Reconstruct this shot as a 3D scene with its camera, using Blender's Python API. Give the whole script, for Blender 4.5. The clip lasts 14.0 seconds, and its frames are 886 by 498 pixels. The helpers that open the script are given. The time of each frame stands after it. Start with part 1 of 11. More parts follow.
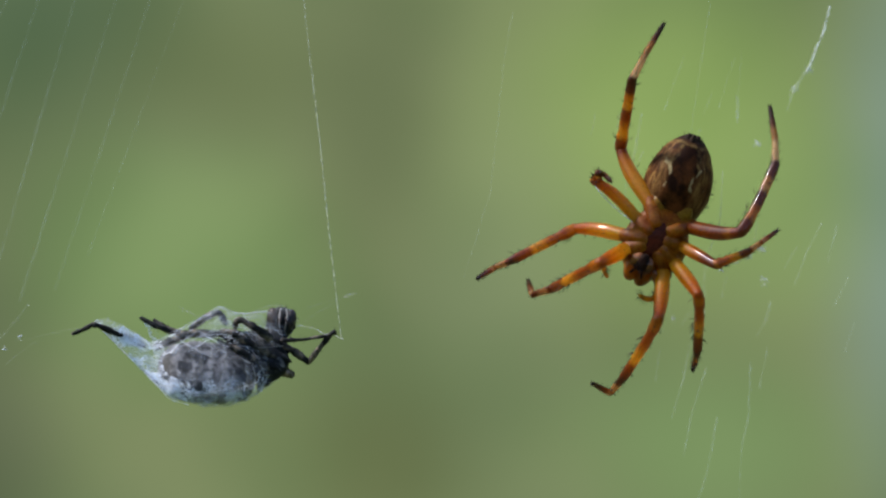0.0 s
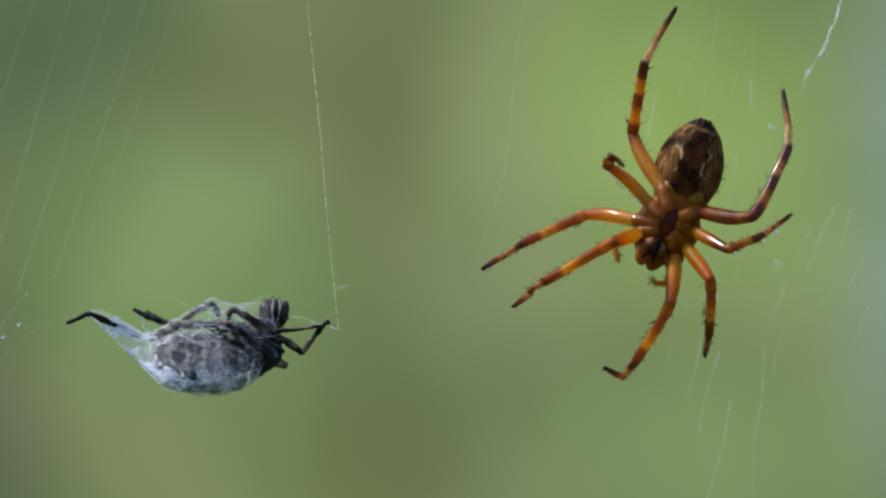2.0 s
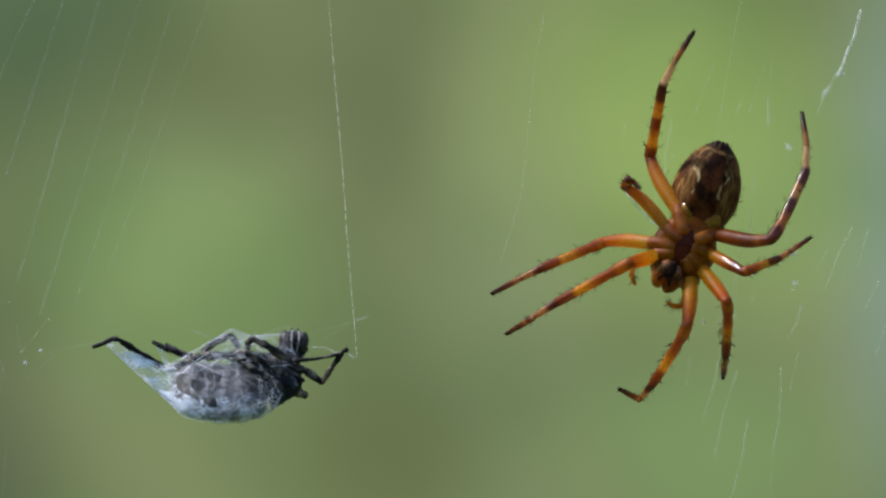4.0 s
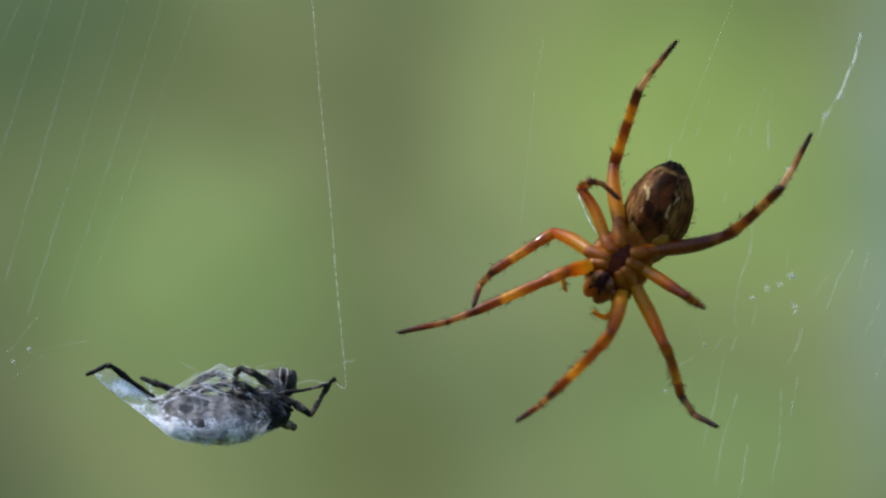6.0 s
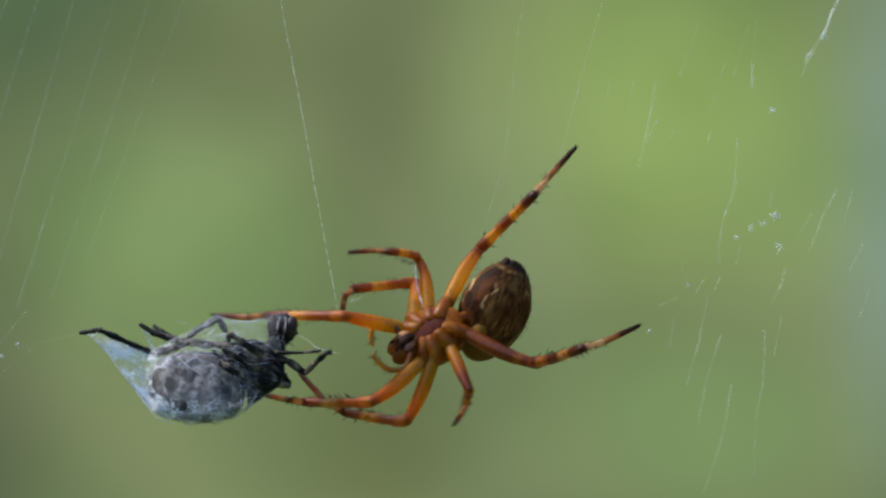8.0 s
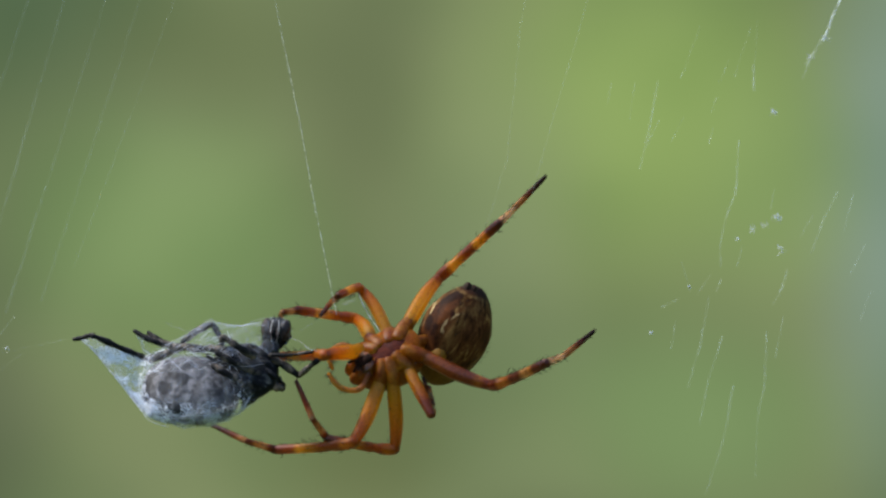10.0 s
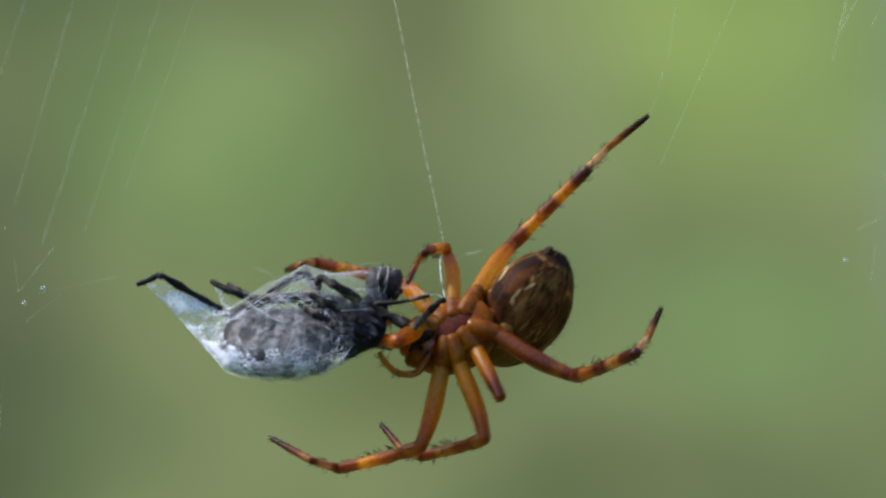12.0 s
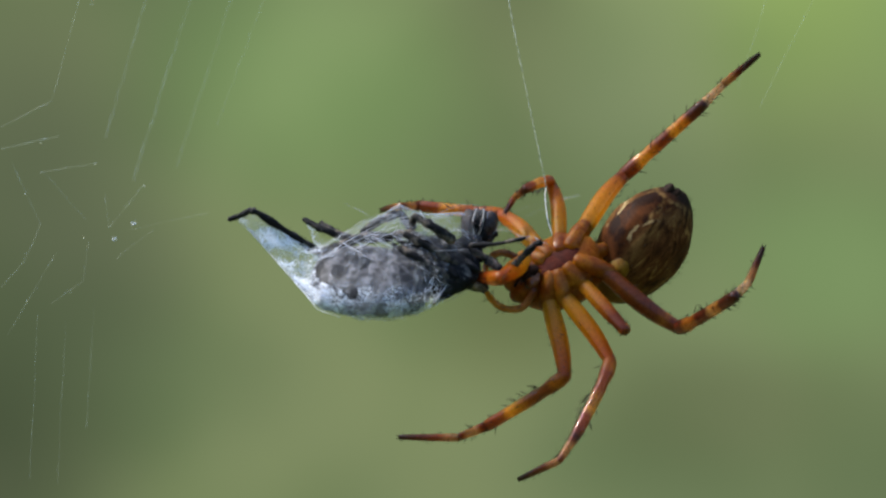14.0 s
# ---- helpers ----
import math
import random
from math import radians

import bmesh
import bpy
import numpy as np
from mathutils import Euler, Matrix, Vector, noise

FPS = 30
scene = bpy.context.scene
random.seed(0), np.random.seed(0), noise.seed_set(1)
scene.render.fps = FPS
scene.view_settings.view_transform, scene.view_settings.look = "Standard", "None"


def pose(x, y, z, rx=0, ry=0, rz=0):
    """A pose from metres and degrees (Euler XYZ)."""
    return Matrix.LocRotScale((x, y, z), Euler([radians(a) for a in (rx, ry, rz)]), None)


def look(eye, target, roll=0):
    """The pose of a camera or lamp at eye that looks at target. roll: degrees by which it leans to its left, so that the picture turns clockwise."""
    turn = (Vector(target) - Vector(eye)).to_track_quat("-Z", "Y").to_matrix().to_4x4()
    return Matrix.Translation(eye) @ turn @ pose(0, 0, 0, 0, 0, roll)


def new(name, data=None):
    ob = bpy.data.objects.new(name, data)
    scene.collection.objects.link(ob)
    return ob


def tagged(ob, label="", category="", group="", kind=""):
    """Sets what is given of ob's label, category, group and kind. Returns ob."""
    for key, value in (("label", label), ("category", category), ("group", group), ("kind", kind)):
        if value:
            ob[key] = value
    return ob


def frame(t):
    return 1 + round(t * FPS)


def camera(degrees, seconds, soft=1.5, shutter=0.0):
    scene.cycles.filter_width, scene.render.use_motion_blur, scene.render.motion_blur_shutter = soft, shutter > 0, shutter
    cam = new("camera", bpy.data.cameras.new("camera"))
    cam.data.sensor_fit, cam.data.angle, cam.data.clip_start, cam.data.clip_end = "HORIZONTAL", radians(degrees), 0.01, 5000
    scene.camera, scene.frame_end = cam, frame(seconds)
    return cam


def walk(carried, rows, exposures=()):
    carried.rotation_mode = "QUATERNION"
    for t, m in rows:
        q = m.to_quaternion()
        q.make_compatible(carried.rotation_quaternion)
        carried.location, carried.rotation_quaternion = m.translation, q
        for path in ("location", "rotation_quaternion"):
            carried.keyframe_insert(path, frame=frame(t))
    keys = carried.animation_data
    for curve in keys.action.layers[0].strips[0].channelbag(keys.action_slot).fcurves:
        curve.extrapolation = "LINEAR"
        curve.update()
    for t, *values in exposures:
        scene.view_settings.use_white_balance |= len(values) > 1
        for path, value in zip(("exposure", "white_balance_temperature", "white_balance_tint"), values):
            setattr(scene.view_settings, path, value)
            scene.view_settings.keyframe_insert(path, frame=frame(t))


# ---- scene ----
cam = camera(9, 14.0, soft=2.4, shutter=0.6)
walk(cam, [
    (0, look((-0.000136, -0.270000, -0.000136), (-0.000136, 0.000000, -0.000136))),
    (0.5, look((-0.000678, -0.270000, -0.000027), (-0.000678, 0.000000, -0.000027))),
    (1, look((-0.000081, -0.270000, -0.000027), (-0.000081, 0.000000, -0.000027))),
    (1.5, look((0.000000, -0.270000, 0.000000), (0.000000, 0.000000, 0.000000))),
    (2, look((-0.000407, -0.270000, -0.000840), (-0.000407, 0.000000, -0.000840))),
    (2.5, look((-0.000623, -0.270000, -0.000190), (-0.000623, 0.000000, -0.000190))),
    (3, look((-0.001491, -0.270000, -0.000488), (-0.001491, 0.000000, -0.000488))),
    (3.2, look((-0.001301, -0.270000, -0.000407), (-0.001301, 0.000000, -0.000407))),
    (5.3, look((-0.001220, -0.270000, 0.001247), (-0.001220, 0.000000, 0.001247))),
    (5.5, look((-0.001003, -0.270000, 0.001165), (-0.001003, 0.000000, 0.001165))),
    (5.8, look((-0.000867, -0.270000, 0.001220), (-0.000867, 0.000000, 0.001301))),
    (6, look((-0.000813, -0.270000, 0.001220), (-0.000813, 0.000000, 0.001355))),
    (6.2, look((-0.000759, -0.270000, 0.001274), (-0.000759, 0.000000, 0.001084))),
    (6.5, look((-0.000325, -0.269999, 0.000407), (-0.000325, 0.000000, -0.000271))),
    (6.8, look((-0.000163, -0.269999, 0.000190), (-0.000163, 0.000000, -0.000650))),
    (7, look((-0.000136, -0.269998, 0.000190), (-0.000136, 0.000000, -0.000759))),
    (7.2, look((-0.000079, -0.269998, 0.000281), (-0.000054, 0.000000, -0.000705))),
    (7.5, look((-0.000116, -0.269998, 0.000445), (-0.000054, 0.000000, -0.000596))),
    (7.7, look((-0.000086, -0.269998, 0.000427), (0.000000, 0.000000, -0.000650))),
    (8, look((-0.000259, -0.269998, 0.000646), (-0.000136, 0.000000, -0.000488))),
    (8.2, look((-0.000554, -0.269997, 0.000954), (-0.000407, 0.000000, -0.000217))),
    (8.5, look((-0.000862, -0.269997, 0.001117), (-0.000678, 0.000000, -0.000108))),
    (9, look((-0.001168, -0.269997, 0.001047), (-0.000922, 0.000000, -0.000271))),
    (9.2, look((-0.000650, -0.269996, 0.001030), (-0.000379, 0.000000, -0.000325))),
    (11.3, look((-0.003064, -0.269992, 0.001188), (-0.001708, 0.000000, -0.000438))),
    (11.5, look((-0.003633, -0.262636, 0.001513), (-0.002685, 0.007354, -0.000655))),
    (11.7, look((-0.003942, -0.243438, 0.001322), (-0.004214, 0.026535, -0.002472))),
    (12, look((-0.004847, -0.221256, 0.000775), (-0.006473, 0.048676, -0.005051))),
    (12.5, look((-0.004967, -0.215758, 0.000729), (-0.007134, 0.054155, -0.005774))),
    (13, look((-0.004955, -0.216572, 0.000711), (-0.009885, 0.053277, -0.006848))),
    (13.5, look((-0.004959, -0.216894, 0.000721), (-0.011080, 0.052922, -0.007136))),
    (14, look((-0.004907, -0.217740, 0.000723), (-0.011136, 0.052040, -0.008216))),
])

# ---- world, sun ----
world = bpy.data.worlds.new("overcast_sky")
scene.world = world
world.use_nodes = True
wn = world.node_tree
sky = wn.nodes.new("ShaderNodeTexSky")
sky.sky_type = "NISHITA"
sky.sun_disc = False
sky.sun_elevation, sky.sun_rotation = radians(53), radians(-79)
wn.links.new(sky.outputs["Color"], wn.nodes["Background"].inputs["Color"])
wn.nodes["Background"].inputs["Strength"].default_value = 0.135

sun = new("sun", bpy.data.lights.new("sun", "SUN"))
sun.data.energy, sun.data.angle, sun.data.color = 2.6, radians(6), (1.0, 0.96, 0.9)
sun.matrix_world = look((-1.8, 0.35, 2.45), (0, 0, 0))
scene.view_settings.exposure = 1.1

# One step of the modelling grid, in metres.
U = 2.71e-5


def mm(x, y, z, rx=0, ry=0, rz=0):
    """A pose in millimetres and degrees."""
    return pose(x / 1000, y / 1000, z / 1000, rx, ry, rz)


# ---- materials ----
def material(name):
    m = bpy.data.materials.new(name)
    m.use_nodes = True
    m.node_tree.nodes.clear()
    return m, m.node_tree.nodes, m.node_tree.links


def node(nodes, kind, **values):
    n = nodes.new(kind)
    for key, value in values.items():
        n.inputs[key.replace("_", " ")].default_value = value
    return n


def ramp(nodes, stops, smooth=False):
    n = nodes.new("ShaderNodeValToRGB")
    n.color_ramp.interpolation = "EASE" if smooth else "LINEAR"
    el = n.color_ramp.elements
    while len(el) < len(stops):
        el.new(0.5)
    for e, (at, col) in zip(el, stops):
        e.position, e.color = at, (*col, 1)
    return n


def noise_tex(nodes, links, scale, detail=4.0, rough=0.55, coords="Object"):
    tc = nodes.new("ShaderNodeTexCoord")
    n = node(nodes, "ShaderNodeTexNoise", Scale=scale, Detail=detail, Roughness=rough)
    links.new(tc.outputs[coords], n.inputs["Vector"])
    return n


def mixed(nodes, links, kind, fac, a, b):
    n = nodes.new("ShaderNodeMix")
    n.data_type, n.blend_type = "RGBA", kind
    for key, value in ((0, fac), (6, a), (7, b)):
        if hasattr(value, "links"):
            links.new(value, n.inputs[key])
        elif key == 0:
            n.inputs[key].default_value = value
        else:
            n.inputs[key].default_value = (*value, 1)
    return n.outputs[2]


def chitin(name, stops, along=True, rough=0.3, glow=0.55, relief=0.6, mottle=0.75, grain=2600.0, coat=0.85, stretch=(1, 1, 1), shine=0.22):
    """Horny skin that lets some light through, ringed along the length of its piece."""
    m, nodes, links = material(name)
    tc = nodes.new("ShaderNodeTexCoord")
    big = noise_tex(nodes, links, grain * 0.5)
    fine = noise_tex(nodes, links, grain * 3, 6.0, 0.65)
    for n in (big, fine):
        mp = nodes.new("ShaderNodeMapping")
        mp.inputs["Scale"].default_value = stretch
        links.new(tc.outputs["Object"], mp.inputs["Vector"])
        links.new(mp.outputs[0], n.inputs["Vector"])
    if along:
        sep = nodes.new("ShaderNodeSeparateXYZ")
        links.new(tc.outputs["Generated"], sep.inputs[0])
        wob = nodes.new("ShaderNodeMath")
        wob.operation = "MULTIPLY_ADD"
        links.new(big.outputs["Fac"], wob.inputs[0])
        wob.inputs[1].default_value = 0.14
        links.new(sep.outputs["Z"], wob.inputs[2])
        off = nodes.new("ShaderNodeMath")
        off.operation = "SUBTRACT"
        links.new(wob.outputs[0], off.inputs[0])
        off.inputs[1].default_value = 0.07
        drive = off.outputs[0]
    else:
        drive = big.outputs["Fac"]
    r = ramp(nodes, stops)
    links.new(drive, r.inputs[0])
    dark = ramp(nodes, [(0.34, (0.34, 0.24, 0.18)), (0.64, (1, 1, 1))])
    links.new(fine.outputs["Fac"], dark.inputs[0])
    col = mixed(nodes, links, "MULTIPLY", mottle, r.outputs[0], dark.outputs[0])
    p = node(nodes, "ShaderNodeBsdfPrincipled", Roughness=rough)
    p.inputs["IOR"].default_value = 1.45
    p.inputs["Specular IOR Level"].default_value = shine
    if glow > 0.2:
        # light spreads red and amber inside the horn
        p.inputs["Subsurface Weight"].default_value = 0.25
        p.inputs["Subsurface Radius"].default_value = (1.0, 0.45, 0.1)
        p.inputs["Subsurface Scale"].default_value = 0.00045
    p.inputs["Coat Weight"].default_value, p.inputs["Coat Roughness"].default_value = coat, 0.05
    gloss = node(nodes, "ShaderNodeMapRange")
    gloss.inputs["To Min"].default_value, gloss.inputs["To Max"].default_value = rough * 0.6, min(1.0, rough * 2.0)
    links.new(big.outputs["Fac"], gloss.inputs["Value"])
    links.new(gloss.outputs[0], p.inputs["Roughness"])
    face = mixed(nodes, links, "MULTIPLY", 1.0 if glow > 0.2 else 0.0, col, (0.92, 0.86, 0.75))
    links.new(face, p.inputs["Base Color"])
    bump = node(nodes, "ShaderNodeBump", Strength=relief, Distance=0.00003)
    links.new(fine.outputs["Fac"], bump.inputs["Height"])
    links.new(bump.outputs[0], p.inputs["Normal"])
    gleam = node(nodes, "ShaderNodeBump", Strength=relief * 0.35, Distance=0.00003)
    links.new(big.outputs["Fac"], gleam.inputs["Height"])
    links.new(gleam.outputs[0], p.inputs["Coat Normal"])
    # light crosses two walls on its way through, so one wall tints it by about half
    wall = node(nodes, "ShaderNodeGamma", Gamma=0.62)
    links.new(col, wall.inputs["Color"])
    tr = nodes.new("ShaderNodeBsdfTranslucent")
    links.new(wall.outputs[0], tr.inputs["Color"])
    mix = node(nodes, "ShaderNodeMixShader", Fac=glow)
    links.new(p.outputs[0], mix.inputs[1])
    links.new(tr.outputs[0], mix.inputs[2])
    out = nodes.new("ShaderNodeOutputMaterial")
    links.new(mix.outputs[0], out.inputs[0])
    return m


ORANGE, AMBER, RUST, DARK, PALE = (0.64, 0.21, 0.012), (0.90, 0.42, 0.030), (0.26, 0.048, 0.008), (0.12, 0.024, 0.008), (0.78, 0.52, 0.28)
M_FEMUR = chitin("amber_femur", [(0.0, (0.60, 0.34, 0.035)), (0.3, (0.70, 0.33, 0.014)), (0.55, (0.72, 0.27, 0.009)), (0.75, (0.62, 0.17, 0.007)), (1.0, (0.46, 0.10, 0.007))], rough=0.3, glow=0.66, mottle=0.4)
M_FEMUR_SHORT = chitin("amber_femur_rust_end", [(0.0, (0.62, 0.30, 0.020)), (0.4, (0.62, 0.24, 0.011)), (0.62, (0.46, 0.13, 0.008)), (0.74, (0.24, 0.05, 0.008)), (1.0, (0.20, 0.04, 0.008))], rough=0.3, glow=0.6, mottle=0.6)
# Hind thighs: shade is painted into the colour of leg_iv_b
M_FEMUR_HIND_SHADED = chitin("rust_femur_shaded", [(0.0, (0.27, 0.066, 0.006)), (0.3, (0.28, 0.072, 0.006)), (0.55, (0.21, 0.046, 0.006)), (0.72, (0.17, 0.036, 0.006)), (0.80, (0.40, 0.13, 0.010)), (0.88, RUST), (1.0, RUST)], rough=0.3, glow=0.5)
# and light from behind into that of leg_iv_a
M_FEMUR_HIND_LIT = chitin("yellow_amber_femur_lit", [(0.0, (0.78, 0.36, 0.018)), (0.45, (0.72, 0.32, 0.015)), (0.78, (0.56, 0.19, 0.010)), (0.86, (0.24, 0.05, 0.007)), (1.0, (0.36, 0.08, 0.007))], rough=0.3, glow=0.66, mottle=0.4)
# Hind shins share their rings: lit colours for leg_iv_a, shade painted in for leg_iv_b
M_TIBIA_HIND_LIT = chitin("ringed_tibia_lit", [(0.0, RUST), (0.17, RUST), (0.24, AMBER), (0.40, ORANGE), (0.47, RUST), (0.57, RUST), (0.63, AMBER), (0.76, ORANGE), (0.82, DARK), (1.0, DARK)], rough=0.28)
M_TIBIA_HIND_SHADED = chitin("dark_ringed_tibia_shaded", [(0.0, RUST), (0.17, DARK), (0.24, (0.46, 0.17, 0.02)), (0.36, (0.36, 0.11, 0.012)), (0.44, DARK), (0.57, DARK), (0.64, (0.56, 0.30, 0.09)), (0.74, (0.46, 0.20, 0.04)), (0.80, DARK), (1.0, DARK)], rough=0.28)
M_META = chitin("pale_ringed_metatarsus", [(0.0, DARK), (0.14, DARK), (0.24, PALE), (0.82, PALE), (1.0, (0.6, 0.33, 0.14))], rough=0.36, coat=0.3)
M_TARSUS = chitin("dark_tarsus", [(0.0, (0.6, 0.38, 0.18)), (0.12, (0.42, 0.2, 0.07)), (0.32, (0.36, 0.16, 0.05)), (0.46, DARK), (0.7, (0.05, 0.022, 0.015)), (1.0, (0.03, 0.016, 0.012))], rough=0.45, coat=0.2)
M_META_FORE = chitin("rust_metatarsus", [(0.0, RUST), (0.15, DARK), (0.32, RUST), (0.45, (0.68, 0.36, 0.13)), (0.7, (0.6, 0.28, 0.08)), (0.85, RUST), (1.0, RUST)], rough=0.32)
M_TARSUS_FORE = chitin("rust_tarsus", [(0.0, (0.6, 0.33, 0.14)), (0.22, (0.5, 0.2, 0.06)), (0.35, RUST), (0.7, DARK), (1.0, (0.04, 0.016, 0.012))], rough=0.4)
M_TIBIA_FORE = chitin("rust_ringed_tibia", [(0.0, (0.50, 0.12, 0.007)), (0.13, (0.62, 0.20, 0.010)), (0.20, (0.34, 0.075, 0.008)), (0.42, (0.40, 0.10, 0.008)), (0.52, (0.66, 0.26, 0.016)), (0.66, AMBER), (0.74, (0.34, 0.07, 0.008)), (0.92, RUST), (1.0, DARK)], rough=0.28, mottle=0.5)
M_COXA = chitin("orange_coxa", [(0.36, (0.28, 0.072, 0.005)), (0.5, (0.42, 0.135, 0.007)), (0.64, (0.54, 0.23, 0.013))], along=False, rough=0.3, glow=0.55, relief=1.0, coat=0.55, shine=0.2, mottle=0.6)
M_CHEST = chitin("orange_chest_skin", [(0.36, (0.36, 0.10, 0.006)), (0.5, (0.48, 0.16, 0.008)), (0.64, (0.60, 0.26, 0.016))], along=False, rough=0.45, glow=0.55, relief=1.0, coat=0.15, shine=0.12)
M_STERNUM = chitin("red_brown_sternum", [(0.35, (0.055, 0.009, 0.005)), (0.65, (0.12, 0.020, 0.007))], along=False, rough=0.5, glow=0.15, relief=1.0, coat=0.1, shine=0.1)
M_CARAPACE = chitin("amber_carapace", [(0.3, (0.38, 0.10, 0.006)), (0.7, (0.52, 0.18, 0.012))], along=False, rough=0.22)
M_LOBE = chitin("brown_mouth_lobe", [(0.35, (0.10, 0.025, 0.008)), (0.55, (0.36, 0.12, 0.02)), (0.7, (0.6, 0.36, 0.16))], along=False, rough=0.35, glow=0.3)
M_FANG = chitin("black_fang", [(0.3, (0.012, 0.008, 0.007)), (0.7, (0.05, 0.02, 0.012))], along=False, rough=0.6, glow=0.05, coat=0.0, shine=0.05)
M_PALP = chitin("amber_palp", [(0.0, AMBER), (0.5, (0.6, 0.26, 0.06)), (0.8, (0.42, 0.14, 0.03)), (1.0, DARK)], rough=0.4)
M_SPINE = chitin("dark_bristle", [(0.3, (0.02, 0.010, 0.008)), (0.7, (0.06, 0.03, 0.02))], along=False, rough=0.4, glow=0.05, coat=0.0)


def abdomen_skin():
    """Brown mottled skin, a dark stripe below with a cream bracket on either side, dark towards the spinnerets."""
    m, nodes, links = material("mottled_abdomen")
    tc = nodes.new("ShaderNodeTexCoord")
    warp = node(nodes, "ShaderNodeTexNoise", Scale=1500.0, Detail=4.0)
    links.new(tc.outputs["Object"], warp.inputs["Vector"])
    sep = nodes.new("ShaderNodeSeparateXYZ")
    links.new(tc.outputs["Object"], sep.inputs[0])

    def calc(op, a, b=None, c=None):
        n = nodes.new("ShaderNodeMath")
        n.operation = op
        for i, v in enumerate((a, b, c)):
            if v is None:
                continue
            if hasattr(v, "links"):
                links.new(v, n.inputs[i])
            else:
                n.inputs[i].default_value = v
        return n.outputs[0]

    wob = calc("MULTIPLY", calc("SUBTRACT", warp.outputs["Fac"], 0.5), 0.9)
    x = calc("ADD", calc("DIVIDE", sep.outputs["X"], 64 * U), calc("MULTIPLY", wob, 0.25))
    z = calc("ADD", calc("DIVIDE", sep.outputs["Z"], 95 * U), calc("MULTIPLY", wob, 0.25))
    y = calc("DIVIDE", sep.outputs["Y"], 64 * U)
    ax = calc("ABSOLUTE", x)
    # flanks: wrinkled bands that run back along the side
    stretch = nodes.new("ShaderNodeMapping")
    stretch.inputs["Scale"].default_value = (1.0, 1.0, 0.28)
    links.new(tc.outputs["Object"], stretch.inputs["Vector"])
    band = node(nodes, "ShaderNodeTexNoise", Scale=2600.0, Detail=6.0, Roughness=0.62, Distortion=0.8)
    links.new(stretch.outputs[0], band.inputs["Vector"])
    flank = ramp(nodes, [(0.36, (0.036, 0.012, 0.004)), (0.47, (0.095, 0.034, 0.010)), (0.56, (0.16, 0.064, 0.020)), (0.67, (0.38, 0.21, 0.065))])
    links.new(band.outputs["Fac"], flank.inputs[0])
    belly = ramp(nodes, [(0.42, (0.024, 0.008, 0.003)), (0.52, (0.072, 0.023, 0.006)), (0.66, (0.14, 0.044, 0.012))])
    links.new(warp.outputs["Fac"], belly.inputs[0])
    below = calc("LESS_THAN", y, 0.15)
    stripe = calc("MULTIPLY", below, calc("SMOOTH_MIN", 1.0, calc("MULTIPLY", calc("MAXIMUM", calc("SUBTRACT", 0.46, ax), 0.0), 7.0), 0.2))
    col = mixed(nodes, links, "MIX", stripe, flank.outputs[0], belly.outputs[0])
    # a paler olive band on either side of the stripe, broken by streaks
    edge = calc("SUBTRACT", 1.0, calc("MULTIPLY", calc("ABSOLUTE", calc("SUBTRACT", ax, 0.58)), 5.0))
    streak = ramp(nodes, [(0.36, (0, 0, 0)), (0.58, (1, 1, 1))])
    links.new(band.outputs["Fac"], streak.inputs[0])
    pale = calc("MULTIPLY", calc("MULTIPLY", calc("LESS_THAN", y, 0.35), calc("MAXIMUM", edge, 0.0)), streak.outputs[0])
    col = mixed(nodes, links, "MIX", calc("MULTIPLY", pale, 0.55), col, (0.30, 0.165, 0.05))
    # yellow-olive fore part, the book lungs
    fore = calc("MULTIPLY", below, calc("MULTIPLY", calc("MAXIMUM", calc("SUBTRACT", -0.42, z), 0.0), 3.2))
    col = mixed(nodes, links, "MIX", calc("MINIMUM", fore, 0.85), col, (0.26, 0.125, 0.028))
    # cream brackets
    hook = calc("ADD", 0.33, calc("MULTIPLY", calc("MULTIPLY", calc("SUBTRACT", z, 0.1), calc("SUBTRACT", z, 0.1)), 1.6))
    ring = calc("SUBTRACT", 1.0, calc("MULTIPLY", calc("ABSOLUTE", calc("SUBTRACT", ax, hook)), 22.0))
    span = calc("MULTIPLY", calc("SUBTRACT", 1.0, calc("MULTIPLY", calc("ABSOLUTE", calc("SUBTRACT", z, 0.2)), 3.6)), 3.0)
    mark = calc("MULTIPLY", below, calc("MAXIMUM", 0.0, calc("MINIMUM", 1.0, calc("MINIMUM", calc("MULTIPLY", ring, 2.0), span))))
    breaks = ramp(nodes, [(0.42, (0, 0, 0)), (0.52, (1, 1, 1))])
    links.new(band.outputs["Fac"], breaks.inputs[0])
    mark = calc("MULTIPLY", mark, breaks.outputs[0])
    col = mixed(nodes, links, "MIX", calc("MULTIPLY", mark, 0.75), col, (0.80, 0.62, 0.30))
    # ochre streaks that run from the brackets to the tail, and a broken pale ring round the spinnerets
    run = calc("SUBTRACT", 1.0, calc("MULTIPLY", calc("ABSOLUTE", calc("SUBTRACT", ax, calc("MULTIPLY_ADD", z, -0.42, 0.56))), 13.0))
    reach = calc("MULTIPLY", calc("SUBTRACT", 0.26, calc("ABSOLUTE", calc("SUBTRACT", z, 0.54))), 9.0)
    trail = calc("MAXIMUM", 0.0, calc("MINIMUM", 1.0, calc("MINIMUM", run, reach)))
    halo = calc("MAXIMUM", 0.0, calc("SUBTRACT", 1.0, calc("MULTIPLY", calc("ABSOLUTE", calc("SUBTRACT", z, 0.80)), 16.0)))
    ochre = calc("MULTIPLY", calc("MULTIPLY", below, calc("MAXIMUM", trail, halo)), streak.outputs[0])
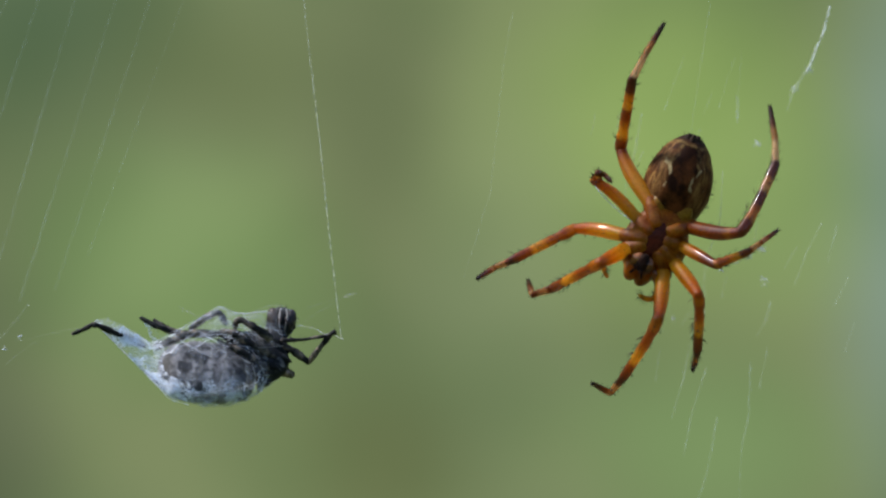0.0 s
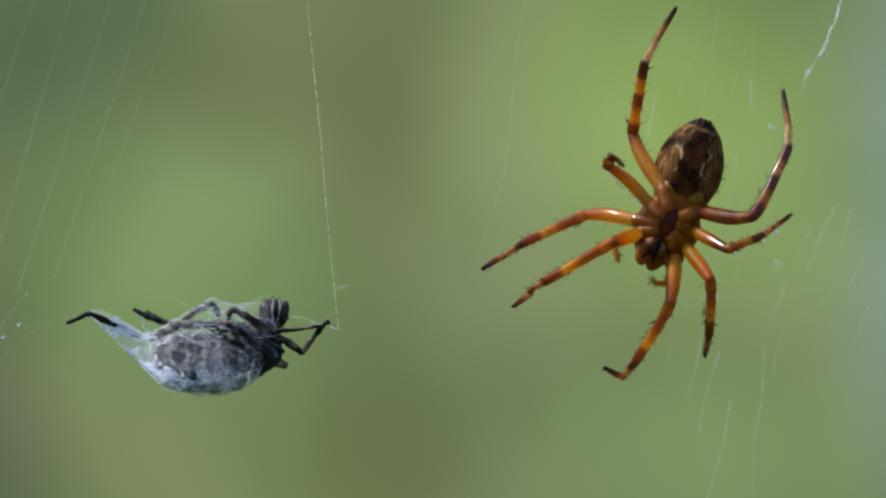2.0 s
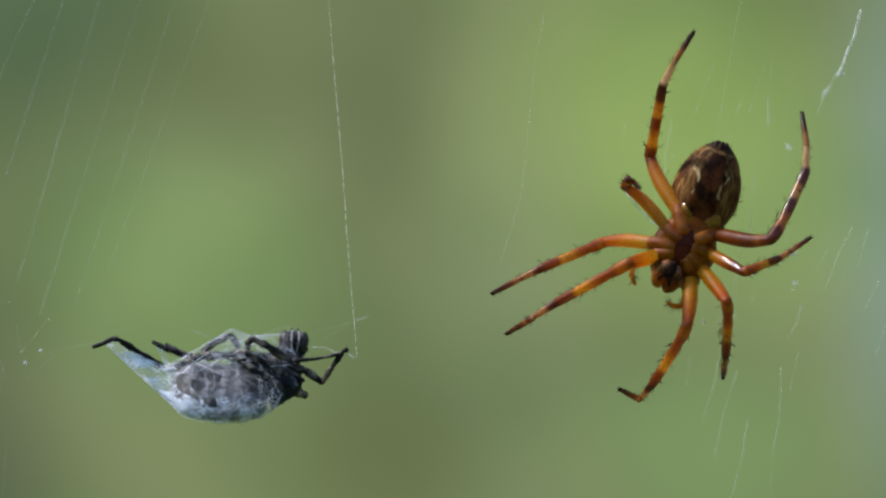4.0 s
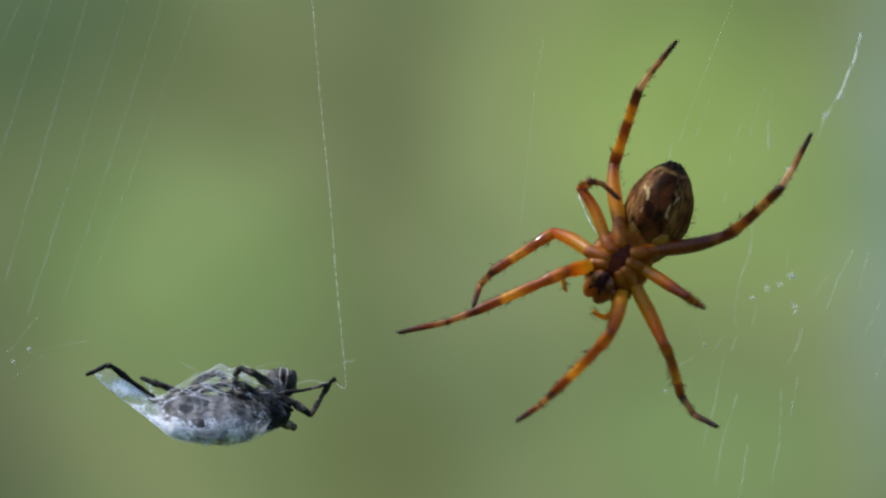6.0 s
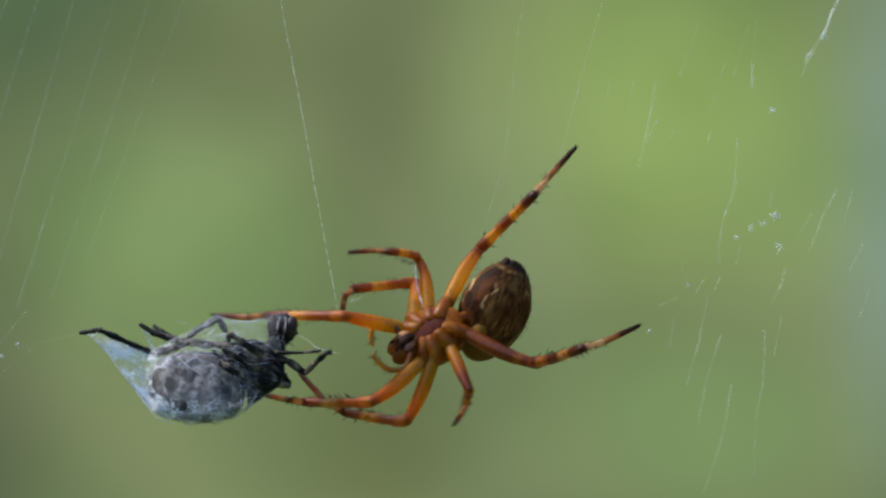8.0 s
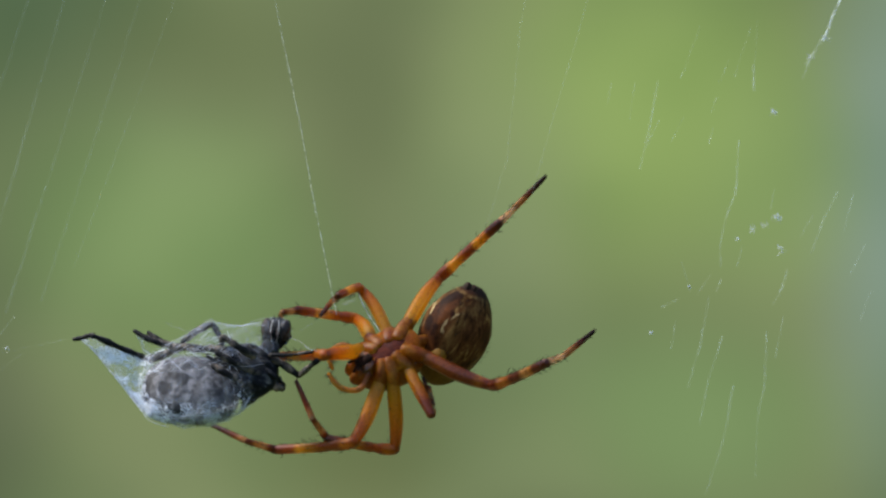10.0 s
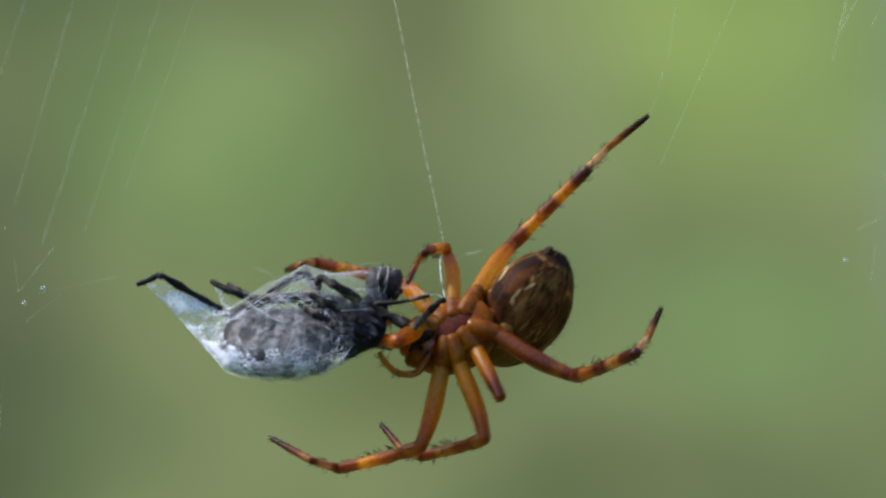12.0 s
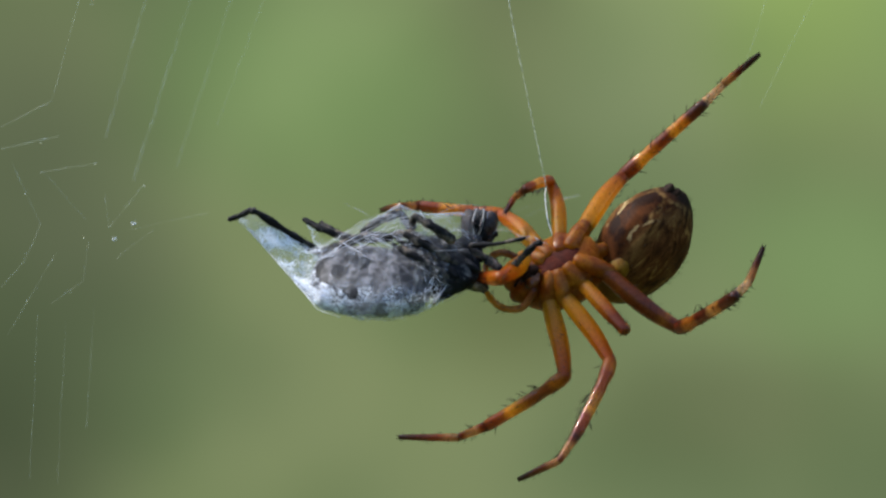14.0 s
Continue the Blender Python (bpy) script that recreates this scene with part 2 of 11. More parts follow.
    tip = calc("MINIMUM", 0.9, calc("MULTIPLY", calc("MAXIMUM", calc("SUBTRACT", z, 0.74), 0.0), 5.0))
    col = mixed(nodes, links, "MIX", tip, col, (0.03, 0.018, 0.013))
    col = mixed(nodes, links, "MIX", calc("MULTIPLY", ochre, 0.6), col, (0.44, 0.27, 0.09))
    fine = node(nodes, "ShaderNodeTexNoise", Scale=9000.0, Detail=6.0, Roughness=0.7)
    links.new(tc.outputs["Object"], fine.inputs["Vector"])
    speck = ramp(nodes, [(0.35, (0.5, 0.45, 0.4)), (0.6, (1, 1, 1))])
    links.new(fine.outputs["Fac"], speck.inputs[0])
    col = mixed(nodes, links, "MULTIPLY", 0.6, col, speck.outputs[0])
    p = node(nodes, "ShaderNodeBsdfPrincipled", Roughness=0.55)
    p.inputs["Specular IOR Level"].default_value = 0.06
    links.new(col, p.inputs["Base Color"])
    bump = node(nodes, "ShaderNodeBump", Strength=0.5, Distance=0.00006)
    links.new(band.outputs["Fac"], bump.inputs["Height"])
    bump2 = node(nodes, "ShaderNodeBump", Strength=0.35, Distance=0.00002)
    links.new(fine.outputs["Fac"], bump2.inputs["Height"])
    links.new(bump.outputs[0], bump2.inputs["Normal"])
    links.new(bump2.outputs[0], p.inputs["Normal"])
    tr = nodes.new("ShaderNodeBsdfTranslucent")
    links.new(col, tr.inputs["Color"])
    mix = node(nodes, "ShaderNodeMixShader", Fac=0.3)
    links.new(p.outputs[0], mix.inputs[1])
    links.new(tr.outputs[0], mix.inputs[2])
    out = nodes.new("ShaderNodeOutputMaterial")
    links.new(mix.outputs[0], out.inputs[0])
    return m


M_ABDOMEN = abdomen_skin()
M_SPINNERET = chitin("dark_spinneret", [(0.3, (0.015, 0.010, 0.008)), (0.7, (0.05, 0.03, 0.02))], along=False, rough=0.6, glow=0.05, coat=0.0, shine=0.08)
M_EYE = chitin("black_eye", [(0.3, (0.01, 0.008, 0.008)), (0.7, (0.03, 0.02, 0.02))], along=False, rough=0.1, glow=0.0)
# fly
M_FLYBLACK = chitin("grey_black_fly", [(0.40, (0.005, 0.006, 0.008)), (0.54, (0.010, 0.012, 0.016)), (0.60, (0.08, 0.084, 0.09)), (0.76, (0.24, 0.24, 0.24))], along=False, rough=0.6, glow=0.0, grain=6000, stretch=(0.22, 1.0, 0.9), coat=0.0, shine=0.14)
M_FLYLEG = chitin("black_fly_leg", [(0.3, (0.005, 0.005, 0.007)), (0.50, (0.010, 0.011, 0.014)), (0.57, (0.08, 0.075, 0.07)), (0.68, (0.27, 0.22, 0.18))], along=False, rough=0.6, glow=0.0, grain=3600, coat=0.0, shine=0.16)


# Dark spots of the fly's abdomen: along, up, half width, half height (grid steps), strength.
SPOTS = [(-25, -60, 12, 14, 0.97), (-43, -51, 10, 12, 0.93), (-19, -33, 13, 6, 0.7), (-45, -36, 10, 6, 0.6), (-53, -79, 14, 12, 0.96), (-64, -108, 10, 10, 0.8), (-46, -104, 6, 7, 0.5), (-85, -94, 7, 15, 0.85)]
SPOTS += [(-86, -68, 7, 12, 0.85), (-74, -49, 9, 8, 0.75), (-69, -126, 9, 8, 0.7), (-44, -124, 11, 8, 0.75), (-22, -127, 10, 7, 0.65), (0, -131, 10, 7, 0.5), (16, -24, 14, 7, 0.6)]


def spotted_skin():
    """Grey fly skin with blue-black spots in rows, uneven in shape, and faint folds round the girth."""
    m, nodes, links = material("spotted_fly_abdomen")
    tc = nodes.new("ShaderNodeTexCoord")
    warp = noise_tex(nodes, links, 3200.0, 3.0)
    moved = nodes.new("ShaderNodeVectorMath")
    moved.operation = "MULTIPLY_ADD"
    links.new(warp.outputs["Color"], moved.inputs[0])
    moved.inputs[1].default_value = (0.00044, 0.00044, 0.00044)
    links.new(tc.outputs["Object"], moved.inputs[2])
    shift = nodes.new("ShaderNodeVectorMath")
    shift.operation = "SUBTRACT"
    links.new(moved.outputs[0], shift.inputs[0])
    shift.inputs[1].default_value = (0.00022, 0.00022, 0.00022)
    fold = node(nodes, "ShaderNodeTexWave", Scale=420.0, Distortion=3.0, Detail=3.0)
    links.new(shift.outputs[0], fold.inputs["Vector"])
    base = ramp(nodes, [(0.2, (0.092, 0.090, 0.096)), (0.8, (0.150, 0.147, 0.155))])
    links.new(fold.outputs["Fac"], base.inputs[0])
    col = base.outputs[0]
    for x, z, rx, rz, strength in SPOTS:
        mp = nodes.new("ShaderNodeMapping")
        mp.vector_type = "TEXTURE"
        mp.inputs["Location"].default_value = (x * U, 0, z * U)
        mp.inputs["Scale"].default_value = (1.2 * rx * U, 1000.0, 1.2 * rz * U)
        links.new(shift.outputs[0], mp.inputs["Vector"])
        g = nodes.new("ShaderNodeTexGradient")
        g.gradient_type = "SPHERICAL"
        links.new(mp.outputs[0], g.inputs["Vector"])
        edge = node(nodes, "ShaderNodeMapRange")
        edge.interpolation_type = "SMOOTHSTEP"
        edge.inputs["From Max"].default_value = 0.28
        edge.inputs["To Max"].default_value = strength
        links.new(g.outputs["Fac"], edge.inputs["Value"])
        col = mixed(nodes, links, "MIX", edge.outputs[0], col, (0.007, 0.009, 0.013))
    # mottled black towards the thorax
    sep = nodes.new("ShaderNodeSeparateXYZ")
    links.new(tc.outputs["Object"], sep.inputs[0])
    fore = node(nodes, "ShaderNodeMapRange")
    fore.inputs["From Min"].default_value, fore.inputs["From Max"].default_value = -10 * U, 62 * U
    fore.inputs["To Min"].default_value, fore.inputs["To Max"].default_value = -0.35, 0.55
    links.new(sep.outputs["X"], fore.inputs["Value"])
    blot = node(nodes, "ShaderNodeTexNoise", Scale=2400.0, Detail=4.0, Roughness=0.6)
    links.new(tc.outputs["Object"], blot.inputs["Vector"])
    total = nodes.new("ShaderNodeMath")
    total.operation = "ADD"
    links.new(fore.outputs[0], total.inputs[0])
    links.new(blot.outputs["Fac"], total.inputs[1])
    dark = node(nodes, "ShaderNodeMapRange")
    dark.interpolation_type = "SMOOTHSTEP"
    dark.inputs["From Min"].default_value, dark.inputs["From Max"].default_value = 0.60, 0.90
    dark.inputs["To Max"].default_value = 0.9
    links.new(total.outputs[0], dark.inputs["Value"])
    col = mixed(nodes, links, "MIX", dark.outputs[0], col, (0.014, 0.016, 0.020))
    # small uneven dapples all over
    dapple = noise_tex(nodes, links, 3000.0, 2.5, 0.5)
    patch = ramp(nodes, [(0.40, (0.30, 0.31, 0.33)), (0.50, (1, 1, 1)), (0.66, (1.5, 1.5, 1.55))])
    links.new(dapple.outputs["Fac"], patch.inputs[0])
    col = mixed(nodes, links, "MULTIPLY", 0.85, col, patch.outputs[0])
    fine = noise_tex(nodes, links, 9000.0, 6.0, 0.7)
    dirt = ramp(nodes, [(0.32, (0.45, 0.44, 0.44)), (0.62, (1, 1, 1))])
    links.new(fine.outputs["Fac"], dirt.inputs[0])
    col = mixed(nodes, links, "MULTIPLY", 0.6, col, dirt.outputs[0])
    p = node(nodes, "ShaderNodeBsdfPrincipled", Roughness=0.5)
    p.inputs["Specular IOR Level"].default_value = 0.12
    links.new(col, p.inputs["Base Color"])
    bump = node(nodes, "ShaderNodeBump", Strength=0.5, Distance=0.00004)
    links.new(fine.outputs["Fac"], bump.inputs["Height"])
    links.new(bump.outputs[0], p.inputs["Normal"])
    out = nodes.new("ShaderNodeOutputMaterial")
    links.new(p.outputs[0], out.inputs[0])
    return m


M_FLYABD = spotted_skin()
M_FACE = chitin("pale_face_stripe", [(0.3, (0.30, 0.30, 0.30)), (0.7, (0.50, 0.50, 0.50))], along=False, rough=0.6, glow=0.0, grain=9000, coat=0.0)
M_FLYEYE = chitin("dark_fly_eye", [(0.3, (0.018, 0.014, 0.016)), (0.7, (0.06, 0.045, 0.045))], along=False, rough=0.4, glow=0.0, grain=9000, coat=0.15, shine=0.2)


def silk(name, cover, fibre, tint=(0.78, 0.82, 0.86), thick=()):
    """White silk: threads that cover only part of what lies under them; thick: more layers at one end and low down."""
    m, nodes, links = material(name)
    tc = nodes.new("ShaderNodeTexCoord")
    mp = nodes.new("ShaderNodeMapping")
    mp.inputs["Rotation"].default_value = (0.0, radians(28), 0.0)
    mp.inputs["Scale"].default_value = (0.22, 1.0, 1.0)
    links.new(tc.outputs["Object"], mp.inputs["Vector"])
    a = node(nodes, "ShaderNodeTexNoise", Scale=fibre, Detail=6.0, Roughness=0.7, Distortion=1.2)
    links.new(mp.outputs[0], a.inputs["Vector"])
    b = node(nodes, "ShaderNodeTexNoise", Scale=fibre * 0.16, Detail=3.0)
    links.new(tc.outputs["Object"], b.inputs["Vector"])
    add = nodes.new("ShaderNodeMath")
    add.operation = "ADD"
    links.new(a.outputs["Fac"], add.inputs[0])
    links.new(b.outputs["Fac"], add.inputs[1])
    r = ramp(nodes, [(0.40, (cover * 0.15,) * 3), (0.50, (cover,) * 3), (0.60, (min(1, cover * 3.4),) * 3)])
    half = nodes.new("ShaderNodeMath")
    half.operation = "MULTIPLY"
    half.inputs[1].default_value = 0.5
    links.new(add.outputs[0], half.inputs[0])
    links.new(half.outputs[0], r.inputs[0])
    veil = r.outputs[0]
    if thick:
        # a loose net of heavier threads, denser where more layers lie
        swirl = node(nodes, "ShaderNodeTexNoise", Scale=1500.0, Detail=3.0)
        links.new(tc.outputs["Object"], swirl.inputs["Vector"])
        moved = nodes.new("ShaderNodeVectorMath")
        moved.operation = "MULTIPLY_ADD"
        links.new(swirl.outputs["Color"], moved.inputs[0])
        moved.inputs[1].default_value = (0.0007, 0.0007, 0.0007)
        links.new(tc.outputs["Object"], moved.inputs[2])
        for scale, width, weight in ((1300.0, 0.035, 0.14), (3300.0, 0.05, 0.09)):
            net = nodes.new("ShaderNodeTexVoronoi")
            net.feature = "DISTANCE_TO_EDGE"
            net.inputs["Scale"].default_value = scale
            links.new(moved.outputs[0], net.inputs["Vector"])
            line = node(nodes, "ShaderNodeMapRange")
            line.inputs["From Max"].default_value = width
            line.inputs["To Min"].default_value, line.inputs["To Max"].default_value = weight, 0.0
            links.new(net.outputs["Distance"], line.inputs["Value"])
            some = node(nodes, "ShaderNodeMapRange")
            some.inputs["From Min"].default_value, some.inputs["From Max"].default_value = 0.44, 0.58
            links.new(b.outputs["Fac"], some.inputs["Value"])
            part_of = nodes.new("ShaderNodeMath")
            part_of.operation = "MULTIPLY"
            links.new(line.outputs[0], part_of.inputs[0])
            links.new(some.outputs[0], part_of.inputs[1])
            both = nodes.new("ShaderNodeMath")
            both.operation = "ADD"
            links.new(veil, both.inputs[0])
            links.new(part_of.outputs[0], both.inputs[1])
            veil = both.outputs[0]
        sep = nodes.new("ShaderNodeSeparateXYZ")
        links.new(tc.outputs["Object"], sep.inputs[0])
        span = node(nodes, "ShaderNodeMapRange")
        span.inputs["From Min"].default_value, span.inputs["From Max"].default_value = thick[0], thick[1]
        span.inputs["To Min"].default_value, span.inputs["To Max"].default_value = thick[2], thick[3]
        links.new(sep.outputs["X"], span.inputs["Value"])
        layers = nodes.new("ShaderNodeMath")
        layers.operation, layers.use_clamp = "MULTIPLY", True
        links.new(veil, layers.inputs[0])
        links.new(span.outputs[0], layers.inputs[1])
        # and more layers towards the lower edge
        low = node(nodes, "ShaderNodeMapRange")
        low.inputs["From Min"].default_value, low.inputs["From Max"].default_value = thick[4], thick[5]
        low.inputs["To Min"].default_value, low.inputs["To Max"].default_value = 1.0, thick[6]
        links.new(sep.outputs["Z"], low.inputs["Value"])
        down = nodes.new("ShaderNodeMath")
        down.operation, down.use_clamp = "MULTIPLY", True
        links.new(layers.outputs[0], down.inputs[0])
        links.new(low.outputs[0], down.inputs[1])
        cover_out = down.outputs[0]
    else:
        cover_out = veil
    p = node(nodes, "ShaderNodeBsdfPrincipled", Roughness=0.45)
    p.inputs["Base Color"].default_value = (*tint, 1)
    bump = node(nodes, "ShaderNodeBump", Strength=0.4, Distance=0.00003)
    links.new(a.outputs["Fac"], bump.inputs["Height"])
    links.new(bump.outputs[0], p.inputs["Normal"])
    tr = node(nodes, "ShaderNodeBsdfTranslucent")
    tr.inputs["Color"].default_value = (*tint, 1)
    body = node(nodes, "ShaderNodeMixShader", Fac=0.4)
    links.new(p.outputs[0], body.inputs[1])
    links.new(tr.outputs[0], body.inputs[2])
    clear = nodes.new("ShaderNodeBsdfTransparent")
    mix = nodes.new("ShaderNodeMixShader")
    links.new(cover_out, mix.inputs[0])
    links.new(clear.outputs[0], mix.inputs[1])
    links.new(body.outputs[0], mix.inputs[2])
    out = nodes.new("ShaderNodeOutputMaterial")
    links.new(mix.outputs[0], out.inputs[0])
    return m


M_SHROUD = silk("silk_wrapping", 0.018, 6500.0, (0.80, 0.86, 0.98), (-140 * U, -58 * U, 15.0, 1.0, -86 * U, -134 * U, 16.0))
M_STRAND = silk("silk_strand", 0.3, 700.0, (0.78, 0.82, 0.92))


def thread(name, low, high, tint):
    """A thread finer than it is drawn: it covers part of its width, here more, there less."""
    m, nodes, links = material(name)
    n = noise_tex(nodes, links, 90.0, 2.0)
    fac = node(nodes, "ShaderNodeMapRange")
    fac.inputs["From Min"].default_value, fac.inputs["From Max"].default_value = 0.32, 0.68
    fac.inputs["To Min"].default_value, fac.inputs["To Max"].default_value = low, high
    links.new(n.outputs["Fac"], fac.inputs["Value"])
    # small drops of glue along it
    drops = noise_tex(nodes, links, 2200.0, 1.0)
    dots = node(nodes, "ShaderNodeMapRange")
    dots.inputs["From Min"].default_value, dots.inputs["From Max"].default_value = 0.42, 0.62
    dots.inputs["To Min"].default_value, dots.inputs["To Max"].default_value = 0.5, 1.6
    links.new(drops.outputs["Fac"], dots.inputs["Value"])
    cover = nodes.new("ShaderNodeMath")
    cover.operation, cover.use_clamp = "MULTIPLY", True
    links.new(fac.outputs[0], cover.inputs[0])
    links.new(dots.outputs[0], cover.inputs[1])
    p = node(nodes, "ShaderNodeBsdfPrincipled", Roughness=0.35)
    p.inputs["Base Color"].default_value = (*tint, 1)
    clear = nodes.new("ShaderNodeBsdfTransparent")
    mix = nodes.new("ShaderNodeMixShader")
    links.new(cover.outputs[0], mix.inputs[0])
    links.new(clear.outputs[0], mix.inputs[1])
    links.new(p.outputs[0], mix.inputs[2])
    out = nodes.new("ShaderNodeOutputMaterial")
    links.new(mix.outputs[0], out.inputs[0])
    return m


M_THREAD = thread("web_thread", 0.025, 0.12, (0.86, 0.92, 0.82))
M_VEIL = thread("blurred_web_thread", 0.012, 0.04, (0.80, 0.90, 0.86))
M_DIM = thread("dim_web_thread", 0.012, 0.075, (0.84, 0.92, 0.82))
M_BRIGHT = thread("bright_web_thread", 0.05, 0.42, (0.88, 0.92, 0.88))
M_EDGE = thread("taut_silk", 0.35, 0.85, (0.88, 0.92, 1.0))
M_LINE = thread("hanging_silk", 0.18, 0.6, (0.9, 0.9, 0.78))
M_FINE = thread("single_silk", 0.03, 0.19, (0.85, 0.88, 0.92))
M_FLECK = silk("web_fleck", 0.26, 5000.0)


def distance_colours():
    """Far leaves out of focus, self-lit: soft patches of green, olive and grey-blue."""
    m, nodes, links = material("glowing_distant_leaves")
    tc = nodes.new("ShaderNodeTexCoord")
    warp = node(nodes, "ShaderNodeTexNoise", Scale=4.0, Detail=1.0)
    links.new(tc.outputs["Object"], warp.inputs["Vector"])
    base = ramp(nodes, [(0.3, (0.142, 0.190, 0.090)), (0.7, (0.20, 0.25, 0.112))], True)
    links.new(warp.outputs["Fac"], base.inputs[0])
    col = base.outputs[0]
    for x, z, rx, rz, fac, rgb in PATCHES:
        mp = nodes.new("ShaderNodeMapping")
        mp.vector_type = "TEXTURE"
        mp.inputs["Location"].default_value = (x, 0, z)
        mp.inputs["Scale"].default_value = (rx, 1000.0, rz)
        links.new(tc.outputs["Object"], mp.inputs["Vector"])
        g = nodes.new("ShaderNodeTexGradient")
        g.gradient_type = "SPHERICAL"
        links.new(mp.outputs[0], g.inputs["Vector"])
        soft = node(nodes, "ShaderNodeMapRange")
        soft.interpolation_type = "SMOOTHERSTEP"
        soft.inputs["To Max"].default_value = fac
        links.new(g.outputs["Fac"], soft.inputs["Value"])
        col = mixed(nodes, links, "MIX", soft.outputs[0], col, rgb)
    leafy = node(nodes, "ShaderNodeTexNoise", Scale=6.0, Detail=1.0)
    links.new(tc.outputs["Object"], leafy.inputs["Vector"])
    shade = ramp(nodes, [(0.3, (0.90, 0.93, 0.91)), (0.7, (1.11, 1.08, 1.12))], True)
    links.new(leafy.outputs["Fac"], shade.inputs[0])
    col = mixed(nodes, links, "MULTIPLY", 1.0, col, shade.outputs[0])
    # the daylight on the leaves is put in as emission
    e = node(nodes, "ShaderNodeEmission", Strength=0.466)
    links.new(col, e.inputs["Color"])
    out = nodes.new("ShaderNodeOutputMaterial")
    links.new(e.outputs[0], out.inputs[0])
    return m


# Soft glowing patches on the far foliage: across, up, half width, half height (m), strength, colour.
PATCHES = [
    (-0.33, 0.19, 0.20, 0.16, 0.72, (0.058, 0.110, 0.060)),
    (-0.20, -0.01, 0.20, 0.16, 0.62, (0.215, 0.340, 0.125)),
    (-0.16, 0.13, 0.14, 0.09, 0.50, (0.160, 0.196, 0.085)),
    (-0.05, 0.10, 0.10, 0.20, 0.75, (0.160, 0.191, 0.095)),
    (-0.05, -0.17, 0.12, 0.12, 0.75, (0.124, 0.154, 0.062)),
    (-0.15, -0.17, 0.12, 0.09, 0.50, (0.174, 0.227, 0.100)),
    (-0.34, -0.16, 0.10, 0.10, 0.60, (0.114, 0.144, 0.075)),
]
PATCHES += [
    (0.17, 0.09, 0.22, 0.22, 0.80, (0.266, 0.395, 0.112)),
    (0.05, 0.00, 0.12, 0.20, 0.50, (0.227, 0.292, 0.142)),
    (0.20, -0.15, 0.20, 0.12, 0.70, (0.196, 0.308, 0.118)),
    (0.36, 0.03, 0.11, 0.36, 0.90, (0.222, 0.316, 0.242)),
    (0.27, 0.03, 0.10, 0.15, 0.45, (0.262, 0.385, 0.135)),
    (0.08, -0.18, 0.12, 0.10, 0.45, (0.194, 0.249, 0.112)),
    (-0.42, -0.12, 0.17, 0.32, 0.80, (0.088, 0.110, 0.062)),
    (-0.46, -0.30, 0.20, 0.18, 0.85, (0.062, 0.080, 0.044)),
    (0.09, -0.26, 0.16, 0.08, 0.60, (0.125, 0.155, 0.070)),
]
M_DISTANCE_GLOW = distance_colours()


def grass():
    m, nodes, links = material("grass")
    n = noise_tex(nodes, links, 6.0, 8.0, 0.7)
    r = ramp(nodes, [(0.3, (0.03, 0.06, 0.015)), (0.7, (0.09, 0.13, 0.035))])
    links.new(n.outputs["Fac"], r.inputs[0])
    p = node(nodes, "ShaderNodeBsdfPrincipled", Roughness=0.8)
    links.new(r.outputs[0], p.inputs["Base Color"])
    out = nodes.new("ShaderNodeOutputMaterial")
    links.new(p.outputs[0], out.inputs[0])
    return m


M_GRASS = grass()


# ---- mesh helpers ----
def finish(name, bm, mat, parent=None, label="", smooth=True):
    me = bpy.data.meshes.new(name)
    bmesh.ops.recalc_face_normals(bm, faces=bm.faces)
    bm.to_mesh(me)
    bm.free()
    me.materials.append(mat)
    if smooth:
        me.shade_smooth()
    ob = new(name, me)
    if parent is not None:
        ob.parent = parent
    if label:
        tagged(ob, label)
    return ob


def part(name, bm, mat, parent, label=""):
    return finish(name, bm, mat, parent, label)


def loft(bm, rings):
    """Skin over closed rings of points; the ends are closed."""
    rows = [[bm.verts.new(p) for p in ring] for ring in rings]
    n = len(rows[0])
    for a, b in zip(rows[:-1], rows[1:]):
        for i in range(n):
            bm.faces.new((a[i], a[(i + 1) % n], b[(i + 1) % n], b[i]))
    bm.faces.new(rows[0][::-1])
    bm.faces.new(rows[-1])
    return rows


def ring(centre, radius, axis, sides=12, flat=1.0, turn=0.0):
    axis = Vector(axis).normalized()
    side = axis.orthogonal().normalized()
    other = axis.cross(side)
    c = Vector(centre)
    return [c + radius * (math.cos(2 * math.pi * i / sides + turn) * side + flat * math.sin(2 * math.pi * i / sides + turn) * other) for i in range(sides)]


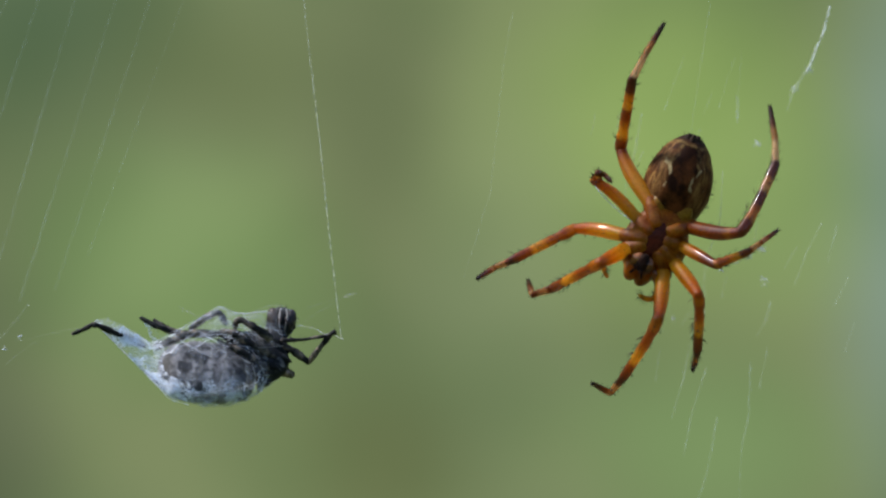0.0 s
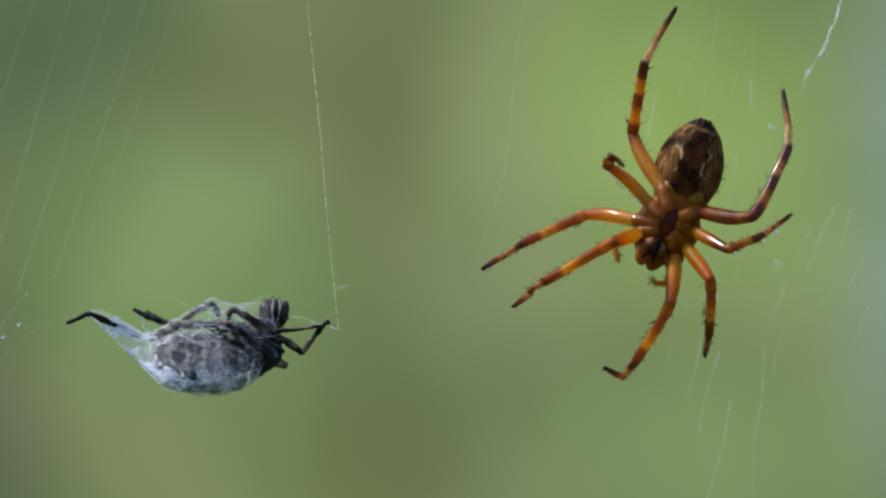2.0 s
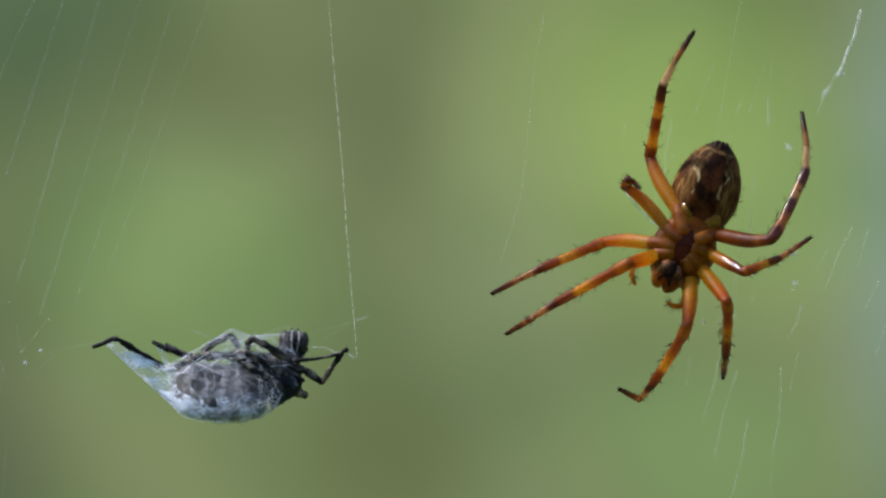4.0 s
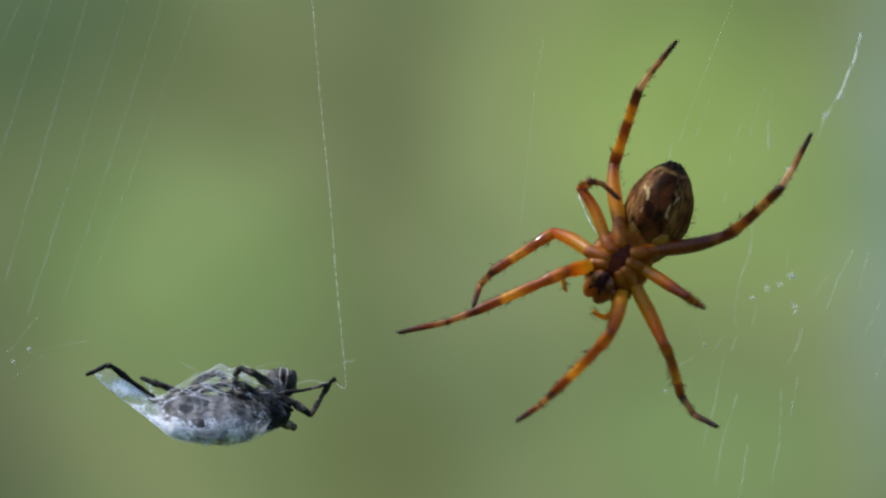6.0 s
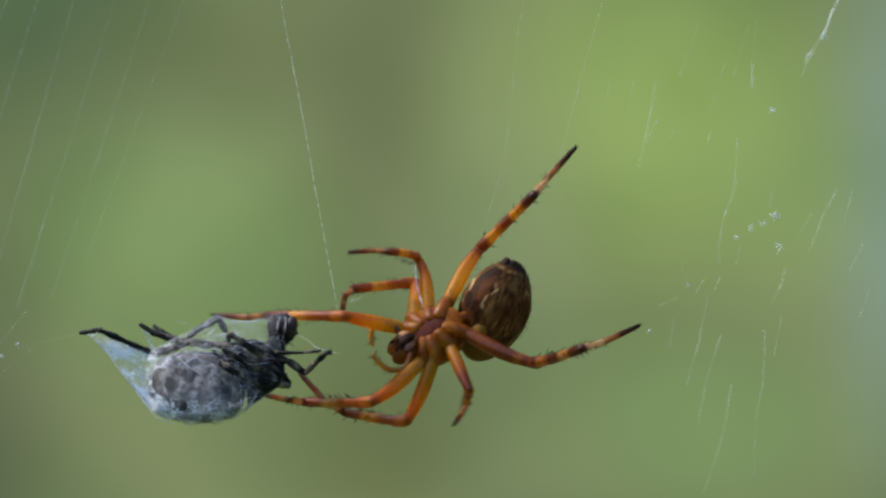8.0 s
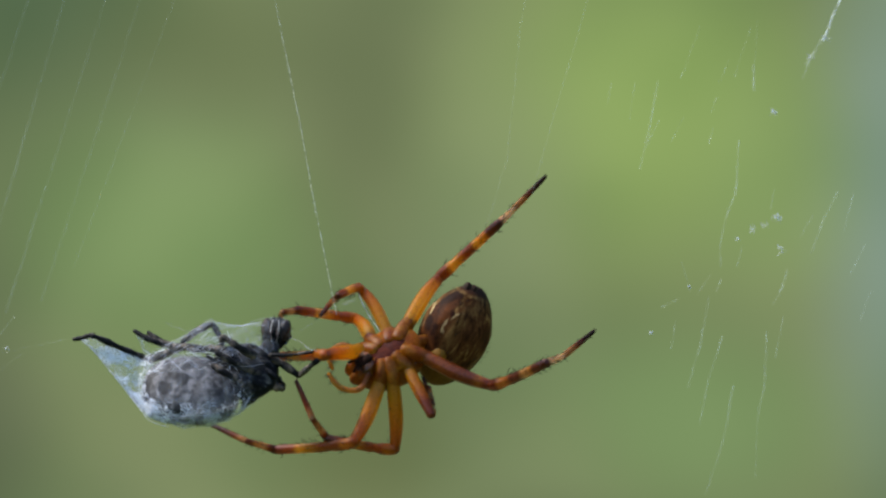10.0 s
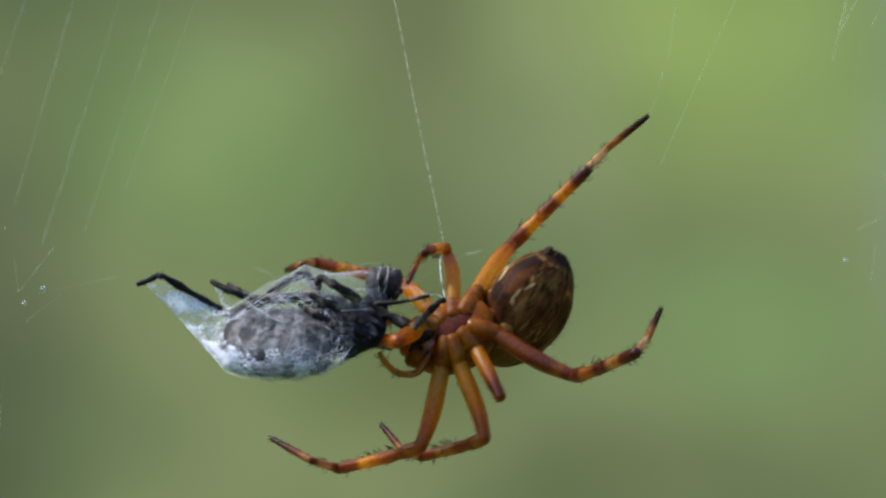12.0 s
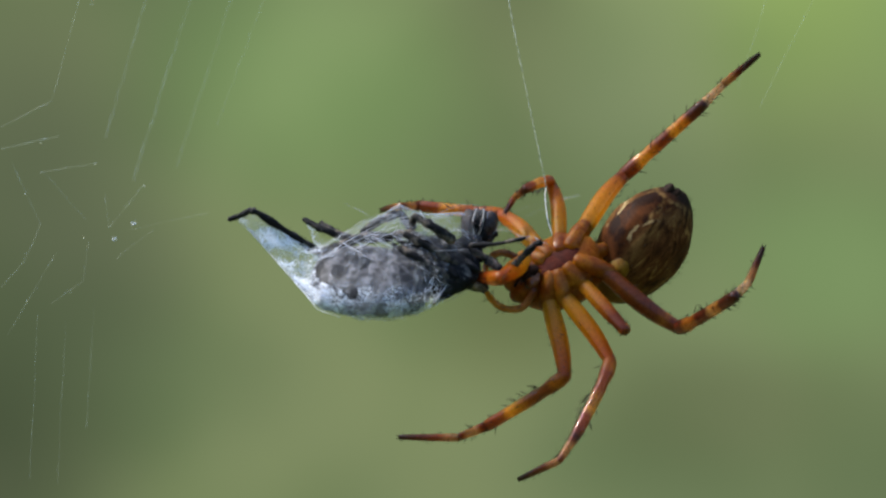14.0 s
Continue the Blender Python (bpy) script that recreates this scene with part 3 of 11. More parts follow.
def tube(bm, points, radii, sides=10, jitter=0.0, rng=None, kinked=False):
    """A rounded, tapering tube along points (grid steps)."""
    pts = [Vector(p) for p in points]
    fine, rad = [], []
    for i in range(len(pts) - 1):
        p0, p1, p2, p3 = pts[max(i - 1, 0)], pts[i], pts[i + 1], pts[min(i + 2, len(pts) - 1)]
        steps = 4 if len(pts) > 2 or kinked else 2
        for k in range(steps):
            t = k / steps
            fine.append(0.5 * (2 * p1 + (p2 - p0) * t + (2 * p0 - 5 * p1 + 4 * p2 - p3) * t * t + (3 * p1 - p0 - 3 * p2 + p3) * t ** 3) if len(pts) > 2 and not kinked else p1.lerp(p2, t))
            rad.append((radii[i] * (1 - t) + radii[i + 1] * t) * (1 - (0.18 * (2 * t - 1) ** 2 if kinked else 0)))
    fine.append(pts[-1])
    rad.append(radii[-1])
    rings = []
    first = (fine[1] - fine[0]).normalized()
    rings.append(ring((fine[0] - first * rad[0] * 0.6) * U, rad[0] * 0.45 * U, first, sides))
    side = first.orthogonal().normalized()
    for i, p in enumerate(fine):
        d = (fine[min(i + 1, len(fine) - 1)] - fine[max(i - 1, 0)]).normalized()
        side = (side - d * side.dot(d)).normalized()
        other = d.cross(side)
        r = rad[i] * (1 + (rng.uniform(-jitter, jitter) if rng else 0))
        rings.append([(p + r * (math.cos(2 * math.pi * k / sides) * side + math.sin(2 * math.pi * k / sides) * other)) * U for k in range(sides)])
    last = (fine[-1] - fine[-2]).normalized()
    r0 = [v for v in rings[1]]
    c0 = fine[0] * U
    rings[0] = [c0 + (v - c0) * 0.45 - first * rad[0] * 0.6 * U for v in r0]
    c1 = fine[-1] * U
    rings.append([c1 + (v - c1) * 0.45 + last * rad[-1] * 0.6 * U for v in rings[-1]])
    loft(bm, rings)
    return bm


def egg(bm, centre, radii, rings=20, sides=24, shape=None, rough=0.0, seed=0.0):
    """A closed rounded body; shape(u) scales its girth along its length, u from 0 to 1 up z."""
    rows = []
    for i in range(1, rings):
        a = math.pi * i / rings
        u = i / rings
        g = math.sin(a) * (shape(u) if shape else 1.0)
        row = []
        for k in range(sides):
            b = 2 * math.pi * k / sides
            p = Vector((math.cos(b) * g, math.sin(b) * g, -math.cos(a)))
            q = 1 + rough * (noise.noise(p * 3.1 + Vector((seed, seed * 2, 0))) + 0.45 * noise.noise(p * 8.3 + Vector((0, seed, seed))))
            row.append(Vector((p.x * radii[0] * q + centre[0], p.y * radii[1] * q + centre[1], p.z * radii[2] + centre[2])) * U)
        rows.append(row)
    loft(bm, rows)
    return bm


def turned(bm, m, shift=(0, 0, 0)):
    bm.transform(Matrix.Translation(Vector(shift) * U) @ m)
    return bm


def bristles(length, radius, count, size, rng, start=0.08, lean=50):
    """Stiff hairs that stand off a limb that runs up z."""
    bm = bmesh.new()
    for _ in range(count):
        z = length * rng.uniform(start, 0.98)
        a = rng.uniform(0, 2 * math.pi)
        out = Vector((math.cos(a), math.sin(a), 0))
        tilt = radians(rng.uniform(lean - 15, lean + 15))
        way = out * math.sin(tilt) + Vector((0, 0, 1)) * math.cos(tilt)
        base = out * radius(z / length) * 0.85 + Vector((0, 0, z))
        ln = size * rng.uniform(0.6, 1.25)
        r = 0.16 + 0.062 * size
        side = way.orthogonal().normalized()
        oth = way.cross(side)
        ring0 = [bm.verts.new((base + r * (math.cos(k * 2.094) * side + math.sin(k * 2.094) * oth)) * U) for k in range(3)]
        mid = base + way * ln * 0.55
        ring1 = [bm.verts.new((mid + 0.6 * r * (math.cos(k * 2.094) * side + math.sin(k * 2.094) * oth)) * U) for k in range(3)]
        tip = bm.verts.new((base + way * ln + Vector((0, 0, ln * 0.12))) * U)
        for k in range(3):
            bm.faces.new((ring0[k], ring0[(k + 1) % 3], ring1[(k + 1) % 3], ring1[k]))
            bm.faces.new((ring1[k], ring1[(k + 1) % 3], tip))
        bm.faces.new(ring0[::-1])
    return bm


# ---- setting ----
def build_setting():
    bm = bmesh.new()
    bmesh.ops.create_grid(bm, x_segments=8, y_segments=8, size=600)
    ground = finish("ground", bm, M_GRASS, smooth=False)
    ground.location = (0, 0, -1.3)
    tagged(ground, "mown green grass under the web", "grass", kind="structure")
    bm = bmesh.new()
    rows = []
    for top in (-1.3, 0.0, 3.2):
        rows.append([bm.verts.new((9 * math.sin(a), 4 + 3 * (math.cos(a) - 1), top * (1.0 if top < 1 else 0.58 + 0.42 * math.cos(a)))) for a in (radians(-180 + 5 * i) for i in range(72))])
    for a, b in zip(rows[:-1], rows[1:]):
        for i in range(72):
            bm.faces.new((a[i], a[(i + 1) % 72], b[(i + 1) % 72], b[i]))
    back = finish("backdrop", bm, M_DISTANCE_GLOW)
    tagged(back, "self-lit backdrop of soft out-of-focus green and olive leaves far behind", "foliage", kind="structure")


build_setting()


# ---- spider ----
LENGTHS = {'leg_iv_a': [138, 151, 52, 77], 'leg_iii_a': [112, 61, 32, 41], 'leg_ii_a': [127, 129, 46, 80], 'leg_i_a': [128, 170, 58, 84], 'leg_i_b': [128, 170, 58, 84], 'leg_ii_b': [127, 129, 46, 80], 'leg_iii_b': [112, 61, 32, 41], 'leg_iv_b': [138, 151, 52, 77]}
BOW = {"leg_i_b": (-1, 5), "leg_ii_a": (4, 0), "leg_ii_b": (-1, 4), "leg_iii_a": (5, 0), "leg_iv_a": (-5, 0), "leg_iv_b": (5, 0)}
SHIN_BOW = {"leg_i_b": (-3, 0), "leg_ii_b": (-3, 0), "leg_iii_a": (0, 7), "leg_iv_b": (4, 0)}
GIRTH = {"i": 1.0, "ii": 0.97, "iii": 0.84, "iv": 1.02}


def limb(bm, length, profile, sides=14, bow=(0, 0), skew=1.0, steps=14):
    rings = []
    for i in range(steps + 1):
        u = i / steps
        r = profile(u)
        q = math.sin(math.pi * u ** skew)
        rings.append([Vector((math.cos(2 * math.pi * k / sides) * r + bow[0] * q, math.sin(2 * math.pi * k / sides) * r + bow[1] * q, u * length)) * U for k in range(sides)])
    a, b = profile(0), profile(1)
    rings.insert(0, [Vector((p.x * 0.75, p.y * 0.75, -a * 0.45 * U)) for p in rings[0]])
    rings.insert(0, [Vector((p.x * 0.45, p.y * 0.45, -a * 0.8 * U)) for p in rings[0]])
    last = rings[-1]
    for k, up in ((0.92, 0.3), (0.75, 0.6), (0.4, 0.85)):
        rings.append([Vector((p.x * k, p.y * k, (length + b * up) * U)) for p in last])
    loft(bm, rings)
    return bm


def femur_profile(g):
    return lambda u: g * (10.0 + 3.6 * math.sin(math.pi * min(1, u * 0.9 + 0.12)) - 0.6 * u + 0.5 * math.exp(-((u - 0.04) / 0.04) ** 2))


def tibia_profile(g):
    # the knee piece swells, then a waist, then the shin
    return lambda u: g * (10.2 - 2.3 * u + 1.1 * math.exp(-((u - 0.13) / 0.10) ** 2) - 1.5 * math.exp(-((u - 0.27) / 0.05) ** 2) + 0.7 * math.exp(-((u - 0.9) / 0.1) ** 2))


def meta_profile(g):
    return lambda u: g * (7.0 - 1.8 * u + 0.7 * math.exp(-((u - 0.05) / 0.12) ** 2))


def tarsus_profile(g):
    return lambda u: g * (5.6 - 1.9 * u ** 2)


def build_leg(owner, key, rng):
    pair = key.split("_")[1]
    g = GIRTH[pair]
    made = []
    fore = pair != "iv"
    kinds = (("femur", M_FEMUR_SHORT if key == "leg_iii_b" else M_FEMUR if fore else M_FEMUR_HIND_SHADED if key == "leg_iv_b" else M_FEMUR_HIND_LIT, femur_profile, 10, 9), ("tibia", M_TIBIA_FORE if fore else M_TIBIA_HIND_SHADED if key == "leg_iv_b" else M_TIBIA_HIND_LIT, tibia_profile, 36, 13), ("metatarsus", M_META_FORE if fore else M_META, meta_profile, 16, 10), ("tarsus", M_TARSUS_FORE if fore else M_TARSUS, tarsus_profile, 14, 7))
    for (name, mat, prof, hairs, size), length in zip(kinds, LENGTHS[key]):
        p = prof(g)
        # thigh and shin curve towards the knee between them
        bow = BOW.get(key, (0, 0)) if name == "femur" else SHIN_BOW.get(key, (0, 0)) if name == "tibia" else (0, 0)
        seg = part(name, limb(bmesh.new(), length, p, bow=bow, skew=1.4 if name == "femur" else 0.65), mat, owner)
        hair = part("bristles", bristles(length, p, hairs, size * g, rng, 0.3 if name == "femur" else 0.06), M_SPINE, seg)
        tagged(hair, kind="stuff")
        fuzz = part("hairs", bristles(length, p, 40 if name != "tarsus" else 22, 5.5, rng, 0.02, 40), M_SPINE, seg)
        tagged(fuzz, kind="stuff")
        if name == "tarsus":
            bm = bmesh.new()
            for s in (-1, 1):
                tube(bm, [(s * 1.0, 0, length - 1), (s * 2.4, -1.2, length + 4), (s * 2.0, -4.0, length + 6)], [1.0, 0.8, 0.3], 6)
            part("claw", bm, M_SPINE, seg)
        made.append(seg)
    return made


FEELER = {1: [(0, 0, 0), (13, 6, -24), (10, 3, -42), (0, -4, -55), (-15, -13, -61), (-29, -22, -62)],
          -1: [(0, 0, 0), (-15, -9, -6), (-24, -16, -20), (-23, -16, -37), (-13, -10, -49), (2, -1, -53)]}


def abdomen_girth(u):
    """Widest behind the middle, drawn in towards the waist and the tail."""
    return (1.10 - 0.05 * u - 0.62 * max(0, u - 0.42) ** 1.3) * (1 - 0.42 * max(0, 0.62 - u))


def build_spider():
    rng = random.Random(11)
    feelers = []
    sp = tagged(new("spider"), "orange and brown orb-weaver spider with ringed bristly legs in its web", "spider")
    # breastplate, seen from below: the belly side faces -y
    bm = bmesh.new()
    egg(bm, (0, 6, 0), (28, 8, 37), 18, 32, lambda u: 0.95 + 0.25 * u - 0.5 * u * u, 0.12, 2.0)
    # drawn out to points between the leg roots
    for v in bm.verts:
        a = math.atan2(v.co.x, v.co.z)
        k = 0.84 + 0.16 * abs(math.cos(3.5 * a))
        v.co.x, v.co.z = v.co.x * k, v.co.z * k
    part("sternum", bm, M_STERNUM, sp, "dark red-brown breastplate")
    bm = bmesh.new()
    egg(bm, (0, 34, -10), (60, 29, 68), 22, 28, lambda u: 0.78 + 0.42 * u - 0.12 * u * u, 0.03, 5.0)
    part("carapace", bm, M_CARAPACE, sp, "glossy amber back shield")
    bm = bmesh.new()
    egg(bm, (0, 14, 2), (46, 13, 57), 18, 30, lambda u: 0.9 + 0.3 * u - 0.2 * u * u, 0.14, 9.0)
    part("chest_skin", bm, M_CHEST, sp, "soft orange skin between the leg roots")
    # one short stout piece at the root of each leg, from the breastplate outwards and back
    for x, z in ((37, -38), (44, -17), (38, 14), (36, 48)):
        for s in (-1, 1):
            a, b = Vector((s * x * 0.41, 7, z * 0.52)), Vector((s * x * 1.06, 20, z * 1.04))
            d = b - a
            way = d.to_track_quat("Z", "Y").to_matrix().to_4x4()
            bm = bmesh.new()
            egg(bm, (0, 0, 0), (16, 15, d.length * 0.74), 22, 20, lambda u: math.sin(math.pi * u) ** -0.65 * (0.86 + 0.12 * u), 0.05, x * s)
            bm.transform(Matrix.Translation((a + b) / 2 * U) @ way)
            part("coxa", bm, M_COXA, sp)
            bm = bmesh.new()
            egg(bm, (0, 0, 0), (12.5, 12.5, 13), 14, 16, lambda u: math.sin(math.pi * u) ** -0.6 * 0.95, 0.05, x + s)
            bm.transform(Matrix.Translation((b + d.normalized() * 3) * U) @ way)
            part("trochanter", bm, M_COXA, sp)
    # jaws and mouth
    for s in (-1, 1):
        bm = bmesh.new()
        egg(bm, (0, 0, 0), (16, 19, 25), 18, 20, lambda u: 0.92 + 0.14 * u, 0.06, s * 3.0)
        jaw = part("jaw", turned(bm, Matrix.Rotation(radians(s * 7), 4, "Y"), (s * 12, 15, -62)), M_COXA, sp, "orange swollen jaw")
        bm = bmesh.new()
        tube(bm, [(s * 11, -9, -72), (s * 7, -12, -64), (s * 2, -11, -56)], [2.4, 2.0, 0.8], 8)
        part("fang", bm, M_FANG, jaw, "black fang")
        bm = bmesh.new()
        egg(bm, (0, 0, 0), (10, 7, 15), 14, 16, None, 0.25, s * 7.0)
        part("mouth_lobe", turned(bm, Matrix.Rotation(radians(-s * 24), 4, "Y"), (s * 12, -2, -46)), M_LOBE, sp)
        bm = bmesh.new()
        for _ in range(40):
            c = Vector((s * rng.uniform(0, 13), rng.uniform(-9, -4), rng.uniform(-62, -44)))
            tube(bm, [c, c + Vector((-s * rng.uniform(2, 7), -3, rng.uniform(-6, 1)))], [1.1, 0.4], 4)
        tagged(part("mouth_fringe", bm, M_SPINE, sp, "black fringe of hairs at the mouth"), kind="stuff")
        # feelers, hinged at the root
        pts = FEELER[s]
        bm = bmesh.new()
        tube(bm, pts, [5.8, 5.4, 5.0, 4.8, 4.8, 3.0], 12, 0.04, rng)
        palp = part("feeler", bm, M_PALP, sp, "bristly amber feeler")
        palp.location = Vector((s * 24, 2, -50)) * U
        feelers.append(palp)
        bm = bmesh.new()
        for _ in range(60):
            i = rng.randrange(1, 5)
            c = Vector(pts[i]).lerp(Vector(pts[i + 1]), rng.random())
            along = (Vector(pts[i + 1]) - Vector(pts[i])).normalized()
            out = Vector((rng.uniform(-1, 1), rng.uniform(-1, 1), rng.uniform(-1, 1)))
            way = ((out - along * out.dot(along)).normalized() + along * 0.5).normalized()
            tube(bm, [c, c + way * rng.uniform(9, 16)], [0.7, 0.2], 4)
        tagged(part("bristles", bm, M_SPINE, palp), kind="stuff")
    bm = bmesh.new()
    egg(bm, (0, -7, -46), (10, 6, 17), 14, 16, None, 0.45, 3.0)
    part("lip", bm, M_FANG, sp, "black lip")
    for x, y, z in ((6, 58, -48), (-6, 58, -48), (7, 50, -58), (-7, 50, -58), (26, 46, -50), (-26, 46, -50), (29, 50, -46), (-29, 50, -46)):
        bm = bmesh.new()
        egg(bm, (x, y, z), (3.2, 3.2, 3.2), 6, 8)
        part("eye", bm, M_EYE, sp)
    bm = bmesh.new()
    tube(bm, [(0, 26, 44), (0, 34, 66)], [12, 11], 12)
    part("waist", bm, M_COXA, sp)
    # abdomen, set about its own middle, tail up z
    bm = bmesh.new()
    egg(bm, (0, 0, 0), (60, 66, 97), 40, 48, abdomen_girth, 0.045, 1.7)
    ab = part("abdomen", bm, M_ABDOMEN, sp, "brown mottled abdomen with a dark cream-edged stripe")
    for x, y, r in ((8, -13, 9.5), (-8, -13, 9.5), (8, 5, 9), (-8, 5, 9), (0, -21, 7)):
        bm = bmesh.new()
        egg(bm, (x, y - 4, 83), (r, r, 14), 12, 14, lambda u: 1.1 - 0.4 * u, 0.2, x)
        part("spinneret", bm, M_SPINNERET, ab)
    for s in (-1, 1):
        bm = bmesh.new()
        egg(bm, (s * 22, -42, -46), (18, 14, 26), 14, 18, None, 0.08, s * 5.0)
        part("book_lung", bm, chitin("olive_lung_cover", [(0.3, (0.28, 0.14, 0.010)), (0.7, (0.40, 0.22, 0.018))], along=False, glow=0.3, coat=0.2, shine=0.15), ab, "yellow-olive lung cover")
    bm = bmesh.new()
    for _ in range(240):
        a, c = rng.uniform(0, 2 * math.pi), rng.uniform(-0.85, 0.95)
        g = math.sqrt(1 - c * c)
        u = (c + 1) / 2
        k = abdomen_girth(u)
        base = Vector((63 * g * k * math.cos(a), 66 * g * k * math.sin(a), 96 * c))
        way = (Vector((math.cos(a) * g, math.sin(a) * g, c * 0.6 + 0.5))).normalized()
        tube(bm, [base, base + way * rng.uniform(5, 9)], [0.45, 0.15], 3)
    tagged(part("bristles", bm, M_SPINE, ab), kind="stuff")
    legs = {key: build_leg(sp, key, rng) for key in LENGTHS}
    # a thin white line that runs along one thigh
    bm = tube(bmesh.new(), [(-3, 0, 112), (-8, -6, 98), (-11, -6, 70), (-11.5, -5, 40), (-9, -3, 14)], [0.5, 0.9, 0.9, 0.9, 0.4], 6)
    part("thigh_line", bm, M_EDGE, legs["leg_iii_a"][0], "thin white line along the thigh")
    return sp, ab, legs, feelers


spider, abdomen, legs, feelers = build_spider()


# ---- wrapped fly ----
def oval(bm, centre, half_x, long_axis, short_axis, rings=26, sides=32, shape=None, rough=0.0, seed=0.0):
    """A rounded body along x whose sections are tilted ovals; the axes are (y, z) pairs."""
    rows = []
    for i in range(1, rings):
        a = math.pi * i / rings
        u = i / rings
        g = math.sin(a) * (shape(u) if shape else 1.0)
        row = []
        for k in range(sides):
            b = 2 * math.pi * k / sides
            c, s = math.cos(b) * g, math.sin(b) * g
            q = 1 + rough * (noise.noise(Vector((3 * u + seed, 2.6 * c, 2.6 * s))) + 0.4 * noise.noise(Vector((9 * u, 7 * c + seed, 7 * s))))
            row.append(Vector((centre[0] - half_x * math.cos(a), centre[1] + q * (c * long_axis[0] + s * short_axis[0]), centre[2] + q * (c * long_axis[1] + s * short_axis[1]))) * U)
        rows.append(row)
    loft(bm, rows)
    return bm


def fly_leg(owner, pts, radii, rng, name="leg", origin=(0, 0, 0), hairs=16):
    o = Vector(origin)
    bm = bmesh.new()
    tube(bm, [Vector(p) - o for p in pts], [1.12 * r for r in radii], 9, 0.2, rng, True)
    leg = part(name, bm, M_FLYLEG, owner)
    bm = bmesh.new()
    for _ in range(hairs):
        i = rng.randrange(len(pts) - 1)
        c = Vector(pts[i]).lerp(Vector(pts[i + 1]), rng.random()) - o
        way = Vector((rng.uniform(-1, 1), rng.uniform(-1, 1), rng.uniform(-1, 1))).normalized()
        tube(bm, [c, c + way * rng.uniform(7, 11)], [0.7, 0.25], 4)
    tagged(part("bristles", bm, M_FLYBLACK, leg), kind="stuff")
    return leg


# The wrapping, section by section: along, upper edge (deep, up), lower edge (deep, up), half thickness.
BAG = ((-214, -12, 0, -4, -4, 1), (-192, -21, 2, 4, -17, 2), (-160, -8, -5, -6, -49, 3), (-142, 5, -10, -13, -68, 4), (-126, 17, -14, -18, -84, 7),
       (-108, 31, -19, -24, -102, 12), (-90, 38, -10, -30, -119, 20), (-74, 41, 2, -34, -133, 29), (-46, 42, 18, -38, -139, 37))
BAG += ((-16, 38, 38, -38, -143, 41), (8, 34, 57, -38, -142, 42), (32, 44, 50, -36, -137, 41), (60, 45, 52, -30, -124, 39), (87, 44, 60, -20, -103, 34),
        (108, 48, 66, 8, -78, 28), (126, 50, 60, 28, -60, 19), (144, 50, 40, 42, -46, 6))


def on_bag(x, a, out=1.0):
    """A place on the wrapping at a length along it and an angle round it (0: upper edge, 90: the side of the belly)."""
    x = max(BAG[0][0], min(BAG[-1][0], x))
    j = max(i for i in range(len(BAG) - 1) if BAG[i][0] <= x)
    f = (x - BAG[j][0]) / (BAG[j + 1][0] - BAG[j][0])
    ty, tz, by, bz, h = (BAG[j][i] * (1 - f) + BAG[j + 1][i] * f for i in range(1, 6))
    m, d = Vector((0, (ty + by) / 2, (tz + bz) / 2)), Vector((0, (ty - by) / 2, (tz - bz) / 2))
    side = Vector((0, -d.z, d.y)).normalized() * h
    c, s = math.cos(a), math.sin(a)
    side *= 1.0 if s > 0 else 0.62
    q = 1 + 0.05 * noise.noise(Vector((x * 0.04, c * 2.2, s * 2.2)))
    return Vector((x, 0, 0)) + m + out * q * (c * d + math.copysign(abs(s) ** 0.8, s) * side)


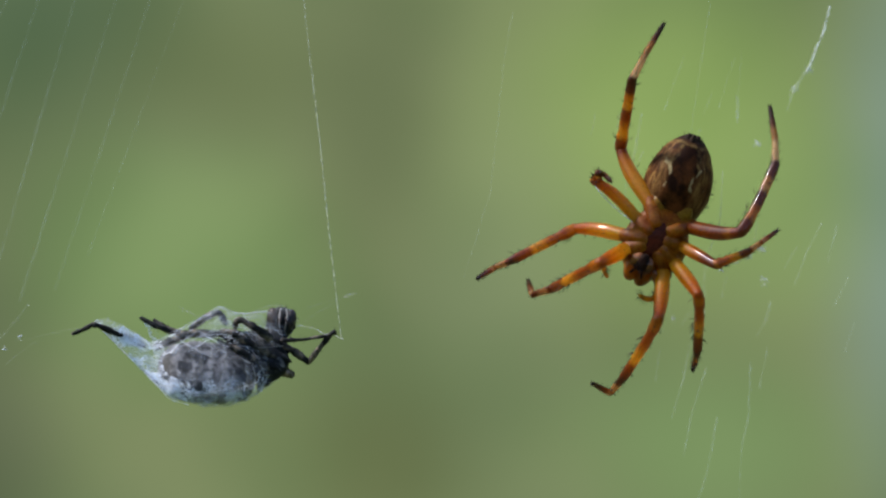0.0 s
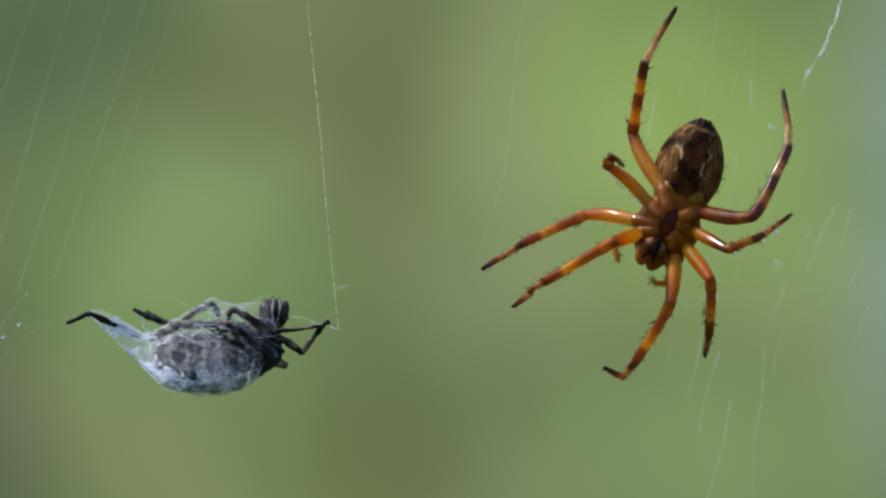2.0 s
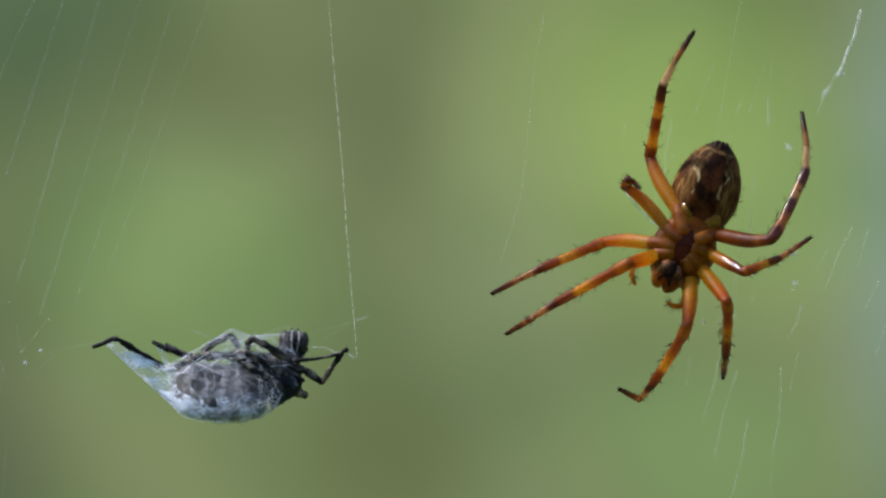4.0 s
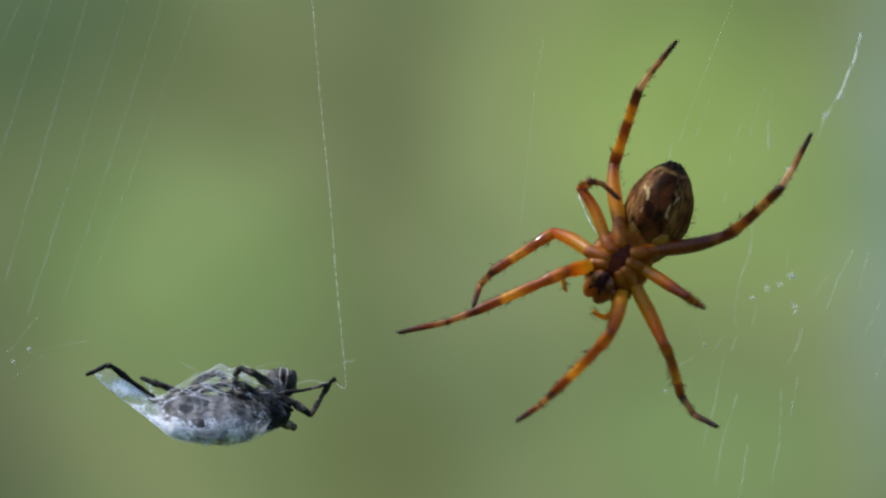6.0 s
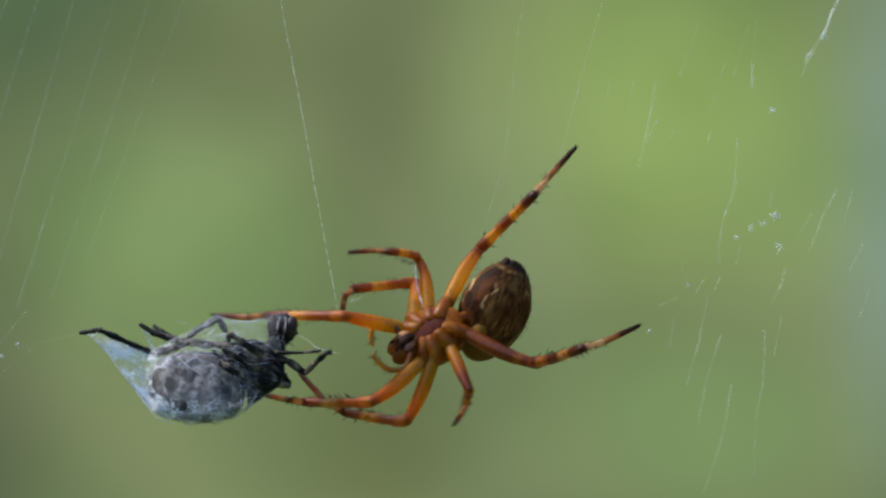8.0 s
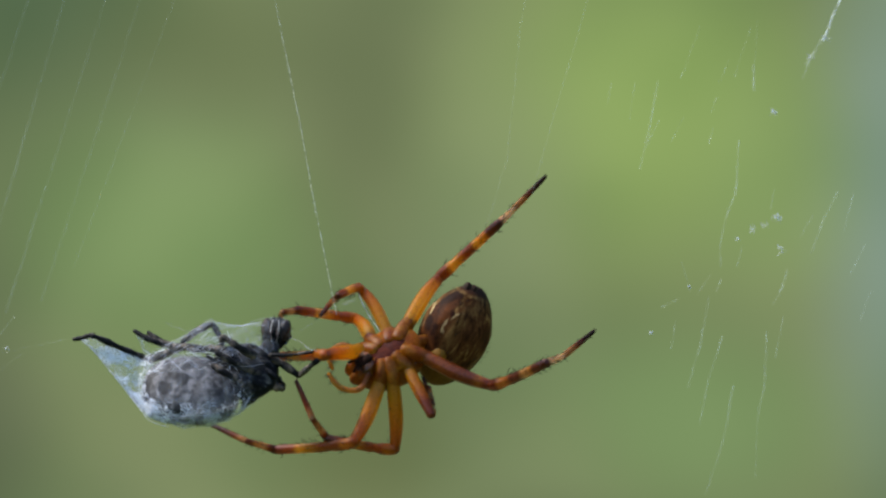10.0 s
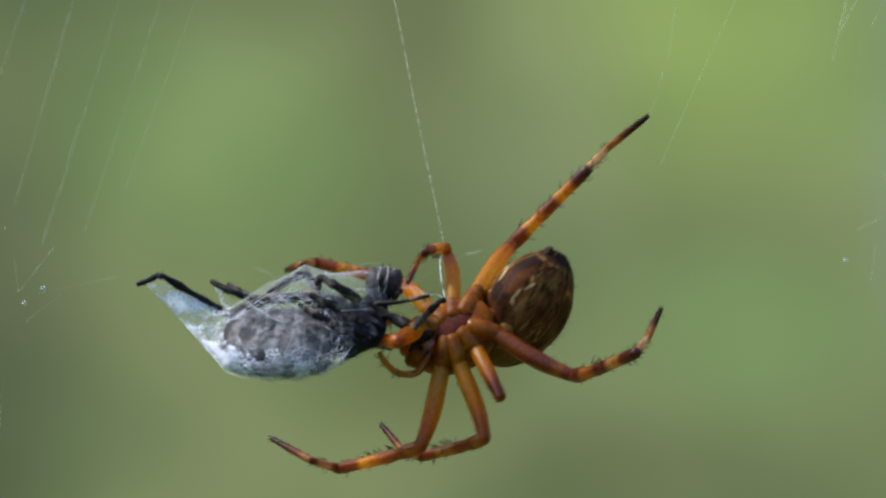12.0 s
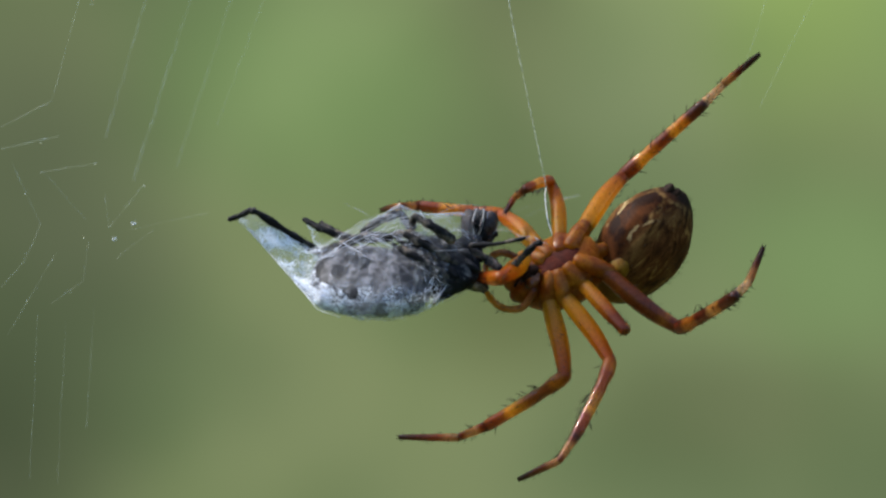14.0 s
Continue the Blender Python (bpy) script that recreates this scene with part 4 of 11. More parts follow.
def build_fly():
    rng = random.Random(5)
    fl = tagged(new("wrapped_fly"), "dead grey-black fly wrapped in white silk, hung in the web", "fly")
    bm = oval(bmesh.new(), (-10, -6, -74), 87, (0.53 * 75, 0.85 * 75), (-0.85 * 34, 0.53 * 34), 34, 40, lambda u: math.sin(math.pi * u) ** -0.25 * (0.96 + 0.08 * u) + 0.016 * math.sin(u * 34), 0.05, 3.0)
    part("abdomen", bm, M_FLYABD, fl, "pale grey fly abdomen with rows of dark spots")
    bm = oval(bmesh.new(), (76, 18, -31), 62, (0.5 * 57, 0.86 * 57), (-0.86 * 30, 0.5 * 30), 24, 30, None, 0.16, 8.0)
    thorax = part("thorax", bm, M_FLYBLACK, fl, "dark bristly fly thorax")
    # hard plates and leg roots on the breast, slanting from the belly to the wing
    for k in range(34):
        x = rng.uniform(22, 128)
        f = rng.uniform(-0.85, 0.7)
        g = math.sqrt(max(0.05, 1 - ((x - 76) / 66) ** 2 - f * f * 0.7))
        c = Vector((x, 18 + f * 27 - 24 * g, -33 + f * 46 + 13 * g))
        bm = egg(bmesh.new(), (0, 0, 0), (rng.uniform(4, 7), rng.uniform(5, 7), rng.uniform(12, 22)), 10, 10, None, 0.35, k * 1.7)
        turned(bm, Matrix.Rotation(radians(rng.uniform(105, 150)), 4, "Y"), c)
        part("flank_plate", bm, M_FLYBLACK, thorax)
    hc = Vector((123, 48, 47))
    bm = egg(bmesh.new(), (0, 0, 0), (25, 27, 30), 26, 30, lambda u: 0.86 + 0.22 * u, 0.25, 4.0)
    head = part("head", turned(bm, Matrix.Rotation(radians(8), 4, "Y"), hc), M_FLYBLACK, fl, "dark fly head with pale face stripes")
    for s in (-1, 1):
        bm = egg(bmesh.new(), (0, 0, 0), (13, 18, 23), 14, 16, None, 0.12, s * 2.0)
        part("eye", turned(bm, Matrix.Rotation(radians(s * 14), 4, "Y"), hc + Vector((s * 13, -7, 4))), M_FLYEYE, head, "dull dark compound eye")
        bm = tube(bmesh.new(), [hc + Vector((s * 5, -25, 22)), hc + Vector((s * 7, -30, 2)), hc + Vector((s * 4, -24, -18))], [1.0, 1.6, 0.9], 7)
        part("face_stripe", bm, M_FACE, head, "pale grey stripe on the face")
        bm = tube(bmesh.new(), [hc + Vector((s * 4, -27, 6)), hc + Vector((s * 6, -34, -6)), hc + Vector((s * 5, -34, -14))], [1.4, 1.8, 0.8], 7)
        part("feeler", bm, M_FLYEYE, head)
    bm = tube(bmesh.new(), [hc + Vector((0, -14, -20)), hc + Vector((4, -18, -34)), hc + Vector((8, -16, -44))], [9, 7, 5], 10)
    part("mouthpart", bm, M_FLYBLACK, head)
    bm = tube(bmesh.new(), [(104, 26, -6), (114, 36, 14), (120, 44, 34)], [24, 18, 15], 12)
    part("neck", bm, M_FLYBLACK, fl)
    bm = bmesh.new()
    for _ in range(50):
        d = Vector((rng.uniform(-1, 1), rng.uniform(-1, 0.6), rng.uniform(-0.6, 1))).normalized()
        base = hc + Vector((d.x * 25, d.y * 26, d.z * 29))
        tube(bm, [base, base + d * rng.uniform(5, 10)], [0.8, 0.3], 4)
    tagged(part("bristles", bm, M_FLYBLACK, head), kind="stuff")
    # wing, folded along the back of the thorax, its crumpled edge sticking out
    bm = bmesh.new()
    grid = []
    for i in range(11):
        u = i / 10
        edge = Vector((78 + 72 * u, -24 + 70 * u, -112 + 66 * u + 10 * math.sin(math.pi * u)))
        root = Vector((84 + 52 * u, 22 + 22 * u, -62 + 36 * u))
        grid.append([bm.verts.new((edge.lerp(root, v) + Vector((2 * math.sin(9 * v + 7 * u), 4 * math.sin(11 * u + 5 * v), 3 * math.sin(13 * u + 3 * v)))) * U) for v in (j / 5 for j in range(6))])
    for a, b in zip(grid[:-1], grid[1:]):
        for i in range(5):
            bm.faces.new((a[i], a[i + 1], b[i + 1], b[i]))
    bmesh.ops.solidify(bm, geom=bm.faces[:], thickness=2.2 * U)
    part("wing", bm, M_FLYBLACK, fl, "crumpled dark wing")
    # the hind leg that is tied to the web, and the shin of the fore leg, both of which give a little
    hind = fly_leg(fl, [(-99, 39, -21), (-144, 5, -9), (-186, -27, 2), (-196, -26, 4), (-212, -12, 0), (-228, 0, -2)], [6, 5.4, 4.6, 4.4, 4.2, 3.4], rng, origin=(-99, 39, -21), hairs=26)
    shin = fly_leg(fl, [(174, 24, -27), (190, -2, -8), (207, -27, 11), (213, -30, 13)], [4.6, 4.4, 5.0, 4.4], rng, origin=(174, 24, -27))
    legs_of_fly = (
        ([(-99, 39, -21), (-84, 36, -15), (-71, 34, -9), (-35, 20, 6), (4, 8, 2)], [6, 7, 7.5, 7, 6]),
        ([(-128, 37, 29), (-110, 34, 20), (-95, 32, 14), (-58, 40, 8), (-20, 26, 6)], [4.5, 5, 5.5, 6, 6]),
        ([(-104, 44, 30), (-84, 42, 18), (-52, 40, 8)], [3.6, 4.4, 5]),
        ([(-40, 26, 14), (-16, 24, 36), (6, 33, 52), (12, 34, 51), (24, 38, 34)], [5, 6, 5.6, 5, 4.5]),
        ([(36, -6, 12), (34, -14, 20), (40, -34, 21), (67, -42, 5), (96, -26, -6)], [4.5, 4.5, 5.5, 6.5, 7]),
    )
    legs_of_fly += (
        ([(112, 18, 0), (139, 16, -8), (174, 24, -27)], [8, 6.5, 5.2]),
        ([(120, 4, 2), (158, -6, 4), (198, -24, 10)], [4, 3.0, 2.4]),
        ([(30, -34, -8), (62, -32, -22), (102, -12, -34), (128, 14, -38)], [5, 6.5, 6.5, 6]),
        ([(26, -38, -32), (56, -36, -46), (94, -16, -60)], [5, 6, 6]),
        ([(64, -30, -74), (96, -14, -66), (128, 18, -52), (146, 34, -50)], [5, 6.5, 7, 6]),
        ([(4, 4, 4), (30, -10, 4), (58, -16, -8)], [5, 6, 6]),
    )
    for pts, radii in legs_of_fly:
        fly_leg(fl, pts, radii, rng)
    # silk wrapping: a taut bag over the body and the raised legs
    rings = []
    for a, b in zip(BAG[:-1], BAG[1:]):
        for k in range(4):
            x = a[0] + (b[0] - a[0]) * k / 4
            rings.append([(on_bag(x, 2 * math.pi * i / 44) + Vector((0, 0, 1.6 * noise.noise(Vector((x * 0.06, i * 0.3, 4)))))) * U for i in range(44)])
    rings.append([on_bag(BAG[-1][0], 2 * math.pi * i / 44) * U for i in range(44)])
    bm = bmesh.new()
    loft(bm, rings)
    wrap = part("silk_wrapping", bm, M_SHROUD, fl, "thin white silk stretched over the fly")
    # a panel of silk between the two trailing legs
    bm = bmesh.new()
    grid = []
    for i in range(9):
        lower, upper = Vector((-104, 38, -19)).lerp(Vector((-56, 28, -4)), i / 8), Vector((-129, 37, 29)).lerp(Vector((-56, 42, 10)), i / 8)
        grid.append([bm.verts.new((lower.lerp(upper, j / 6) + Vector((3 * math.sin(math.pi * j / 6) * (1 - i / 8), 2 * math.sin(i + j), 0))) * U) for j in range(7)])
    for a, b in zip(grid[:-1], grid[1:]):
        for i in range(6):
            bm.faces.new((a[i], a[i + 1], b[i + 1], b[i]))
    part("silk_panel", bm, M_SHROUD, wrap)
    # single strands laid on the bag at all slants, mostly round the girth: many faint ones, a few stronger
    for count, mat, sizes, label in ((190, M_FINE, (0.2, 0.3, 0.4), "faint silk strands"), (18, M_STRAND, (0.14, 0.18, 0.25), "fine white silk strands")):
        bm = bmesh.new()
        for n in range(count):
            x0, a0 = rng.uniform(-110, 136), rng.uniform(0, 2 * math.pi)
            x1, a1 = x0 + rng.gauss(0, 34), a0 + rng.uniform(0.4, 1.6) * rng.choice((-1, 1))
            bend = rng.uniform(-14, 14)
            pts = [on_bag(x0 + (x1 - x0) * k / 7 + bend * math.sin(math.pi * k / 7), a0 + (a1 - a0) * k / 7 + 0.05 * math.sin(1.7 * k + n), 1.02) for k in range(8)]
            tube(bm, pts, [rng.choice(sizes)] * 8, 4)
        tagged(part("silk_tangle", bm, mat, wrap, label), kind="stuff")
    # threads gathered along the taut lower edge, thickest at the corner behind the abdomen
    bm = bmesh.new()
    for n in range(80):
        fan = rng.uniform(-0.7, 0.7) * rng.random()
        x1 = rng.uniform(-84, 30)
        pts = [on_bag(-200 + (x1 + 200) * k / 8, math.pi + fan * (k / 8) ** 2 + rng.uniform(-0.04, 0.04), 1.005) for k in range(9)]
        tube(bm, pts, [rng.choice((0.15, 0.25, 0.4))] * 9, 4)
    tagged(part("silk_tangle", bm, M_STRAND, wrap, "white silk gathered along the lower edge"), kind="stuff")
    # matted patches under the belly and at the corner
    bm = bmesh.new()
    for cx, ca, spread, count in ((-72, 2.75, 16, 30), (2, 2.75, 18, 40), (-30, 2.9, 20, 26), (46, 0.9, 14, 22), (-10, 0.35, 26, 22), (84, 2.7, 14, 22)):
        for n in range(count):
            x0, a0 = cx + rng.gauss(0, spread * 0.6), ca + rng.gauss(0, 0.14)
            way = rng.uniform(0, math.pi)
            ln = rng.uniform(8, 24)
            pts = [on_bag(x0 + ln * math.cos(way) * (k / 4 - 0.5), a0 + ln * 0.013 * math.sin(way) * (k / 4 - 0.5) + 0.02 * math.sin(2 * k + n), 1.02) for k in range(5)]
            tube(bm, pts, [0.12, 0.25, 0.3, 0.25, 0.12], 4)
    tagged(part("silk_tangle", bm, M_STRAND, wrap, "matted tufts of white silk"), kind="stuff")
    bm = bmesh.new()
    for n in range(120):
        x0, a0 = -72 + rng.gauss(0, 13), math.pi - abs(rng.gauss(0, 0.28))
        pts = [on_bag(x0 + rng.uniform(5, 14) * (k / 3 - 0.5) * (1 if n % 3 else -0.4), a0 + rng.uniform(-0.06, 0.06), 1.015) for k in range(4)]
        tube(bm, pts, [0.3, 0.6, 0.6, 0.3], 4)
    tagged(part("silk_tangle", bm, M_EDGE, wrap, "bright knot of silk at the corner"), kind="stuff")
    # long strands combed from the head back over the breast
    bm = bmesh.new()
    for n in range(46):
        x0, x1 = rng.uniform(60, 140), rng.uniform(-70, 40)
        a0, a1 = rng.uniform(-0.2, 1.5), rng.uniform(0.1, 1.7)
        pts = [on_bag(x0 + (x1 - x0) * k / 7, a0 + (a1 - a0) * k / 7 + 0.06 * math.sin(1.3 * k + n), 1.015) for k in range(8)]
        tube(bm, pts, [rng.choice((0.2, 0.3, 0.45))] * 8, 4)
    tagged(part("silk_tangle", bm, M_STRAND, wrap, "white silk combed over the breast"), kind="stuff")
    # wisps drawn from leg to leg over the breast
    bm = bmesh.new()
    for n in range(38):
        a = Vector((rng.uniform(-70, 90), rng.uniform(-34, 30), rng.uniform(-40, 44)))
        b = a + Vector((rng.uniform(20, 70), rng.uniform(-20, 20), rng.uniform(-40, 20)))
        for m in range(rng.randrange(1, 5)):
            o = Vector((rng.uniform(-4, 4), rng.uniform(-4, 4), rng.uniform(-4, 4)))
            mid = (a + b) / 2 + Vector((0, -6, -3)) + o
            tube(bm, [a + o * 0.4, a.lerp(mid, 0.55) + Vector((0, 0, -1.5)), mid, b.lerp(mid, 0.5) + o * 0.3, b - o * 0.5], [0.15, 0.3, 0.36, 0.3, 0.12], 4)
    tagged(part("silk_tangle", bm, M_STRAND, wrap, "white wisps of silk"), kind="stuff")
    bm = bmesh.new()
    for k in range(22):
        a0 = rng.uniform(0, 6.28)
        tilt = Vector((rng.uniform(-1, 1), rng.uniform(-0.5, 0.5), rng.uniform(-0.4, 0.4))).normalized()
        side = tilt.orthogonal().normalized()
        oth = tilt.cross(side)
        pts = [hc + 31 * (math.cos(a0 + q * 0.4) * side + math.sin(a0 + q * 0.4) * oth) for q in range(6)]
        tube(bm, pts, [0.4] * 6, 5)
    tagged(part("silk_tangle", bm, M_STRAND, wrap, "white silk strands round the head"), kind="stuff")
    # lines drawn taut: foot to corner, over the thorax, head to fore foot, head to the line above, fore foot to the hanging line
    for pts, r, mat in (([(-208, -6, -4), (-191, 5, -18), (-140, -14, -71), (-90, -31, -123), (-74, -35, -139), (-40, -39, -148)], 0.65, M_EDGE),
                        ([(78, -32, -116), (92, -24, -88), (108, -6, -40), (118, 12, 4)], 1.1, M_STRAND),
                        ([(148, 28, 40), (172, 0, 30), (190, -16, 16), (206, -26, 12)], 1.0, M_STRAND),
                        ([(60, 20, 50), (96, 10, 66), (124, 20, 72)], 0.7, M_STRAND), ([(140, 40, 66), (190, 50, 92), (247, 59, 118)], 0.3, M_FINE),
                        ([(150, 34, 40), (196, 44, 80), (240, 58, 115)], 0.3, M_FINE), ([(210, -28, 12), (220, -18, 10), (230, -12, 11)], 0.7, M_STRAND), ([(236, 56, 113), (246, 59, 118), (256, 60, 123)], 1.7, M_STRAND)):
        part("silk_strand", tube(bmesh.new(), pts, [r * 0.7] + [r] * (len(pts) - 2) + [r * 0.5], 6), mat, wrap)
    return fl, hind, shin


fly, fly_hind_leg, fly_shin = build_fly()


# ---- silk lines and web ----
def build_line(name, length, radius, label, mat):
    bm = bmesh.new()
    rng = random.Random(len(name))
    n = 14
    pts = [(rng.uniform(-0.8, 0.8), rng.uniform(-0.8, 0.8), length * i / n) for i in range(n + 1)]
    tube(bm, pts, [radius] * (n + 1), 6)
    ob = finish(name, bm, mat)
    return tagged(ob, label, "silk line")


hanging_line = build_line("silk_line", 1500, 0.75, "single taut silk line running up from the prey", M_LINE)
dragline = build_line("dragline", 1300, 0.8, "faint dragline from the spider's spinnerets", M_THREAD)


def web_point(x, y, depth):
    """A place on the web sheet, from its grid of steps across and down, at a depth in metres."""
    k = (0.27 + depth) / 0.27
    return Vector(((x - 784) * k, depth / U, (441 - y) * k))


def build_web(name, label, sheets, flecks, seed, beads=()):
    """sheets: (material, thickness, threads), a thread being its thickness and the places that it runs through."""
    rng = random.Random(seed)
    web = tagged(new(name), label, "spider web")
    for mat, girth, threads in sheets:
        for r, *places in threads:
            stops = [web_point(x, y, 0.003) for x, y in places]
            pts = [stops[0]]
            for a, b in zip(stops[:-1], stops[1:]):
                n = max(2, int((b - a).length / 22))
                pts += [a.lerp(b, k / n) + Vector((rng.uniform(-0.9, 0.9), 0, rng.uniform(-0.8, 0.8))) * (0 if k == n else 1) for k in range(1, n + 1)]
            bm = bmesh.new()
            tube(bm, pts, [r * girth] * len(pts), 6)
            part("thread", bm, M_BRIGHT if r >= 1.5 else mat, web)
    for x, y in beads:
        c = web_point(x, y, 0.003)
        part("bead", egg(bmesh.new(), c, (0.9, 0.9, rng.uniform(0.9, 1.4)), 6, 8), M_LINE, web, "bright drop of glue on a thread")
    for x, y, size in flecks:
        c = web_point(x, y, 0.003)
        bm = bmesh.new()
        for _ in range(14):
            p = c + Vector((rng.uniform(-1, 1), rng.uniform(-0.5, 0.5), rng.uniform(-1, 1))) * size * 0.5
            q = c + Vector((rng.uniform(-1, 1), rng.uniform(-0.5, 0.5), rng.uniform(-1, 1))) * size
            tube(bm, [p, (p + q) / 2 + Vector((1, 0, 1)), q], [0.4, 0.7, 0.3], 5)
        part("fleck", bm, M_FLECK, web, "torn white tuft of silk")
    return web


WEB_TOP = (
    (1.5, (1493, -48), (1482, -4), (1469, 25), (1460, 51), (1452, 68)),
    (1.2, (1460, 51), (1434, 95), (1421, 110)),
    (0.9, (1467, 40), (1449, 66), (1427, 99)),
    (0.9, (1434, 92), (1416, 136)),
    (1.2, (1234, 42), (1217, 88), (1200, 134)),
    (1, (1325, 42), (1309, 88), (1296, 132)),
    (0.9, (1336, 31), (1331, 106)),
    (1.6, (1329, 111), (1329, 156)),
    (1, (1285, 103), (1268, 143)),
    (0.9, (1263, 169), (1254, 195)),
    (0.9, (1257, 224), (1250, 250)),
)
WEB_UPPER = (
    (1.4, (1159, 141), (1143, 231), (1128, 295)),
    (0.8, (1162, 209), (1140, 254)),
    (0.9, (1120, 143), (1110, 206)),
    (0.8, (1077, 143), (1070, 180)),
    (1.1, (1303, 246), (1297, 338)),
    (1.3, (1297, 338), (1279, 386), (1271, 423), (1271, 467)),
    (1.1, (1272, 490), (1263, 511)),
)
WEB_LOWER = (
    (1.2, (1250, 522), (1235, 607), (1213, 680)),
    (1.2, (1274, 592), (1248, 673), (1234, 748)),
    (1.2, (1293, 680), (1279, 761), (1259, 827), (1243, 872)),
    (1.1, (1352, 585), (1349, 673), (1336, 739)),
    (0.8, (1336, 739), (1332, 842)),
    (1.1, (1478, 336), (1452, 386)),
    (1, (1452, 386), (1430, 445)),
    (0.9, (1506, 338), (1489, 404)),
    (0.9, (1526, 430), (1500, 482)),
    (1.4, (1388, 474), (1379, 507)),
)
WEB_SHREDS = (
    (1.2, (1379, 507), (1363, 535)),
    (0.9, (1366, 331), (1360, 364)),
    (0.9, (1202, 460), (1217, 511)),
    (0.9, (1254, 482), (1229, 518)),
    (1.2, (1198, 524), (1165, 541)),
    (0.9, (1434, 379), (1412, 415)),
    (0.8, (1309, 430), (1300, 467)),
    (0.7, (1206, 202), (1184, 246)),
    (0.7, (1191, 563), (1184, 614)),
    (0.8, (1537, 511), (1519, 563)),
    (0.7, (1382, 555), (1368, 629)),
    (0.6, (932, -39), (917, 41), (892, 281), (845, 431)),
)
web_right = build_web("orb_web", "torn orb web of broken pale threads with white tufts", [(M_THREAD, 1.5, WEB_TOP), (M_THREAD, 1.5, WEB_UPPER), (M_DIM, 1.6, WEB_LOWER), (M_DIM, 1.6, WEB_SHREDS)],
                      ((1365, 195, 8), (1369, 381, 11), (1349, 397, 11), (1329, 401, 9), (1379, 438, 11), (1300, 419, 5), (1215, 504, 4), (1456, 66, 9), (1430, 99, 9), (1147, 585, 4)), 3)
EDGE_STRIPES = (
    (1.1, (72, -20), (-30, 290)),
    (1, (135, -20), (-10, 480)),
    (1.1, (208, -20), (30, 540)),
    (1.1, (270, -20), (92, 520)),
    (0.6, (330, -20), (150, 460)),
    (0.9, (20, -20), (-60, 160)),
)
EDGE_NET = (
    (0.6, (-160, 464), (-88, 428)),
    (0.6, (-88, 428), (-47, 283)),
    (0.6, (-144, 517), (-104, 605)),
    (0.6, (-104, 605), (-128, 658)),
    (0.6, (-128, 658), (-160, 694)),
    (0.6, (-100, 529), (-39, 596)),
    (0.6, (-100, 529), (-23, 517)),
    (0.6, (-152, 764), (-120, 710)),
    (0.6, (-120, 710), (-81, 646)),
    (0.6, (-88, 718), (-43, 686)),
)
EDGE_HANGING = (
    (0.6, (-43, 686), (-35, 630)),
    (0.6, (-11, 561), (-5, 609)),
    (0.9, (-5, 609), (45, 547)),
    (0.5, (21, 612), (138, 588)),
    (0.6, (5, 654), (58, 612)),
    (0.6, (-160, 496), (-80, 479)),
    (0.6, (-108, 735), (-120, 969)),
    (0.6, (-27, 718), (-39, 896)),
    (0.6, (-68, 743), (-80, 977)),
)
web_left = build_web("orb_web_edge", "edge of an orb web with thin parallel threads", [(M_VEIL, 2.2, EDGE_STRIPES), (M_THREAD, 1.0, EDGE_NET), (M_THREAD, 1.0, EDGE_HANGING)], ((30, 604, 4), (2, 626, 4)), 4,
                     ((-126, 561), (-25, 518), (45, 549), (-125, 646), (-42, 624), (-36, 636), (-61, 702), (-124, 715), (-103, 488), (-103, 530), (-6, 608), (33, 611)))


